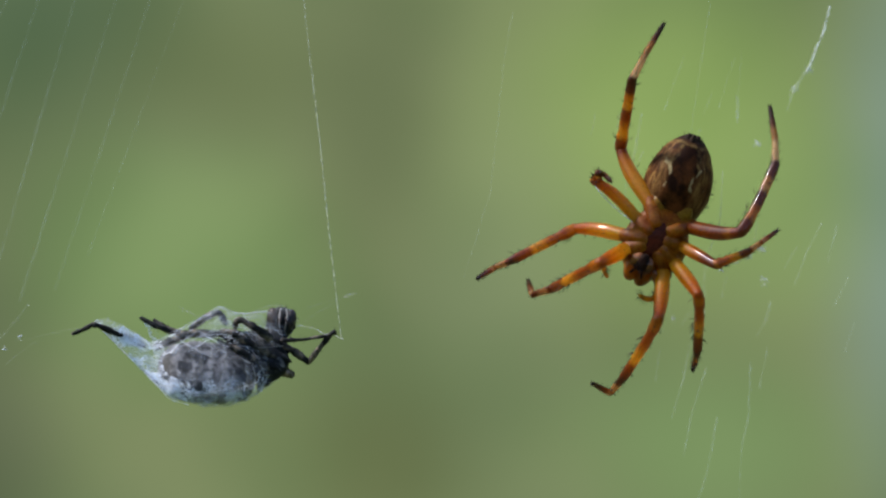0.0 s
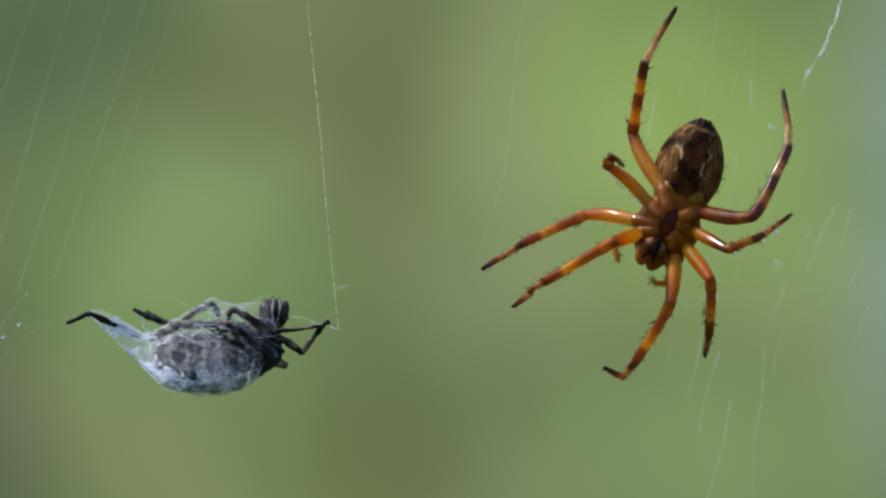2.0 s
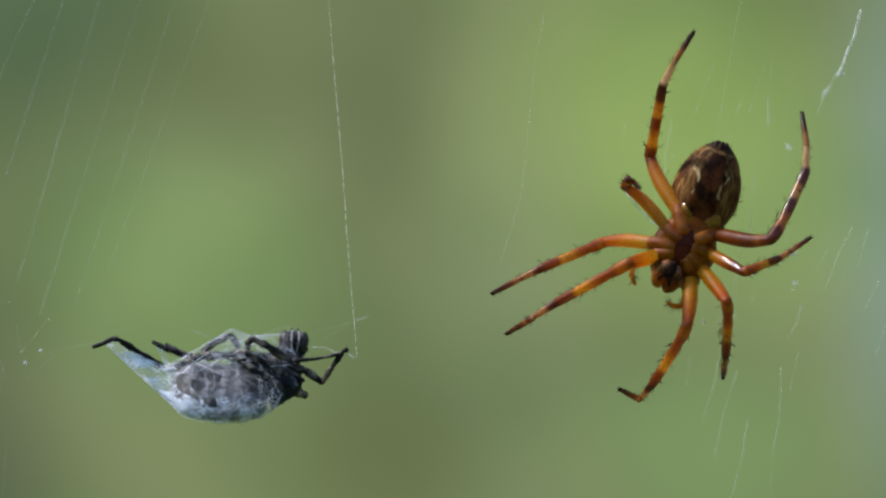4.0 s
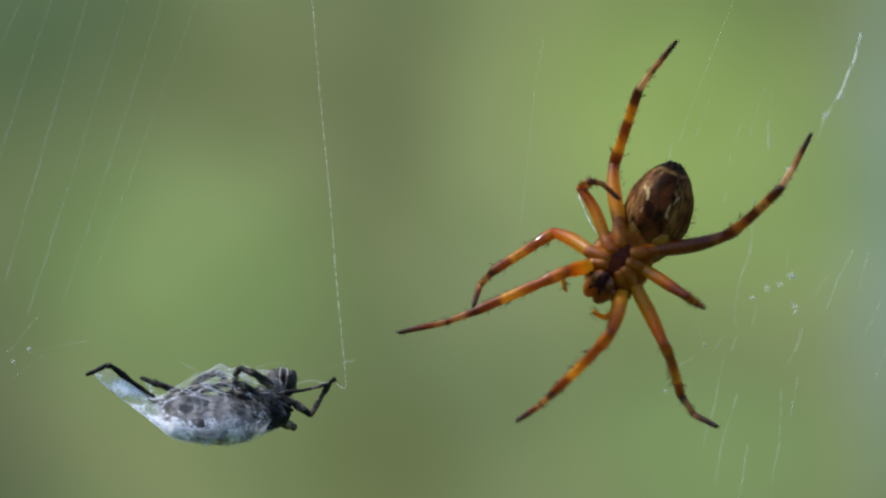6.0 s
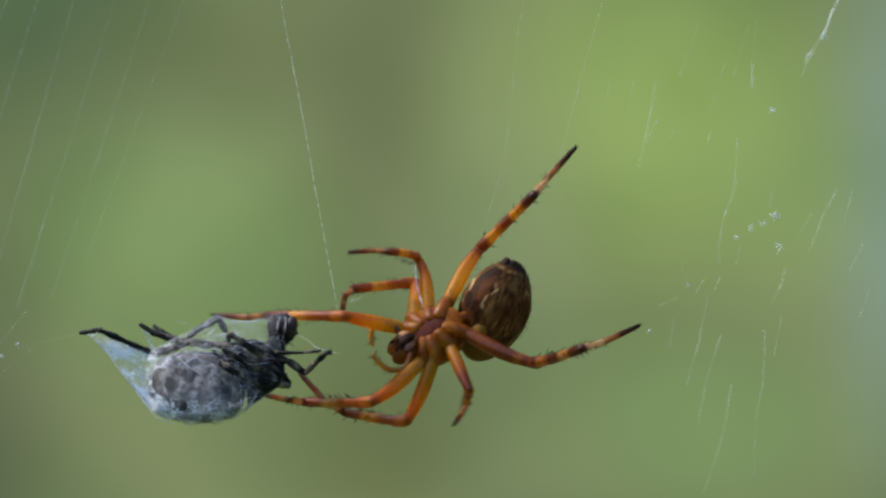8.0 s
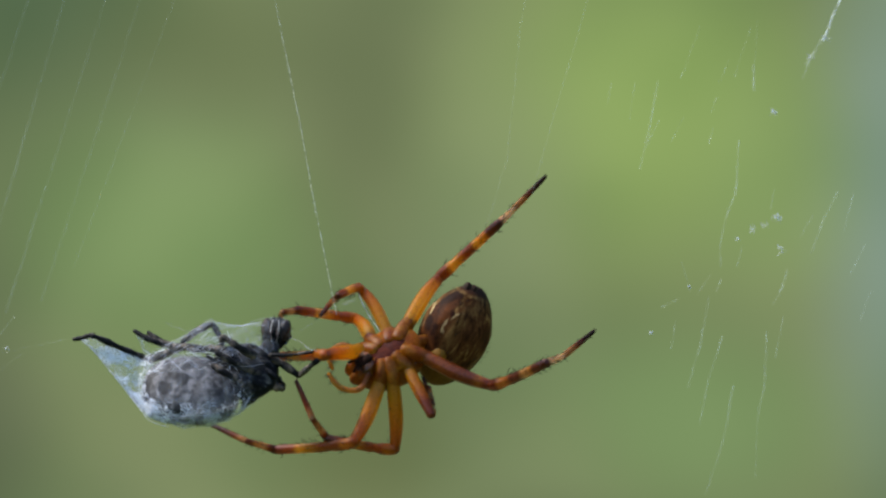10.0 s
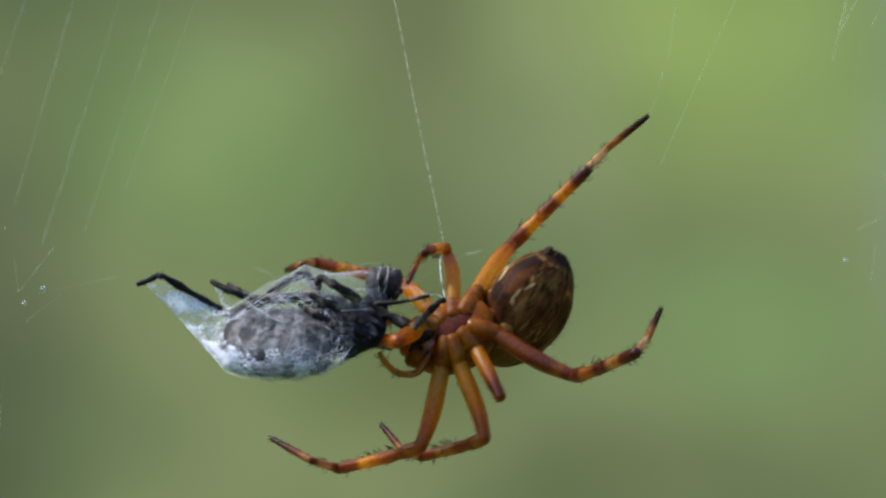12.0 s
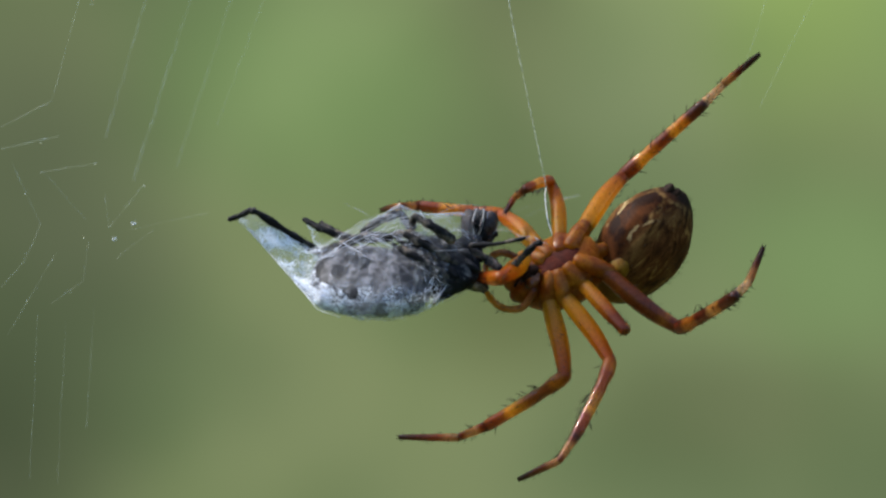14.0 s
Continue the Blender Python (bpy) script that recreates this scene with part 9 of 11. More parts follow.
    walk(legs["leg_ii_b"][0], [
        (0, mm(1.193, 0.542, -0.461, -131.8, 68.5, 175.5)), (0.5, mm(1.193, 0.542, -0.461, -131.8, 68.5, 175.4)),
        (1, mm(1.193, 0.542, -0.461, -132.7, 68.3, 175.0)), (1.5, mm(1.193, 0.542, -0.461, -131.8, 68.5, 175.5)),
        (3, mm(1.193, 0.542, -0.461, -132.2, 68.4, 175.1)), (5.5, mm(1.193, 0.542, -0.461, -126.8, 70.2, -178.8)),
        (5.65, mm(1.193, 0.542, -0.461, -139.5, 68.5, 176.6)), (5.8, mm(1.193, 0.542, -0.461, -152.2, 64.8, 170.4)),
        (5.9, mm(1.193, 0.542, -0.461, -164.9, 64.6, 170.1)), (6, mm(1.193, 0.542, -0.461, -177.5, 64.3, 170.0)),
        (6.1, mm(1.193, 0.542, -0.461, -166.8, 66.6, 170.8)), (6.2, mm(1.193, 0.542, -0.461, -154.9, 68.7, 172.7)),
        (6.3, mm(1.193, 0.542, -0.461, -159.4, 64.7, 168.5)), (6.4, mm(1.193, 0.542, -0.461, 179.8, 50.9, 163.8)),
        (6.5, mm(1.193, 0.542, -0.461, 164.7, 36.9, 166.5)), (6.65, mm(1.193, 0.542, -0.461, 158.3, 46.9, 162.0)),
        (6.8, mm(1.193, 0.542, -0.461, 148.9, 56.3, 154.5)), (6.9, mm(1.193, 0.542, -0.461, 148.4, 56.1, 154.7)),
        (7, mm(1.193, 0.542, -0.461, 147.9, 55.9, 154.9)), (7.1, mm(1.193, 0.542, -0.461, 142.8, 58.6, 151.5)),
        (7.2, mm(1.193, 0.542, -0.461, 137.0, 61.1, 147.3)), (7.35, mm(1.193, 0.542, -0.461, 136.3, 61.5, 146.4)),
        (7.5, mm(1.193, 0.542, -0.461, 135.6, 62.0, 145.5)), (7.6, mm(1.193, 0.542, -0.461, 116.5, 70.7, 116.5)),
        (7.7, mm(1.193, 0.542, -0.461, 80.0, 72.9, 70.2)), (7.8, mm(1.193, 0.542, -0.461, 71.3, 71.5, 52.9)),
        (7.9, mm(1.193, 0.542, -0.461, 144.9, 57.1, 136.1)), (8, mm(1.193, 0.542, -0.461, 156.5, 25.9, 158.9)),
        (8.1, mm(1.193, 0.542, -0.461, 146.4, 26.9, 158.3)), (8.2, mm(1.193, 0.542, -0.461, 136.1, 27.9, 157.4)),
        (8.35, mm(1.193, 0.542, -0.461, 136.3, 27.8, 157.5)), (8.5, mm(1.193, 0.542, -0.461, 136.6, 27.7, 157.6)),
        (8.75, mm(1.193, 0.542, -0.461, 132.3, 29.6, 155.3)), (9, mm(1.193, 0.542, -0.461, 127.9, 31.5, 152.8)),
        (9.2, mm(1.193, 0.542, -0.461, 127.8, 32.8, 150.8)), (10.25, mm(1.193, 0.542, -0.461, 126.2, 39.9, 139.1)),
        (11.3, mm(1.193, 0.542, -0.461, 122.3, 46.6, 125.7)), (11.5, mm(1.193, 0.542, -0.461, 121.3, 47.7, 123.0)),
        (11.7, mm(1.193, 0.542, -0.461, 131.1, 43.4, 131.4)), (12, mm(1.193, 0.542, -0.461, 103.9, 50.2, 112.7)),
        (12.5, mm(1.193, 0.542, -0.461, 90.7, 50.8, 104.7)), (13, mm(1.193, 0.542, -0.461, 84.2, 50.8, 103.8)),
        (13.5, mm(1.193, 0.542, -0.461, 81.4, 50.6, 101.6)), (14, mm(1.193, 0.542, -0.461, 79.1, 49.2, 88.7)),
    ])
    walk(legs["leg_ii_b"][1], [
        (0, mm(3.093, -2.138, -1.288, 138.5, 27.4, 178.4)), (0.5, mm(3.088, -2.142, -1.289, 138.5, 27.5, 178.3)),
        (1, mm(3.106, -2.122, -1.310, 138.6, 27.4, 178.4)), (1.5, mm(3.093, -2.139, -1.287, 138.6, 27.4, 178.4)),
        (3, mm(3.082, -2.144, -1.299, 135.1, 27.0, 178.6)), (5.5, mm(3.157, -2.125, -1.145, 135.1, 27.6, 178.0)),
        (5.65, mm(3.492, -1.833, -1.419, 132.8, 28.0, 177.4)), (5.8, mm(3.641, -1.502, -1.755, 129.3, 29.9, 174.9)),
        (5.9, mm(3.997, -0.855, -1.887, 125.3, 33.2, 169.8)), (6, mm(4.220, -0.141, -1.950, 120.8, 36.3, 164.2)),
        (6.1, mm(4.102, -0.727, -1.793, 127.3, 30.2, 174.8)), (6.2, mm(3.890, -1.273, -1.593, 132.2, 23.4, -176.0)),
        (6.3, mm(3.805, -1.228, -1.835, 138.3, 17.1, -169.4)), (6.4, mm(3.761, -0.187, -2.633, 142.3, 8.1, -161.8)),
        (6.5, mm(3.344, 0.959, -3.115, 145.0, -1.2, -154.9)), (6.65, mm(3.806, 1.033, -2.647, 140.5, -1.9, -154.4)),
        (6.8, mm(4.171, 1.089, -2.097, 136.0, -2.4, -153.9)), (6.9, mm(4.163, 1.132, -2.097, 132.8, -10.0, -146.1)),
        (7, mm(4.155, 1.174, -2.096, 128.5, -17.1, -137.7)), (7.1, mm(4.242, 1.251, -1.891, 127.0, -19.9, -133.9)),
        (7.2, mm(4.315, 1.325, -1.678, 125.2, -22.6, -129.9)), (7.35, mm(4.331, 1.311, -1.647, 125.7, -22.2, -130.5)),
        (7.5, mm(4.346, 1.296, -1.616, 126.2, -21.7, -131.2)), (7.6, mm(4.596, 0.619, -0.970, 133.5, -12.4, -142.8)),
        (7.7, mm(4.576, -0.065, -0.285, 138.7, -2.0, -152.9)), (7.8, mm(4.425, -0.587, -0.111, 173.6, 3.7, -155.4)),
        (7.9, mm(4.269, 0.331, -1.990, 161.9, -17.0, -150.9)), (8, mm(2.971, 1.327, -3.302, 146.0, -36.1, -140.5)),
        (8.1, mm(3.104, 1.832, -3.016, 152.1, -35.2, -141.2)), (8.2, mm(3.181, 2.298, -2.655, 158.2, -34.3, -141.7)),
        (8.35, mm(3.174, 2.293, -2.664, 156.0, -35.7, -141.0)), (8.5, mm(3.167, 2.289, -2.674, 153.7, -37.1, -140.2)),
        (8.75, mm(3.296, 2.377, -2.475, 160.5, -38.3, -139.5)), (9, mm(3.414, 2.455, -2.265, 167.3, -39.5, -139.1)),
        (9.2, mm(3.515, 2.360, -2.235, 165.1, -38.8, -139.3)), (10.25, mm(3.997, 1.789, -2.020, 153.3, -35.0, -141.1)),
        (11.3, mm(4.335, 1.154, -1.725, 141.9, -31.7, -143.6)), (11.5, mm(4.380, 1.034, -1.664, 139.8, -31.1, -144.2)),
        (11.7, mm(4.167, 1.089, -2.104, 135.1, -27.0, -148.5)), (12, mm(4.520, 1.245, -0.991, 142.2, -18.5, -156.6)),
        (12.5, mm(4.530, 1.385, -0.486, 144.5, -5.9, -166.1)), (12.75, mm(4.496, 1.504, -0.364, 171.5, 8.6, -172.0)),
        (13, mm(4.454, 1.621, -0.242, -161.0, 24.3, -170.5)), (13.5, mm(4.446, 1.617, -0.135, -154.5, 39.6, -163.1)),
        (14, mm(4.583, 0.958, -0.037, -159.2, 42.2, -161.7)),
    ])
    walk(legs["leg_ii_b"][2], [
        (0, mm(4.363, 0.144, -3.612, 118.4, 17.8, 180.0)), (0.5, mm(4.363, 0.138, -3.612, 118.4, 17.8, 179.9)),
        (1, mm(4.376, 0.158, -3.635, 118.4, 17.8, 180.0)), (1.5, mm(4.363, 0.142, -3.612, 118.4, 17.8, 180.0)),
        (3, mm(4.269, 0.293, -3.507, 121.6, 18.9, 177.9)), (5.5, mm(4.392, 0.300, -3.342, 114.7, 18.8, 178.1)),
        (5.65, mm(4.723, 0.680, -3.516, 117.2, 21.3, 172.8)), (5.8, mm(4.980, 1.096, -3.675, 119.5, 23.9, 167.6)),
        (5.9, mm(5.593, 1.757, -3.576, 126.9, 40.1, 138.9)), (6, mm(6.058, 2.460, -3.393, 121.6, 57.2, 102.4)),
        (6.1, mm(5.419, 1.944, -3.624, 148.9, 54.0, 108.0)), (6.2, mm(4.640, 1.377, -3.747, 173.5, 49.8, 110.3)),
        (6.3, mm(4.131, 1.200, -4.330, 172.8, 56.5, 108.9)), (6.4, mm(3.465, 1.967, -5.371, -177.6, 50.4, 109.4)),
        (6.5, mm(2.438, 2.749, -5.979, -169.1, 44.3, 108.3)), (6.65, mm(2.768, 3.001, -5.344, -164.5, 50.5, 110.5)),
        (6.8, mm(3.007, 3.223, -4.611, -158.8, 56.5, 113.9)), (6.9, mm(2.390, 3.030, -4.437, -143.3, 64.8, 123.2)),
        (7, mm(1.839, 2.767, -4.176, -118.4, 71.1, 142.2)), (7.1, mm(1.732, 2.671, -3.868, -103.6, 73.3, 161.5)),
        (7.2, mm(1.626, 2.562, -3.539, -85.7, 73.9, -176.2)), (7.35, mm(1.672, 2.572, -3.536, -95.5, 73.8, 165.8)),
        (7.5, mm(1.719, 2.581, -3.532, -104.4, 72.9, 148.5)), (7.6, mm(2.649, 2.325, -3.320, -82.1, 73.4, 178.9)),
        (7.7, mm(3.441, 1.947, -2.909, -63.0, 70.8, -153.8)), (7.8, mm(4.469, -0.137, -3.578, -146.0, 63.7, 143.2)),
        (7.9, mm(2.891, 0.809, -5.168, -138.2, 57.1, 132.7)), (8, mm(0.408, 1.751, -5.642, -129.7, 51.2, 122.4)),
        (8.1, mm(0.690, 1.988, -5.541, -126.8, 50.2, 120.4)), (8.2, mm(0.941, 2.185, -5.337, -123.8, 49.3, 118.4)),
        (8.35, mm(0.830, 2.225, -5.257, -118.1, 51.1, 123.0)), (8.5, mm(0.723, 2.265, -5.173, -112.0, 52.6, 128.1)),
        (8.75, mm(0.984, 1.942, -5.061, -106.3, 51.9, 124.8)), (9, mm(1.271, 1.616, -4.897, -100.7, 51.3, 121.4)),
        (9.2, mm(1.325, 1.662, -4.869, -100.5, 51.7, 124.2)), (10.25, mm(1.615, 1.884, -4.578, -98.9, 53.4, 140.6)),
        (11.3, mm(1.893, 2.036, -4.066, -96.5, 54.8, 157.7)), (11.5, mm(1.941, 2.055, -3.951, -95.9, 54.9, 160.8)),
        (11.7, mm(1.917, 2.607, -4.309, -125.4, 43.6, 117.1)), (12, mm(2.865, 2.864, -3.611, -135.9, 59.2, 145.5)),
        (12.5, mm(3.758, 3.284, -3.318, -156.6, 47.1, 132.1)), (13, mm(5.982, 0.724, -3.256, -170.9, 48.3, 132.6)),
        (13.5, mm(6.810, 0.758, -2.564, 166.8, 38.1, 133.1)), (14, mm(7.059, 0.473, -2.457, 160.8, 31.2, 135.5)),
    ])
    walk(legs["leg_ii_b"][3], [
        (0, mm(4.544, 1.240, -4.177, -99.6, 18.1, 180.0)), (0.5, mm(4.546, 1.234, -4.177, -99.7, 18.1, 179.9)),
        (1, mm(4.557, 1.255, -4.201, -99.6, 18.1, 180.0)), (1.5, mm(4.544, 1.238, -4.177, -99.6, 18.1, 180.0)),
        (3, mm(4.519, 1.347, -4.125, -104.5, 18.6, -177.7)), (5.5, mm(4.598, 1.427, -3.834, -102.5, 18.3, -178.8)),
        (5.65, mm(5.067, 1.754, -4.047, -101.5, 19.9, -171.0)), (5.8, mm(5.456, 2.102, -4.237, -100.2, 21.3, -163.2)),
        (5.9, mm(6.612, 2.193, -4.148, -92.4, 22.5, -151.3)), (6, mm(7.213, 2.152, -3.747, -84.4, 22.2, -139.3)),
        (6.1, mm(6.298, 1.321, -4.251, -100.5, 21.7, -153.6)), (6.2, mm(5.101, 0.539, -4.547, -115.7, 17.5, -167.0)),
        (6.3, mm(4.615, 0.275, -5.012, -115.4, 17.8, -166.3)), (6.4, mm(3.733, 1.045, -6.165, -120.7, 11.2, -179.0)),
        (6.5, mm(2.482, 1.863, -6.856, -124.3, 3.7, 169.2)), (6.65, mm(2.779, 2.016, -6.108, -110.1, 4.6, 170.8)),
        (6.8, mm(2.986, 2.153, -5.251, -95.8, 5.0, 172.6)), (6.9, mm(2.262, 1.865, -4.863, -85.9, 4.8, 163.1)),
        (7, mm(1.610, 1.557, -4.369, -76.1, 6.3, 153.7)), (7.1, mm(1.612, 1.432, -3.951, -75.7, 5.2, 158.0)),
        (7.2, mm(1.618, 1.315, -3.513, -75.4, 4.1, 162.3)), (7.35, mm(1.477, 1.341, -3.569, -73.7, 9.6, 142.5)),
        (7.5, mm(1.342, 1.397, -3.623, -74.0, 15.4, 122.4)), (7.6, mm(2.462, 1.094, -3.271, -68.6, 19.7, 108.9)),
        (7.7, mm(3.451, 0.715, -2.722, -64.3, 25.2, 95.5)), (7.8, mm(4.792, -1.251, -4.035, -98.6, 31.4, 50.8)),
        (7.9, mm(2.809, -0.328, -5.673, -100.6, 33.7, 67.0)), (8, mm(-0.069, 0.713, -6.142, -101.8, 36.5, 83.7)),
        (8.1, mm(0.119, 0.988, -6.019, -97.5, 38.7, 99.9)), (8.2, mm(0.279, 1.230, -5.789, -92.5, 39.8, 116.7)),
        (8.35, mm(0.157, 1.242, -5.627, -90.8, 39.5, 104.5)), (8.5, mm(0.043, 1.259, -5.457, -89.2, 39.5, 92.3)),
        (8.75, mm(0.159, 1.033, -5.278, -89.7, 39.6, 89.0)), (9, mm(0.319, 0.824, -5.041, -90.3, 39.6, 85.6)),
        (9.2, mm(0.411, 0.825, -5.010, -89.1, 39.6, 88.8)), (10.25, mm(0.953, 0.833, -4.692, -82.7, 38.6, 106.4)),
        (11.3, mm(1.529, 0.846, -4.147, -77.1, 36.1, 123.3)), (11.5, mm(1.634, 0.849, -4.026, -76.2, 35.6, 126.3)),
        (11.7, mm(1.239, 1.700, -4.831, -90.2, 36.4, 118.2)), (12, mm(3.006, 1.713, -4.069, -100.1, 32.1, 64.8)),
        (12.5, mm(3.954, 2.331, -4.098, -121.9, 29.6, 57.2)), (13, mm(6.458, -0.086, -4.076, -129.4, 20.0, 42.6)),
        (13.5, mm(7.529, 0.406, -3.520, -132.5, 3.9, 23.8)), (14, mm(7.781, 0.338, -3.464, -142.9, 6.1, 25.9)),
    ])
    walk(legs["leg_iii_b"][0], [
        (0, mm(1.030, 0.542, 0.379, -133.1, 89.2, 180.0)), (0.5, mm(1.030, 0.542, 0.379, -133.7, 89.2, 179.3)),
        (1, mm(1.030, 0.542, 0.379, -148.6, 88.8, 164.8)), (1.5, mm(1.030, 0.542, 0.379, -132.2, 89.2, -179.2)),
        (3, mm(1.030, 0.542, 0.379, -128.0, 89.2, -174.6)), (5.5, mm(1.030, 0.542, 0.379, -26.3, 88.6, -70.8)),
        (5.65, mm(1.030, 0.542, 0.379, -6.9, 80.4, -45.7)), (5.8, mm(1.030, 0.542, 0.379, -8.0, 72.1, -41.2)),
        (5.9, mm(1.030, 0.542, 0.379, -18.7, 79.2, -47.9)), (6, mm(1.030, 0.542, 0.379, -55.0, 85.2, -80.5)),
        (6.1, mm(1.030, 0.542, 0.379, -96.7, 86.1, -124.5)), (6.2, mm(1.030, 0.542, 0.379, -132.7, 84.6, -162.8)),
        (6.3, mm(1.030, 0.542, 0.379, -146.0, 82.3, 179.5)), (6.4, mm(1.030, 0.542, 0.379, -61.0, 85.6, -83.2)),
        (6.5, mm(1.030, 0.542, 0.379, -26.3, 78.2, -36.1)), (6.65, mm(1.030, 0.542, 0.379, -14.7, 74.8, -30.6)),
        (6.8, mm(1.030, 0.542, 0.379, -6.2, 71.2, -28.4)), (6.9, mm(1.030, 0.542, 0.379, -23.0, 80.5, -38.2)),
        (7, mm(1.030, 0.542, 0.379, -107.0, 85.6, -115.3)), (7.1, mm(1.030, 0.542, 0.379, -80.4, 85.8, -88.1)),
        (7.2, mm(1.030, 0.542, 0.379, -57.4, 85.0, -64.4)), (7.35, mm(1.030, 0.542, 0.379, -63.4, 85.3, -70.4)),
        (7.5, mm(1.030, 0.542, 0.379, -70.2, 85.5, -77.0)), (7.6, mm(1.030, 0.542, 0.379, -17.1, 71.4, -16.2)),
        (7.7, mm(1.030, 0.542, 0.379, -15.0, 55.2, -5.9)), (7.8, mm(1.030, 0.542, 0.379, -3.7, 58.2, -6.8)),
        (7.9, mm(1.030, 0.542, 0.379, -7.1, 77.1, -11.4)), (8, mm(1.030, 0.542, 0.379, -166.2, 83.6, -171.9)),
        (8.1, mm(1.030, 0.542, 0.379, -168.0, 84.1, -170.9)), (8.2, mm(1.030, 0.542, 0.379, -169.9, 84.6, -169.9)),
        (8.35, mm(1.030, 0.542, 0.379, -160.8, 83.9, -171.6)), (8.5, mm(1.030, 0.542, 0.379, -162.4, 86.5, -159.0)),
        (8.75, mm(1.030, 0.542, 0.379, -138.6, 87.4, -133.8)), (9, mm(1.030, 0.542, 0.379, -98.8, 87.4, -93.3)),
        (9.2, mm(1.030, 0.542, 0.379, -73.8, 87.2, -68.2)), (11.3, mm(1.030, 0.542, 0.379, -163.3, 82.2, -173.4)),
        (11.5, mm(1.030, 0.542, 0.379, -165.0, 81.7, -174.3)), (11.7, mm(1.030, 0.542, 0.379, -167.9, 78.2, 179.3)),
        (12, mm(1.030, 0.542, 0.379, -103.2, 85.5, -114.4)), (12.5, mm(1.030, 0.542, 0.379, -41.0, 75.3, -43.7)),
        (13, mm(1.030, 0.542, 0.379, -36.8, 74.3, -41.8)), (13.5, mm(1.030, 0.542, 0.379, -37.6, 74.4, -41.3)),
        (14, mm(1.030, 0.542, 0.379, -38.1, 74.2, -42.4)),
    ])
    walk(legs["leg_iii_b"][1], [
        (0, mm(3.104, -1.675, 0.349, -8.2, 38.4, 0.0)), (0.5, mm(3.099, -1.679, 0.348, -8.2, 38.4, -0.0)),
        (1, mm(3.116, -1.662, 0.327, -8.2, 38.4, -0.0)), (1.5, mm(3.103, -1.675, 0.350, -8.2, 38.4, -0.0)),
        (3, mm(3.118, -1.661, 0.354, -8.5, 39.9, -0.3)), (5.5, mm(3.195, -1.585, 0.446, -7.9, 36.1, 0.4)),
        (5.65, mm(3.365, -1.332, 0.883, -9.6, 41.4, -0.6)), (5.8, mm(3.463, -1.021, 1.304, -11.6, 46.7, -2.0)),
        (5.9, mm(3.644, -0.904, 0.920, -48.5, 49.0, -4.0)), (6, mm(3.770, -0.756, 0.524, -86.8, 50.1, -8.0)),
        (6.1, mm(3.715, -0.873, 0.355, -83.4, 49.8, -2.2)), (6.2, mm(3.647, -0.983, 0.187, -80.0, 49.2, 3.6)),
        (6.3, mm(3.509, -1.177, 0.041, -69.2, 47.2, 14.6)), (6.4, mm(3.841, -0.598, 0.493, -54.9, 42.8, 26.1)),
        (6.5, mm(3.975, 0.061, 0.937, -43.0, 36.7, 35.2)), (6.65, mm(3.860, -0.241, 1.151, -48.9, 40.5, 30.2)),
        (6.8, mm(3.698, -0.530, 1.352, -55.6, 43.9, 24.4)), (6.9, mm(3.928, -0.232, 0.842, -60.1, 41.7, 29.1)),
        (7, mm(4.032, 0.100, 0.312, -64.7, 39.8, 33.9)), (7.1, mm(4.038, 0.139, 0.417, -59.8, 38.2, 37.6)),
        (7.2, mm(4.040, 0.178, 0.521, -55.2, 36.5, 41.1)), (7.35, mm(4.042, 0.181, 0.490, -53.7, 35.3, 43.2)),
        (7.5, mm(4.043, 0.183, 0.460, -52.3, 34.0, 45.3)), (7.6, mm(3.920, 0.634, 1.303, -27.4, 33.8, 45.5)),
        (7.7, mm(3.505, 1.075, 2.054, -2.7, 33.5, 45.6)), (7.8, mm(3.609, 0.434, 1.977, -45.1, 47.1, 37.7)),
        (7.9, mm(3.982, 0.326, 1.051, -80.1, 54.3, 16.1)), (8, mm(4.033, 0.241, 0.052, -118.6, 51.7, -9.2)),
        (8.1, mm(4.046, 0.390, 0.074, -125.5, 54.1, -2.9)), (8.2, mm(4.052, 0.540, 0.098, -132.4, 57.0, 3.4)),
        (8.35, mm(3.996, -0.029, 0.076, -111.4, 58.9, 9.1)), (8.5, mm(4.055, 0.722, 0.204, -87.5, 58.9, 57.0)),
        (8.75, mm(4.053, 0.799, 0.275, -88.6, 59.1, 56.1)), (9, mm(4.051, 0.831, 0.358, -89.9, 59.3, 55.0)),
        (9.2, mm(4.050, 0.839, 0.421, -90.7, 58.8, 54.3)), (11.3, mm(3.992, 0.007, -0.015, -54.1, 51.8, 55.5)),
        (11.5, mm(3.995, 0.049, -0.043, -51.9, 50.6, 58.0)), (11.7, mm(3.929, -0.125, -0.226, -79.9, 56.0, 62.0)),
        (12, mm(4.007, -0.048, 0.324, -90.0, 58.0, 54.2)), (12.5, mm(4.008, 0.448, 0.960, -101.1, 60.1, 44.1)),
        (13, mm(3.986, 0.335, 1.037, -103.2, 59.2, 42.3)), (13.5, mm(3.993, 0.407, 1.025, -103.1, 59.0, 42.5)),
        (14, mm(3.990, 0.373, 1.029, -103.8, 59.7, 41.7)),
    ])
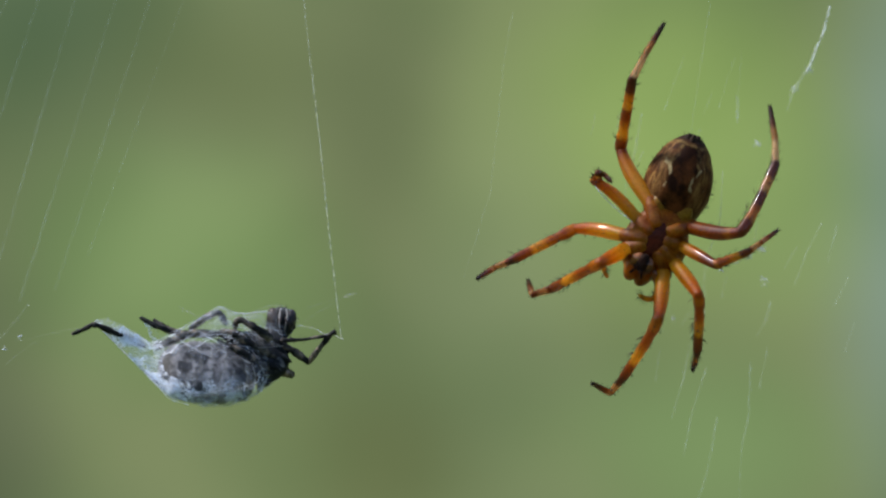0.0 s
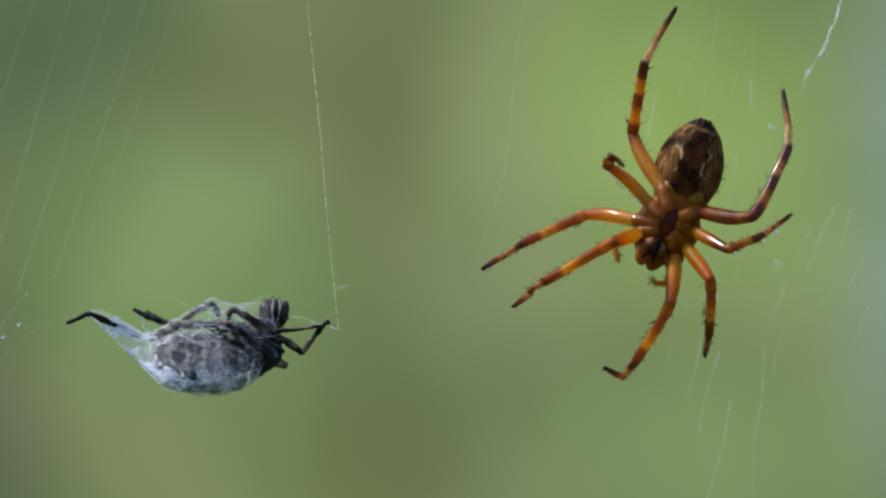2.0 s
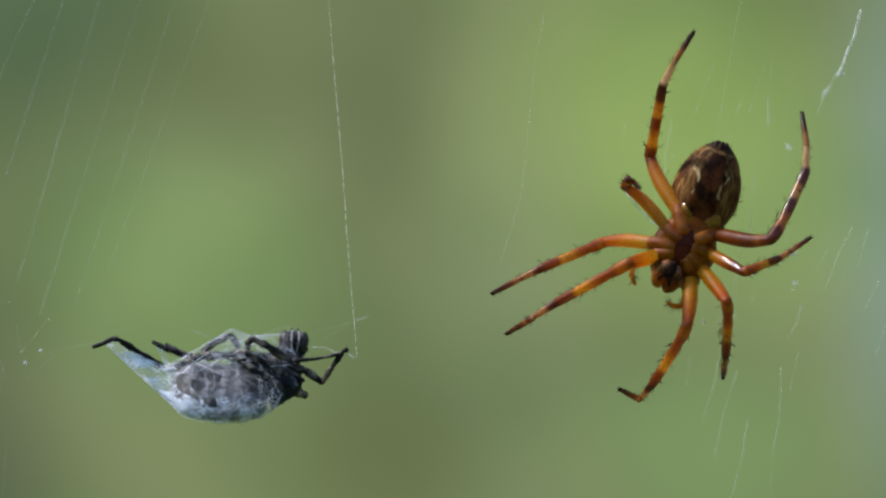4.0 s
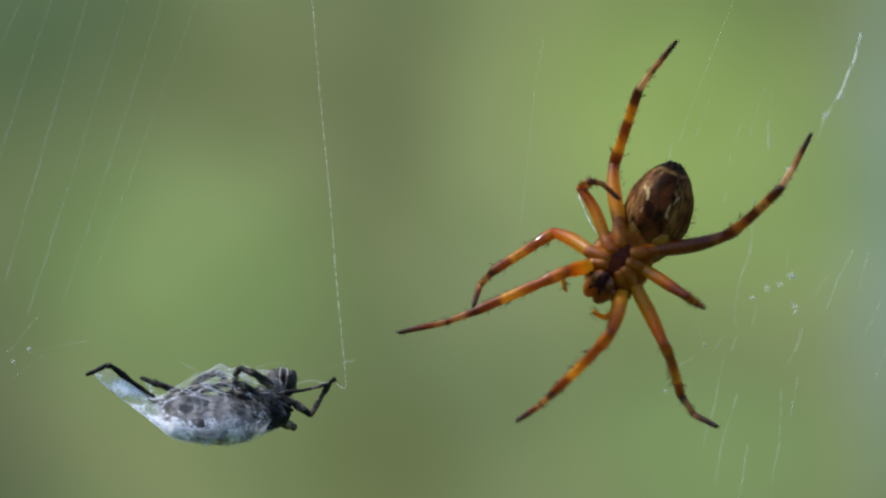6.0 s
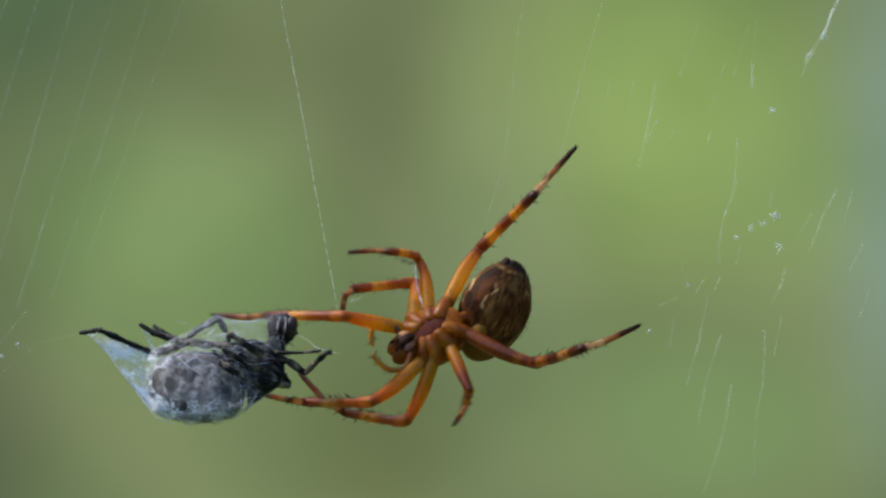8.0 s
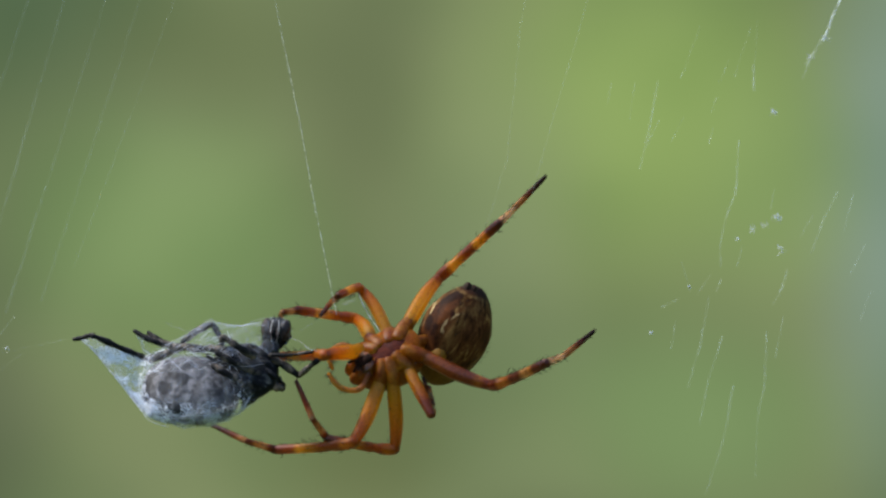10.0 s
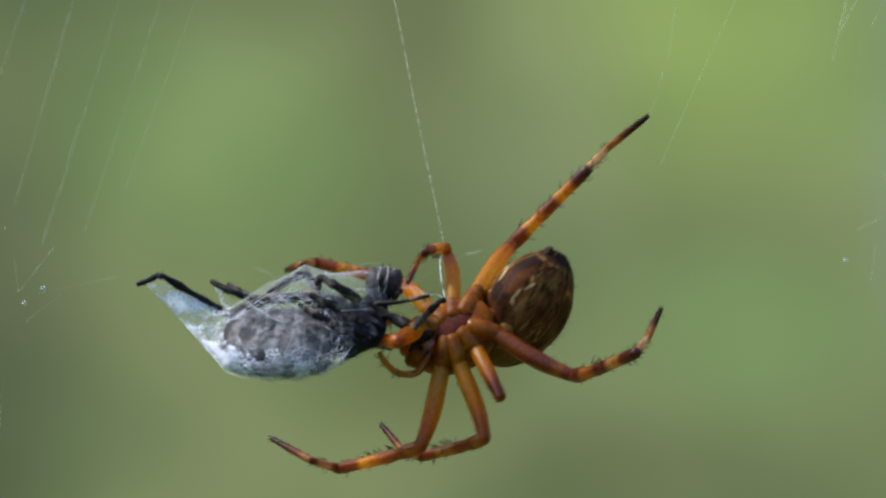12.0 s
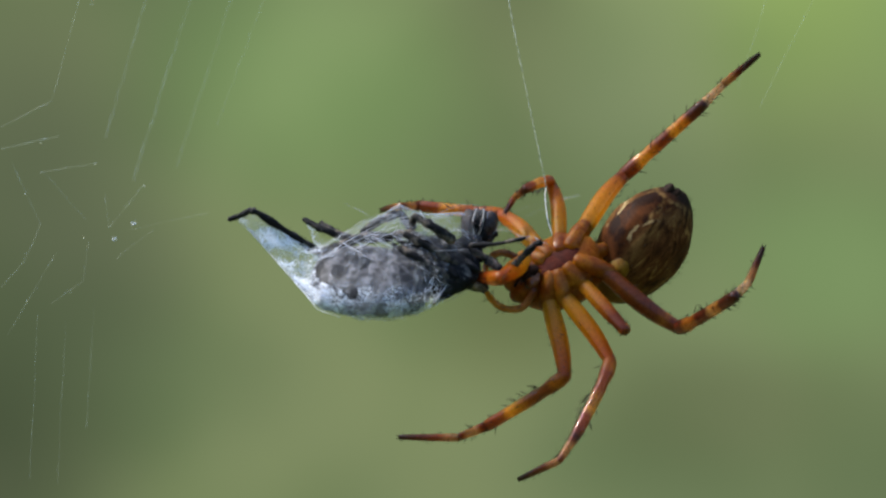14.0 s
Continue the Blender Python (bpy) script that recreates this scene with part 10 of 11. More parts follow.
    walk(legs["leg_iii_b"][2], [
        (0, mm(4.121, -1.438, 1.631, -7.4, 24.7, 0.0)), (0.5, mm(4.117, -1.442, 1.630, -7.4, 24.7, -0.0)),
        (1, mm(4.134, -1.426, 1.609, -7.4, 24.7, -0.0)), (1.5, mm(4.120, -1.438, 1.632, -7.4, 24.7, -0.0)),
        (3, mm(4.168, -1.422, 1.608, -7.7, 27.0, -0.3)), (5.5, mm(4.159, -1.352, 1.769, -7.8, 27.4, -0.4)),
        (5.65, mm(4.446, -1.068, 2.106, -3.6, 34.3, -1.2)), (5.8, mm(4.651, -0.730, 2.416, 0.9, 41.2, -1.4)),
        (5.9, mm(4.557, 0.273, 1.638, 39.7, 52.3, 4.5)), (6, mm(4.069, 0.869, 0.583, 89.3, 57.4, 23.1)),
        (6.1, mm(3.923, 0.762, 0.479, 79.1, 56.6, 8.3)), (6.2, mm(3.764, 0.655, 0.375, 69.9, 54.4, -5.6)),
        (6.3, mm(3.538, 0.427, 0.441, 64.7, 56.4, 2.6)), (6.4, mm(3.827, 0.901, 1.191, 50.6, 52.1, -8.9)),
        (6.5, mm(3.918, 1.399, 1.906, 39.3, 46.4, -17.5)), (6.65, mm(3.844, 1.191, 1.977, 39.0, 49.9, -13.2)),
        (6.8, mm(3.724, 0.980, 2.025, 39.2, 53.5, -8.6)), (6.9, mm(3.710, 1.287, 1.457, 45.1, 57.5, -2.2)),
        (7, mm(3.574, 1.592, 0.855, 52.7, 61.0, 5.8)), (7.1, mm(3.574, 1.585, 1.070, 31.4, 48.0, -14.2)),
        (7.2, mm(3.571, 1.570, 1.281, 20.1, 32.3, -24.1)), (7.35, mm(3.542, 1.539, 1.290, 19.9, 33.6, -23.5)),
        (7.5, mm(3.512, 1.505, 1.298, 19.7, 34.8, -23.0)), (7.6, mm(3.948, 1.749, 2.524, 11.8, 42.1, -20.4)),
        (7.7, mm(4.087, 1.779, 3.432, 3.3, 49.6, -18.9)), (7.8, mm(3.569, 1.883, 2.771, 15.5, 56.0, -17.2)),
        (7.9, mm(3.753, 1.954, 1.218, 70.3, 78.5, 32.9)), (8, mm(3.653, 1.774, -0.438, 158.5, 63.1, 116.5)),
        (8.1, mm(3.336, 1.773, -0.488, 176.7, 68.0, 113.9)), (8.2, mm(3.047, 1.703, -0.510, -160.8, 73.0, 116.0)),
        (8.35, mm(3.243, 1.409, -0.235, -175.1, 82.6, 125.7)), (8.5, mm(2.703, 1.673, 0.241, 88.4, 7.8, -121.0)),
        (8.75, mm(2.700, 1.749, 0.295, 88.7, 46.5, -121.7)), (9, mm(2.699, 1.782, 0.360, 89.7, 67.8, -121.0)),
        (9.2, mm(2.698, 1.789, 0.411, 90.9, 61.6, -120.0)), (11.3, mm(3.321, 1.394, 0.585, 8.5, 71.3, -45.6)),
        (11.5, mm(3.309, 1.407, 0.604, 8.9, 69.9, -46.2)), (11.7, mm(2.604, 0.851, -0.065, 81.0, 41.0, -128.1)),
        (12, mm(2.666, 0.919, 0.325, 89.4, 68.9, -121.9)), (12.5, mm(2.681, 1.422, 0.801, -100.5, 52.3, 49.7)),
        (13, mm(2.662, 1.307, 0.844, -102.8, 53.1, 47.7)), (13.5, mm(2.667, 1.376, 0.832, -102.3, 51.5, 48.5)),
        (14, mm(2.669, 1.346, 0.830, -100.0, 38.6, 51.6)),
    ])
    walk(legs["leg_iii_b"][3], [
        (0, mm(4.480, -1.326, 2.413, -36.3, 22.0, -0.0)), (0.5, mm(4.476, -1.330, 2.412, -36.2, 22.0, -0.0)),
        (1, mm(4.492, -1.314, 2.390, -36.3, 22.0, -0.0)), (1.5, mm(4.479, -1.326, 2.413, -36.3, 22.0, -0.0)),
        (3, mm(4.559, -1.308, 2.374, -11.7, 24.3, -1.1)), (5.5, mm(4.555, -1.237, 2.532, -18.2, 27.4, -2.0)),
        (5.65, mm(4.934, -1.024, 2.821, -9.7, 33.1, -3.7)), (5.8, mm(5.222, -0.757, 3.068, -0.7, 38.9, -4.3)),
        (5.9, mm(5.127, -0.237, 2.047, 40.0, 50.4, 1.4)), (6, mm(4.417, 0.075, 0.589, 91.4, 55.4, 19.8)),
        (6.1, mm(4.181, -0.061, 0.569, 81.6, 55.0, 8.9)), (6.2, mm(3.926, -0.179, 0.548, 72.2, 53.6, -1.6)),
        (6.3, mm(3.882, -0.342, 0.646, 62.2, 52.3, -6.8)), (6.4, mm(4.153, 0.172, 1.529, 49.3, 48.9, -14.7)),
        (6.5, mm(4.216, 0.729, 2.369, 38.0, 44.5, -20.8)), (6.65, mm(4.221, 0.542, 2.410, 45.3, 51.2, -11.9)),
        (6.8, mm(4.176, 0.357, 2.425, 55.6, 56.9, -0.2)), (6.9, mm(4.202, 0.653, 1.786, 45.9, 56.0, -2.1)),
        (7, mm(4.102, 0.953, 1.110, 36.4, 55.0, -3.7)), (7.1, mm(3.996, 1.012, 1.565, 29.2, 48.0, -11.0)),
        (7.2, mm(3.847, 1.120, 1.969, 24.1, 40.5, -16.2)), (7.35, mm(3.837, 1.088, 1.970, 26.1, 38.3, -17.5)),
        (7.5, mm(3.827, 1.054, 1.969, 28.1, 36.1, -18.9)), (7.6, mm(4.420, 1.385, 3.153, 20.9, 43.4, -14.6)),
        (7.7, mm(4.695, 1.518, 3.993, 13.5, 51.1, -11.1)), (7.8, mm(4.163, 1.458, 3.239, 23.6, 54.7, -9.1)),
        (7.9, mm(4.438, 1.425, 1.276, 96.1, 73.9, 57.7)), (8, mm(4.259, 1.271, -0.803, 159.1, 51.7, 114.8)),
        (8.1, mm(3.707, 1.059, -0.812, 171.0, 62.0, 109.9)), (8.2, mm(3.134, 0.874, -0.749, -173.4, 72.5, 109.3)),
        (8.35, mm(3.683, 0.670, -0.347, 166.5, 83.6, 106.1)), (8.5, mm(1.958, 2.116, 0.265, 87.2, 45.9, -116.8)),
        (8.75, mm(1.955, 2.192, 0.309, 88.3, 49.8, -116.1)), (9, mm(1.953, 2.225, 0.362, 89.7, 54.2, -115.0)),
        (9.2, mm(1.953, 2.232, 0.404, 90.9, 54.6, -114.1)), (11.3, mm(3.798, 0.724, 0.860, 14.2, 73.5, -42.8)),
        (11.5, mm(3.769, 0.733, 0.899, 14.5, 72.6, -43.5)), (11.7, mm(1.875, 1.309, 0.038, 78.8, 41.7, -123.8)),
        (12, mm(1.926, 1.371, 0.328, 88.9, 65.0, -116.5)), (12.5, mm(1.950, 1.878, 0.705, -116.4, 73.0, 38.5)),
        (13, mm(1.934, 1.762, 0.729, -111.9, 65.5, 43.8)), (13.5, mm(1.937, 1.829, 0.717, -109.7, 63.2, 46.3)),
        (14, mm(1.941, 1.802, 0.712, -104.6, 52.0, 52.2)),
    ])
    walk(legs["leg_iv_b"][0], [
        (0, mm(0.976, 0.542, 1.301, 46.3, 68.3, 0.0)), (0.5, mm(0.976, 0.542, 1.301, 46.4, 68.3, -0.0)),
        (1, mm(0.976, 0.542, 1.301, 47.0, 68.6, 0.8)), (1.5, mm(0.976, 0.542, 1.301, 46.3, 68.3, -0.0)),
        (3, mm(0.976, 0.542, 1.301, 44.8, 68.0, -0.9)), (5.5, mm(0.976, 0.542, 1.301, 42.7, 68.2, -0.4)),
        (5.65, mm(0.976, 0.542, 1.301, 34.0, 63.3, -9.7)), (5.8, mm(0.976, 0.542, 1.301, 28.1, 58.0, -16.2)),
        (5.9, mm(0.976, 0.542, 1.301, -2.7, 45.8, -20.6)), (6, mm(0.976, 0.542, 1.301, -27.3, 33.8, -16.4)),
        (6.1, mm(0.976, 0.542, 1.301, -24.5, 33.0, -16.0)), (6.2, mm(0.976, 0.542, 1.301, -21.8, 32.2, -15.6)),
        (6.3, mm(0.976, 0.542, 1.301, -16.9, 22.0, -11.6)), (6.4, mm(0.976, 0.542, 1.301, -15.0, 26.8, -13.1)),
        (6.5, mm(0.976, 0.542, 1.301, -13.2, 31.6, -14.5)), (6.65, mm(0.976, 0.542, 1.301, -9.4, 48.9, -19.0)),
        (6.8, mm(0.976, 0.542, 1.301, -6.4, 66.3, -23.5)), (6.9, mm(0.976, 0.542, 1.301, -12.8, 53.2, -19.1)),
        (7, mm(0.976, 0.542, 1.301, -19.0, 40.4, -13.8)), (7.1, mm(0.976, 0.542, 1.301, -14.4, 31.0, -10.3)),
        (7.2, mm(0.976, 0.542, 1.301, -10.8, 21.4, -7.9)), (7.35, mm(0.976, 0.542, 1.301, -9.0, 24.3, -8.5)),
        (7.5, mm(0.976, 0.542, 1.301, -7.2, 27.2, -8.9)), (7.6, mm(0.976, 0.542, 1.301, -15.0, 50.9, -14.9)),
        (7.7, mm(0.976, 0.542, 1.301, -40.6, 72.7, -38.7)), (7.8, mm(0.976, 0.542, 1.301, -44.6, 75.1, -46.6)),
        (7.9, mm(0.976, 0.542, 1.301, -27.7, 66.1, -27.0)), (8, mm(0.976, 0.542, 1.301, -21.1, 56.1, -17.7)),
        (8.1, mm(0.976, 0.542, 1.301, -23.0, 49.3, -13.1)), (8.2, mm(0.976, 0.542, 1.301, -25.4, 42.6, -8.8)),
        (8.35, mm(0.976, 0.542, 1.301, -21.3, 44.3, -9.8)), (8.5, mm(0.976, 0.542, 1.301, -17.0, 46.1, -10.7)),
        (8.75, mm(0.976, 0.542, 1.301, -14.7, 45.5, -10.4)), (9, mm(0.976, 0.542, 1.301, -12.4, 44.9, -10.2)),
        (9.2, mm(0.976, 0.542, 1.301, -13.6, 46.4, -10.7)), (10.25, mm(0.976, 0.542, 1.301, -21.0, 54.5, -14.7)),
        (11.3, mm(0.976, 0.542, 1.301, -31.4, 62.1, -21.7)), (11.5, mm(0.976, 0.542, 1.301, -33.8, 63.4, -23.6)),
        (11.7, mm(0.976, 0.542, 1.301, -24.3, 67.4, -28.9)), (12, mm(0.976, 0.542, 1.301, -22.6, 56.3, -18.7)),
        (12.5, mm(0.976, 0.542, 1.301, -37.2, 53.4, -15.9)), (13, mm(0.976, 0.542, 1.301, -41.9, 56.0, -19.6)),
        (13.5, mm(0.976, 0.542, 1.301, -44.2, 57.2, -21.6)), (14, mm(0.976, 0.542, 1.301, -40.1, 56.8, -21.0)),
    ])
    walk(legs["leg_iv_b"][1], [
        (0, mm(3.375, -2.164, 2.255, -25.2, -3.3, 0.0)), (0.5, mm(3.369, -2.169, 2.254, -25.2, -3.3, -0.0)),
        (1, mm(3.388, -2.161, 2.233, -25.2, -3.3, -0.0)), (1.5, mm(3.374, -2.164, 2.256, -25.2, -3.3, -0.0)),
        (3, mm(3.396, -2.131, 2.296, -21.4, -2.7, -0.3)), (5.5, mm(3.512, -2.010, 2.322, -30.0, -3.7, 0.2)),
        (5.65, mm(3.356, -1.985, 2.693, -29.4, -0.2, -1.8)), (5.8, mm(3.172, -1.930, 3.048, -28.9, 3.3, -3.7)),
        (5.9, mm(3.546, -0.238, 3.904, 1.8, 11.3, -5.7)), (6, mm(3.233, 1.662, 4.065, 33.3, 19.1, -3.1)),
        (6.1, mm(3.185, 1.523, 4.156, 31.7, 18.5, -3.6)), (6.2, mm(3.132, 1.382, 4.240, 30.1, 17.8, -4.0)),
        (6.3, mm(2.506, 1.339, 4.620, 34.2, 20.6, -2.1)), (6.4, mm(2.780, 1.119, 4.526, 30.9, 19.6, -2.8)),
        (6.5, mm(3.037, 0.895, 4.402, 27.6, 18.5, -3.4)), (6.65, mm(3.802, 0.215, 3.729, 29.0, 27.9, 2.0)),
        (6.8, mm(4.264, -0.430, 2.794, 31.5, 37.1, 8.4)), (6.9, mm(4.007, 0.367, 3.485, 29.0, 30.8, 3.9)),
        (7, mm(3.494, 1.180, 3.992, 27.2, 24.2, -0.0)), (7.1, mm(2.980, 1.126, 4.405, 28.7, 24.0, -0.1)),
        (7.2, mm(2.402, 1.054, 4.720, 30.1, 23.8, -0.3)), (7.35, mm(2.565, 0.898, 4.668, 29.1, 23.1, -0.7)),
        (7.5, mm(2.722, 0.740, 4.603, 28.2, 22.5, -1.1)), (7.6, mm(3.934, 0.762, 3.579, 22.8, 26.4, 1.0)),
        (7.7, mm(4.614, 0.744, 2.145, 17.4, 30.5, 2.7)), (7.8, mm(4.652, 0.478, 1.986, 41.0, 41.5, 10.3)),
        (7.9, mm(4.464, 0.716, 2.641, 40.9, 40.6, 9.2)), (8, mm(4.145, 0.948, 3.246, 40.9, 39.7, 8.2)),
        (8.1, mm(3.849, 1.375, 3.546, 39.0, 38.6, 7.0)), (8.2, mm(3.479, 1.780, 3.789, 37.2, 37.5, 5.9)),
        (8.35, mm(3.606, 1.464, 3.796, 34.8, 36.3, 4.9)), (8.5, mm(3.710, 1.141, 3.782, 32.4, 35.1, 3.9)),
        (8.75, mm(3.685, 1.010, 3.837, 32.3, 34.3, 3.3)), (9, mm(3.655, 0.878, 3.889, 32.1, 33.5, 2.7)),
        (9.2, mm(3.727, 0.917, 3.808, 33.0, 33.5, 2.6)), (10.25, mm(4.064, 1.119, 3.330, 37.5, 33.4, 2.5)),
        (11.3, mm(4.318, 1.305, 2.797, 42.0, 33.2, 2.4)), (11.5, mm(4.355, 1.338, 2.693, 42.8, 33.2, 2.4)),
        (11.7, mm(4.475, 0.364, 2.611, 42.4, 35.1, 4.4)), (12, mm(4.156, 0.983, 3.219, 40.7, 35.2, 4.6)),
        (12.5, mm(3.897, 2.062, 3.074, 43.0, 33.3, 2.5)), (13, mm(3.988, 2.123, 2.857, 41.3, 32.2, 1.3)),
        (13.5, mm(4.030, 2.138, 2.755, 41.6, 30.7, -0.2)), (14, mm(4.075, 1.933, 2.866, 44.4, 32.5, 1.7)),
    ])
    walk(legs["leg_iv_b"][2], [
        (0, mm(3.159, -0.424, 5.953, -31.3, -30.0, -0.0)), (0.5, mm(3.158, -0.430, 5.953, -31.3, -29.9, -0.0)),
        (1, mm(3.172, -0.419, 5.930, -31.3, -30.0, 0.0)), (1.5, mm(3.159, -0.423, 5.954, -31.3, -30.0, 0.0)),
        (3, mm(3.223, -0.635, 6.101, -28.9, -28.8, -0.8)), (5.5, mm(3.274, 0.034, 5.860, -11.2, -24.7, -2.4)),
        (5.65, mm(3.405, 0.021, 6.260, -16.2, -22.0, -3.2)), (5.8, mm(3.508, 0.028, 6.626, -21.0, -19.4, -4.1)),
        (5.9, mm(4.331, -0.443, 7.916, -20.9, -15.0, -5.9)), (6, mm(4.230, -0.643, 7.297, -20.9, -10.6, -7.6)),
        (6.1, mm(4.153, -0.693, 7.457, -25.1, -12.2, -6.9)), (6.2, mm(4.070, -0.743, 7.609, -29.4, -13.8, -6.1)),
        (6.3, mm(3.609, -1.004, 7.789, -35.9, -16.4, -4.3)), (6.4, mm(3.851, -1.037, 7.836, -32.6, -16.6, -4.2)),
        (6.5, mm(4.073, -1.069, 7.841, -29.2, -16.7, -4.1)), (6.65, mm(5.549, -1.706, 6.893, -32.6, -16.5, -4.3)),
        (6.8, mm(6.661, -2.241, 5.574, -35.9, -16.2, -4.4)), (6.9, mm(5.968, -1.490, 6.560, -30.6, -20.4, -1.6)),
        (7, mm(4.988, -0.694, 7.310, -25.4, -24.7, 0.9)), (7.1, mm(4.436, -0.840, 7.686, -30.9, -24.8, 1.0)),
        (7.2, mm(3.821, -1.003, 7.962, -36.4, -24.9, 1.0)), (7.35, mm(3.946, -1.109, 7.956, -34.6, -24.7, 0.9)),
        (7.5, mm(4.065, -1.216, 7.937, -32.9, -24.5, 0.7)), (7.6, mm(5.638, -0.797, 6.958, -35.4, -14.6, -6.4)),
        (7.7, mm(6.648, -0.389, 5.511, -39.0, -5.0, -13.8)), (7.8, mm(7.146, -1.799, 4.298, -38.5, -13.7, -6.7)),
        (7.9, mm(6.878, -1.609, 4.989, -37.9, -14.3, -6.2)), (8, mm(6.480, -1.423, 5.628, -37.2, -15.0, -5.7)),
        (8.1, mm(6.132, -0.940, 6.032, -37.8, -14.8, -5.8)), (8.2, mm(5.709, -0.476, 6.375, -38.5, -14.6, -6.0)),
        (8.35, mm(5.788, -0.693, 6.504, -37.2, -15.1, -5.6)), (8.5, mm(5.841, -0.914, 6.608, -36.0, -15.6, -5.2)),
        (8.75, mm(5.757, -1.060, 6.696, -37.0, -15.3, -5.4)), (9, mm(5.669, -1.206, 6.779, -38.0, -15.1, -5.6)),
        (9.2, mm(5.723, -1.220, 6.671, -38.9, -16.7, -4.2)), (10.25, mm(5.958, -1.291, 6.043, -44.6, -25.6, 4.2)),
        (11.3, mm(6.097, -1.361, 5.342, -52.3, -33.4, 14.4)), (11.5, mm(6.111, -1.375, 5.204, -53.9, -34.7, 16.4)),
        (11.7, mm(6.418, -2.254, 5.084, -54.4, -35.9, 18.4)), (12, mm(6.153, -1.535, 5.753, -54.5, -37.0, 20.3)),
        (12.5, mm(5.661, -0.654, 5.576, -46.9, -35.3, 17.7)), (13, mm(5.689, -0.538, 5.459, -50.7, -34.3, 16.4)),
        (13.5, mm(5.585, -0.585, 5.384, -50.7, -34.3, 16.5)), (14, mm(5.728, -0.884, 5.333, -50.6, -34.6, 16.9)),
    ])
    walk(legs["leg_iv_b"][3], [
        (0, mm(2.558, 0.308, 6.997, -36.9, -38.4, 0.0)), (0.5, mm(2.558, 0.304, 6.996, -36.9, -38.4, -0.1)),
        (1, mm(2.571, 0.314, 6.973, -36.9, -38.4, 0.0)), (1.5, mm(2.558, 0.311, 6.997, -36.9, -38.4, 0.0)),
        (3, mm(2.637, 0.054, 7.183, -38.9, -37.8, -0.6)), (5.5, mm(2.708, 0.334, 7.115, -36.9, -37.8, -0.7)),
        (5.65, mm(2.919, 0.441, 7.515, -36.2, -35.8, -2.5)), (5.8, mm(3.108, 0.563, 7.867, -35.5, -33.9, -4.2)),
        (5.9, mm(4.043, 0.092, 9.187, -31.4, -27.3, -9.2)), (6, mm(4.056, -0.112, 8.591, -28.1, -20.6, -13.4)),
        (6.1, mm(3.956, -0.066, 8.705, -15.7, -16.3, -15.2)), (6.2, mm(3.853, -0.024, 8.802, -3.7, -11.8, -16.0)),
        (6.3, mm(3.349, -0.156, 8.885, -6.8, -10.8, -16.1)), (6.4, mm(3.569, -0.256, 8.974, -12.0, -11.3, -16.0)),
        (6.5, mm(3.769, -0.357, 9.018, -17.2, -11.8, -15.9)), (6.65, mm(5.270, -0.924, 8.032, -30.1, -20.5, -11.9)),
        (6.8, mm(6.407, -1.392, 6.670, -44.5, -28.0, -5.7)), (6.9, mm(5.566, -0.761, 7.697, -29.4, -31.1, -3.0)),
        (7, mm(4.445, -0.099, 8.467, -13.9, -34.7, -1.3)), (7.1, mm(3.916, -0.126, 8.784, -6.8, -21.5, -4.0)),
        (7.2, mm(3.328, -0.176, 8.991, -0.8, -8.1, -4.9)), (7.35, mm(3.450, -0.316, 9.010, -0.7, -8.3, -4.9)),
        (7.5, mm(3.565, -0.457, 9.014, -0.5, -8.5, -4.9)), (7.6, mm(5.442, 0.047, 8.070, -3.4, -7.1, -5.0)),
        (7.7, mm(6.767, 0.495, 6.601, -6.3, -5.7, -5.1)), (7.8, mm(6.988, -0.898, 5.370, -38.0, -16.3, -0.7)),
        (7.9, mm(6.697, -0.719, 6.067, -33.4, -15.0, -1.7)), (8, mm(6.275, -0.546, 6.712, -28.8, -13.7, -2.5)),
        (8.1, mm(5.938, -0.051, 7.108, -29.9, -12.4, -3.2)), (8.2, mm(5.524, 0.424, 7.443, -31.1, -11.2, -3.9)),
        (8.35, mm(5.580, 0.184, 7.587, -25.8, -10.4, -4.4)), (8.5, mm(5.610, -0.061, 7.706, -20.5, -9.6, -4.7)),
        (8.75, mm(5.541, -0.187, 7.781, -19.4, -6.9, -5.7)), (9, mm(5.467, -0.314, 7.851, -18.4, -4.2, -6.6)),
        (9.2, mm(5.472, -0.314, 7.721, -18.4, -7.7, -5.5)), (10.25, mm(5.454, -0.335, 6.948, -20.3, -28.4, 2.1)),
        (11.3, mm(5.360, -0.399, 6.062, -26.9, -48.6, 13.3)), (11.5, mm(5.335, -0.417, 5.887, -28.8, -51.9, 16.0)),
        (11.7, mm(5.600, -1.318, 5.748, -27.4, -46.1, 11.3)), (12, mm(5.293, -0.630, 6.407, -40.9, -49.2, 14.4)),
        (12.5, mm(4.818, 0.157, 6.363, -45.7, -51.0, 17.1)), (13, mm(4.898, 0.366, 6.196, -38.8, -50.3, 16.1)),
        (13.5, mm(4.794, 0.318, 6.122, -39.1, -48.8, 14.2)), (14, mm(4.925, 0.011, 6.068, -35.6, -49.4, 14.9)),
    ])
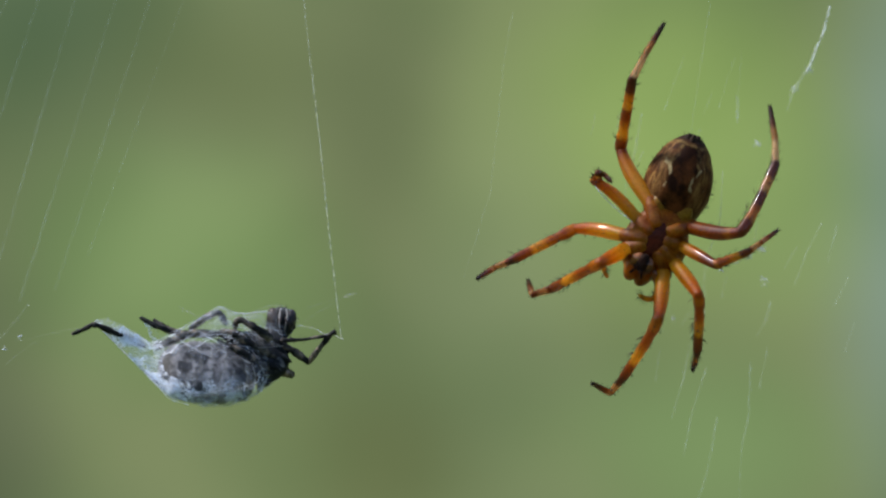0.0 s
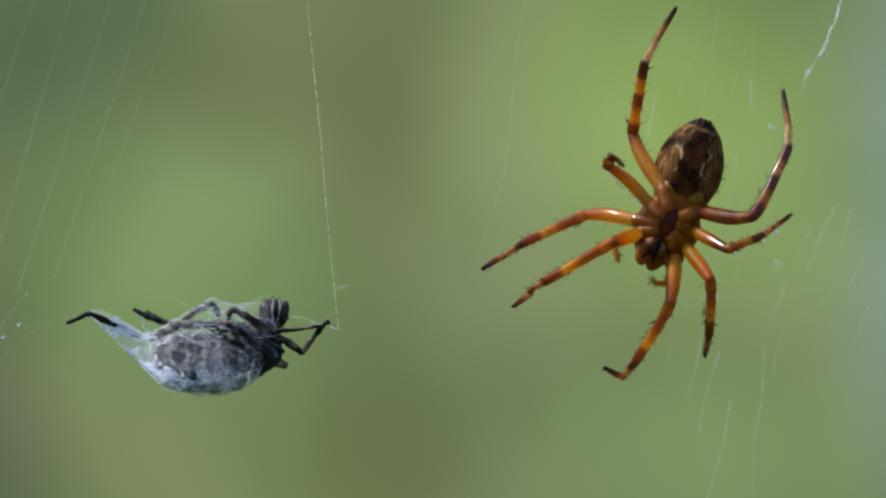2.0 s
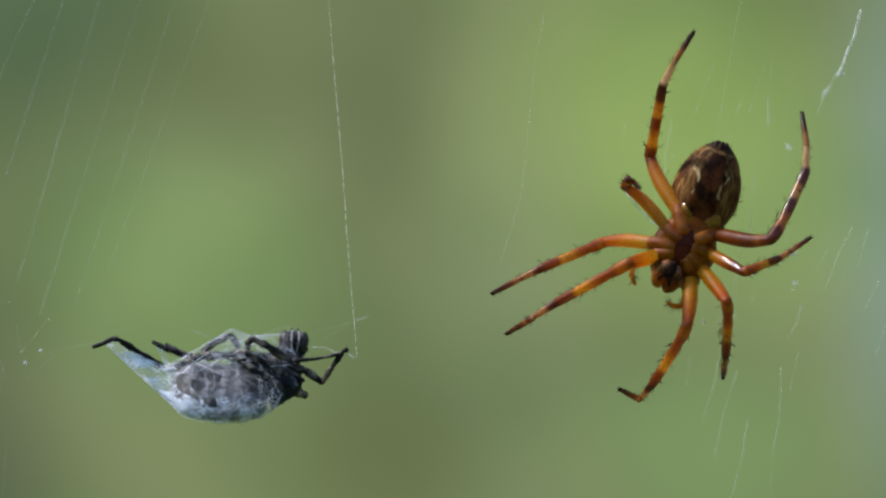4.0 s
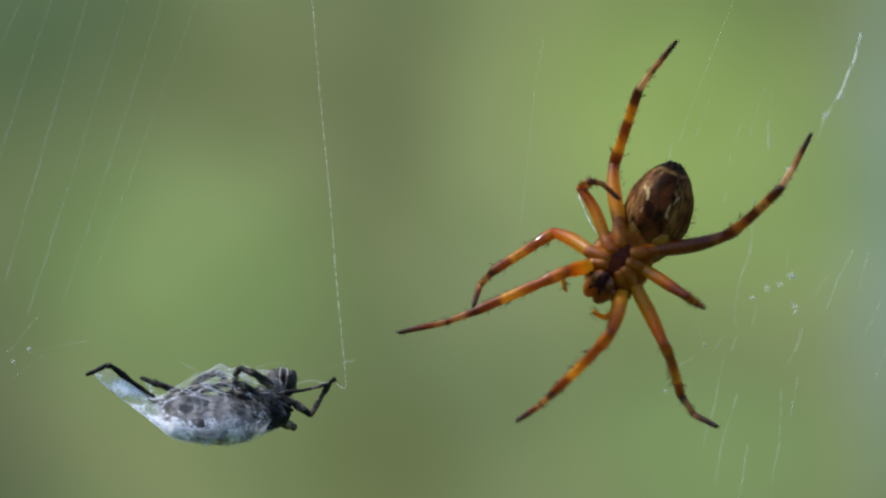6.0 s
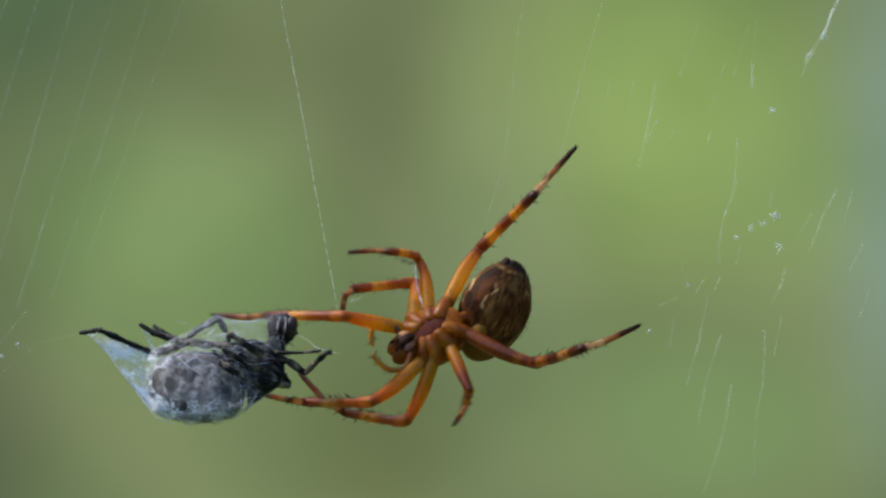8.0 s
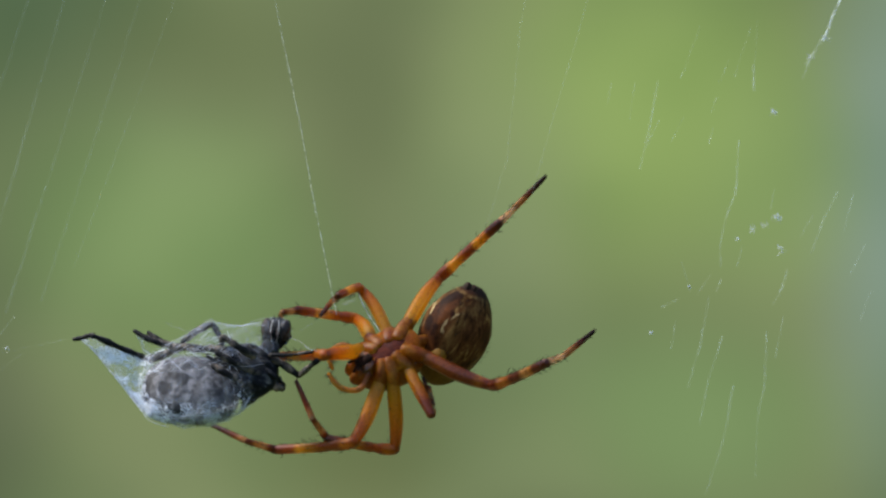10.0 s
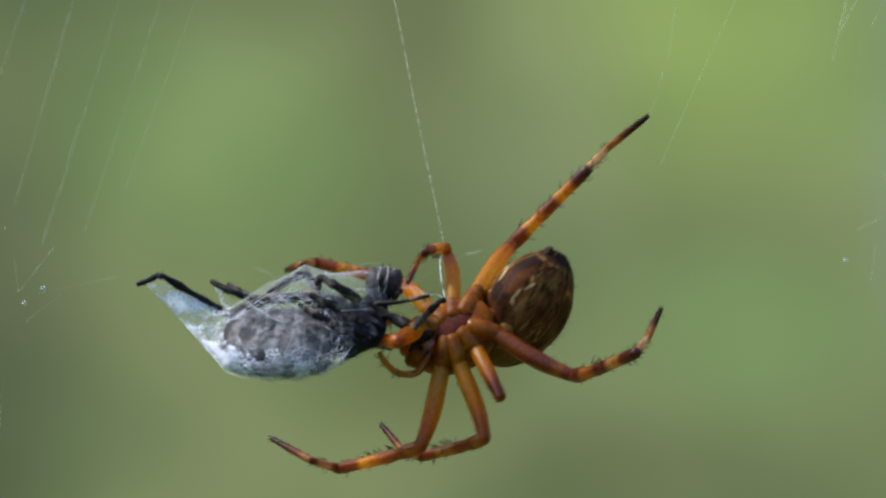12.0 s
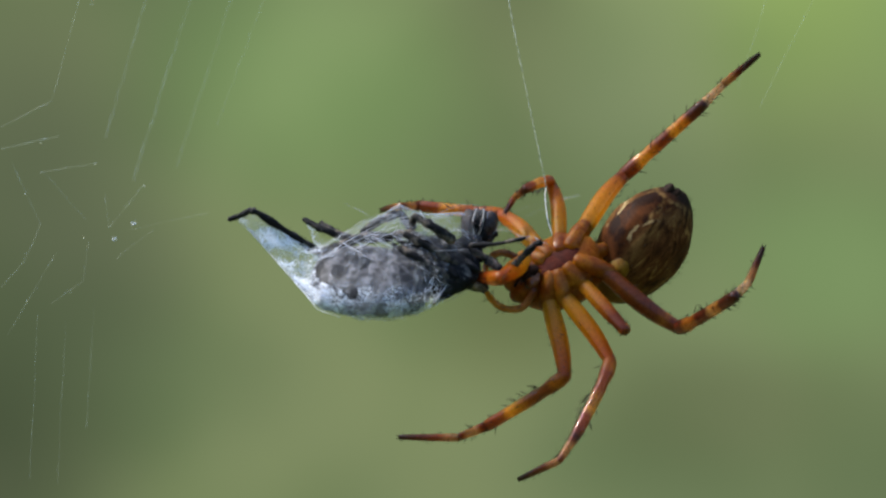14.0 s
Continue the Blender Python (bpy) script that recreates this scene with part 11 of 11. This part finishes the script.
    walk(fly, [
        (0, mm(-11.072, -0.678, -4.209, -18.7, 5.7, 8.6)), (0.5, mm(-11.371, -0.678, -4.425, -18.6, 5.7, 8.6)),
        (1, mm(-11.314, -0.678, -4.303, -19.2, 5.6, 8.7)), (1.5, mm(-11.285, -0.678, -4.316, -19.7, 5.5, 8.8)),
        (2, mm(-11.663, -0.678, -4.466, -20.2, 5.5, 9.0)), (2.5, mm(-11.608, -0.678, -4.613, -20.7, 5.4, 9.1)),
        (3, mm(-11.771, -0.678, -4.546, -20.8, 5.4, 9.2)), (3.2, mm(-11.752, -0.678, -4.620, -21.2, 5.3, 9.0)),
        (5.3, mm(-11.424, -0.678, -4.781, -29.7, 4.2, 6.3)), (5.5, mm(-11.487, -0.678, -4.829, -30.4, 4.1, 6.1)),
        (5.8, mm(-11.668, -0.678, -5.229, -30.7, 4.7, 6.3)), (5.9, mm(-11.693, -0.678, -5.223, -32.7, 4.9, 6.4)),
        (6, mm(-11.717, -0.678, -5.217, -34.7, 5.1, 6.5)), (6.1, mm(-11.660, -0.678, -5.278, -36.8, 5.2, 6.6)),
        (6.2, mm(-11.497, -0.678, -5.027, -24.5, 5.1, 6.9)), (6.3, mm(-11.517, -0.678, -4.821, -5.4, 6.2, 4.8)),
        (6.4, mm(-11.251, -0.678, -4.937, 21.4, 8.1, 6.8)), (6.5, mm(-11.251, -0.678, -4.961, 24.3, 8.0, 6.0)),
        (6.8, mm(-11.276, -0.678, -4.785, 22.3, 7.5, 3.6)), (7, mm(-11.321, -0.678, -4.632, -3.7, 7.2, 2.0)),
        (7.2, mm(-11.502, -0.678, -5.154, -14.7, 6.9, 0.4)), (7.4, mm(-11.556, -0.678, -5.019, -17.7, 6.6, -1.1)),
        (7.5, mm(-11.583, -0.678, -4.951, -16.5, 6.4, -1.9)), (7.7, mm(-11.544, -0.678, -5.043, -6.7, 6.3, -2.1)),
        (8, mm(-11.354, -0.678, -5.125, -8.2, 6.1, -2.3)), (8.2, mm(-11.154, -0.678, -5.134, -4.7, 6.0, -2.4)),
        (8.5, mm(-11.396, -0.678, -5.136, -6.7, 5.8, -2.6)), (9, mm(-11.492, -0.678, -5.148, -7.1, 5.4, -3.0)),
        (9.2, mm(-11.491, -0.678, -5.080, -5.2, 5.3, -3.3)), (11.3, mm(-12.084, -0.678, -5.605, -21.7, 3.8, -6.2)),
        (11.5, mm(-12.064, -0.678, -5.634, -13.6, 3.6, -6.5)), (11.7, mm(-12.055, -0.678, -5.539, -20.7, 4.0, -6.3)),
        (12, mm(-12.037, -0.678, -5.877, -24.7, 4.5, -6.1)), (12.5, mm(-12.074, -0.678, -5.909, -25.2, 4.9, -5.9)),
        (13, mm(-12.059, -0.678, -5.950, -25.7, 5.2, -5.7)), (13.5, mm(-12.064, -0.678, -5.969, -25.7, 5.6, -5.5)),
        (14, mm(-12.074, -0.678, -5.988, -26.2, 5.9, -5.4)),
    ])
    walk(fly_hind_leg, [
        (0, mm(-3.279, 0.677, -0.705, 0.0, -10.0, 0.0)), (3.2, mm(-3.117, 0.677, -0.650, 0.0, -6.0, 0.0)), (5.3, mm(-2.683, 0.921, -0.569, 0.0, 0.0, 0.0)), (14, mm(-2.683, 0.921, -0.569, 0.0, 0.0, 0.0)),
    ])
    walk(fly_shin, [
        (0, mm(4.715, 0.650, -0.732, 0.0, -4.0, 0.0)), (3.2, mm(4.715, 0.650, -0.732, 0.0, -4.0, 0.0)), (5.5, mm(4.715, 0.650, -0.732, 0.0, -9.0, 0.0)), (6.1, mm(4.715, 0.650, -0.732, 0.0, -6.0, 0.0)), (6.4, mm(4.715, 0.650, -0.732, 0.0, -14.0, 0.0)), (7, mm(4.715, 0.650, -0.732, 0.0, -4.0, 0.0)), (7.5, mm(4.715, 0.650, -0.732, 0.0, 1.0, 0.0)),
        (9, mm(4.715, 0.650, -0.732, 0.0, 13.0, 0.0)), (11.5, mm(4.715, 0.650, -0.732, 0.0, 14.0, 0.0)), (14, mm(4.715, 0.650, -0.732, 0.0, 14.0, 0.0)),
    ])
    walk(hanging_line, [
        (0, mm(-5.025, 0.600, -4.455, 0.0, -6.3, -0.0)), (0.5, mm(-5.214, 0.600, -4.672, 0.0, -6.1, -0.0)),
        (1, mm(-5.134, 0.600, -4.618, 0.0, -5.4, -0.0)), (1.5, mm(-5.134, 0.600, -4.672, 0.0, -5.5, -0.0)),
        (2, mm(-5.432, 0.600, -4.698, 0.0, -5.4, -0.0)), (2.5, mm(-5.404, 0.600, -4.862, 0.0, -5.2, -0.0)),
        (3, mm(-5.565, 0.600, -4.807, 0.0, -4.4, -0.0)), (3.2, mm(-5.539, 0.600, -4.889, 0.0, -4.3, -0.0)),
        (5.3, mm(-5.267, 0.600, -4.784, 0.0, -5.0, -0.0)), (5.5, mm(-5.322, 0.600, -4.783, 0.0, -4.6, -0.0)),
        (6, mm(-5.458, 0.600, -5.218, 0.0, -5.1, -0.0)), (6.5, mm(-5.324, 0.600, -5.325, 0.0, -7.5, -0.0)),
        (7, mm(-5.324, 0.600, -5.216, 0.0, -8.0, -0.0)), (7.5, mm(-5.406, 0.600, -5.271, 0.0, -7.6, -0.0)),
        (8, mm(-5.134, 0.600, -3.723, 0.0, -10.4, -0.0)), (8.5, mm(-5.268, 0.600, -3.072, 0.0, -11.0, -0.0)),
        (9, mm(-5.240, 0.600, -3.642, 0.0, -11.0, -0.0)), (9.2, mm(-5.241, 0.600, -3.507, 0.0, -11.0, -0.0)),
        (11.3, mm(-5.726, 0.600, -4.000, 0.0, -10.9, -0.0)), (11.5, mm(-5.880, 0.600, -4.142, 0.0, -11.2, -0.0)),
        (12, mm(-6.139, 0.600, -3.813, 0.0, -11.6, -0.0)), (12.5, mm(-5.966, 0.600, -4.136, 0.0, -11.7, -0.0)),
        (13, mm(-5.913, 0.600, -4.149, 0.0, -11.6, -0.0)), (13.5, mm(-5.918, 0.600, -4.103, 0.0, -11.5, -0.0)),
        (14, mm(-5.936, 0.600, -4.118, 0.0, -11.5, -0.0)),
    ])
    walk(dragline, [
        (0, mm(11.789, 1.200, 5.255, 0.0, 8.4, 0.0)), (0.5, mm(11.818, 1.200, 5.227, 0.0, 8.7, 0.0)),
        (1, mm(11.789, 1.200, 5.227, 0.0, 8.7, 0.0)), (1.5, mm(11.788, 1.200, 5.254, 0.0, 9.2, 0.0)),
        (2, mm(11.981, 1.200, 5.340, 0.0, 9.5, 0.0)), (2.5, mm(11.873, 1.200, 5.473, 0.0, 9.8, 0.0)),
        (3, mm(12.067, 1.200, 5.420, 0.0, 10.1, 0.0)), (3.2, mm(11.985, 1.200, 5.501, 0.0, 10.1, 0.0)),
        (5.5, mm(11.738, 1.200, 5.358, 0.0, 9.9, 0.0)), (6, mm(10.186, 1.200, 5.521, 0.0, 20.7, 0.0)),
        (6.5, mm(8.631, 1.200, 5.878, 0.0, 29.0, 0.0)), (7, mm(6.970, 1.200, 2.177, 0.0, 27.0, 0.0)),
        (7.5, mm(6.425, 1.200, 0.733, 0.0, 26.8, 0.0)), (8, mm(5.400, 1.200, 3.500, 0.0, 15.0, 0.0)),
        (9, mm(4.959, 1.200, 3.562, 0.0, 11.9, 0.0)), (11.5, mm(2.600, 1.200, -0.500, 0.0, 24.0, 0.0)),
        (12.5, mm(2.348, 1.200, -0.773, 0.0, 24.4, 0.0)), (14, mm(2.355, 1.200, -1.010, 0.0, 26.5, 0.0)),
    ])
    walk(web_right, [
        (0, mm(-0.793, 0, -1.780)), (0.5, mm(-0.678, 0, -1.781)),
        (1, mm(-0.739, 0, -1.754)), (1.5, mm(-0.658, 0, -1.672)),
        (2, mm(-0.407, 0, -1.690)), (2.5, mm(-0.349, 0, -1.478)),
        (3, mm(-0.203, 0, -1.557)), (3.2, mm(-0.260, 0, -1.475)),
        (5.3, mm(-0.480, 0, -1.603)), (5.5, mm(-0.482, 0, -1.657)),
        (6, mm(0.036, 0, -1.603)), (6.2, mm(0.063, 0, -1.247)),
        (6.5, mm(0.113, 0, -0.772)), (7, mm(-0.053, 0, -0.769)),
        (7.5, mm(-0.054, 0, -0.608)), (8, mm(-0.079, 0, -0.528)),
        (8.5, mm(-0.018, 0, -0.506)), (9, mm(0.013, 0, -0.395)),
        (9.2, mm(0.035, 0, -0.423)), (11.3, mm(-0.113, 0, -0.540)),
        (14, mm(-0.113, 0, -0.540)),
    ])
    walk(web_left, [
        (0, mm(0.002, 0, 0.084)), (0.5, mm(-0.129, 0, -0.027)),
        (1, mm(0.001, 0, -0.027)), (1.5, mm(0.000, 0, 0.000)),
        (2, mm(-0.324, 0, -0.073)), (2.5, mm(-0.295, 0, -0.245)),
        (3, mm(-0.340, 0, -0.159)), (3.2, mm(-0.314, 0, -0.187)),
        (5.5, mm(0.093, 0, 0.617)), (6, mm(-0.265, 0, 0.946)),
        (6.5, mm(-0.188, 0, -0.279)), (7, mm(-0.355, 0, -0.632)),
        (7.5, mm(-0.273, 0, -0.608)), (8, mm(-0.134, 0, -0.637)),
        (8.5, mm(-0.127, 0, -0.533)), (9, mm(-0.316, 0, -0.560)),
        (9.2, mm(-0.267, 0, -0.560)), (11.3, mm(-1.500, 0, -1.154)),
        (14, mm(-1.500, 0, -1.154)),
    ])


motions()
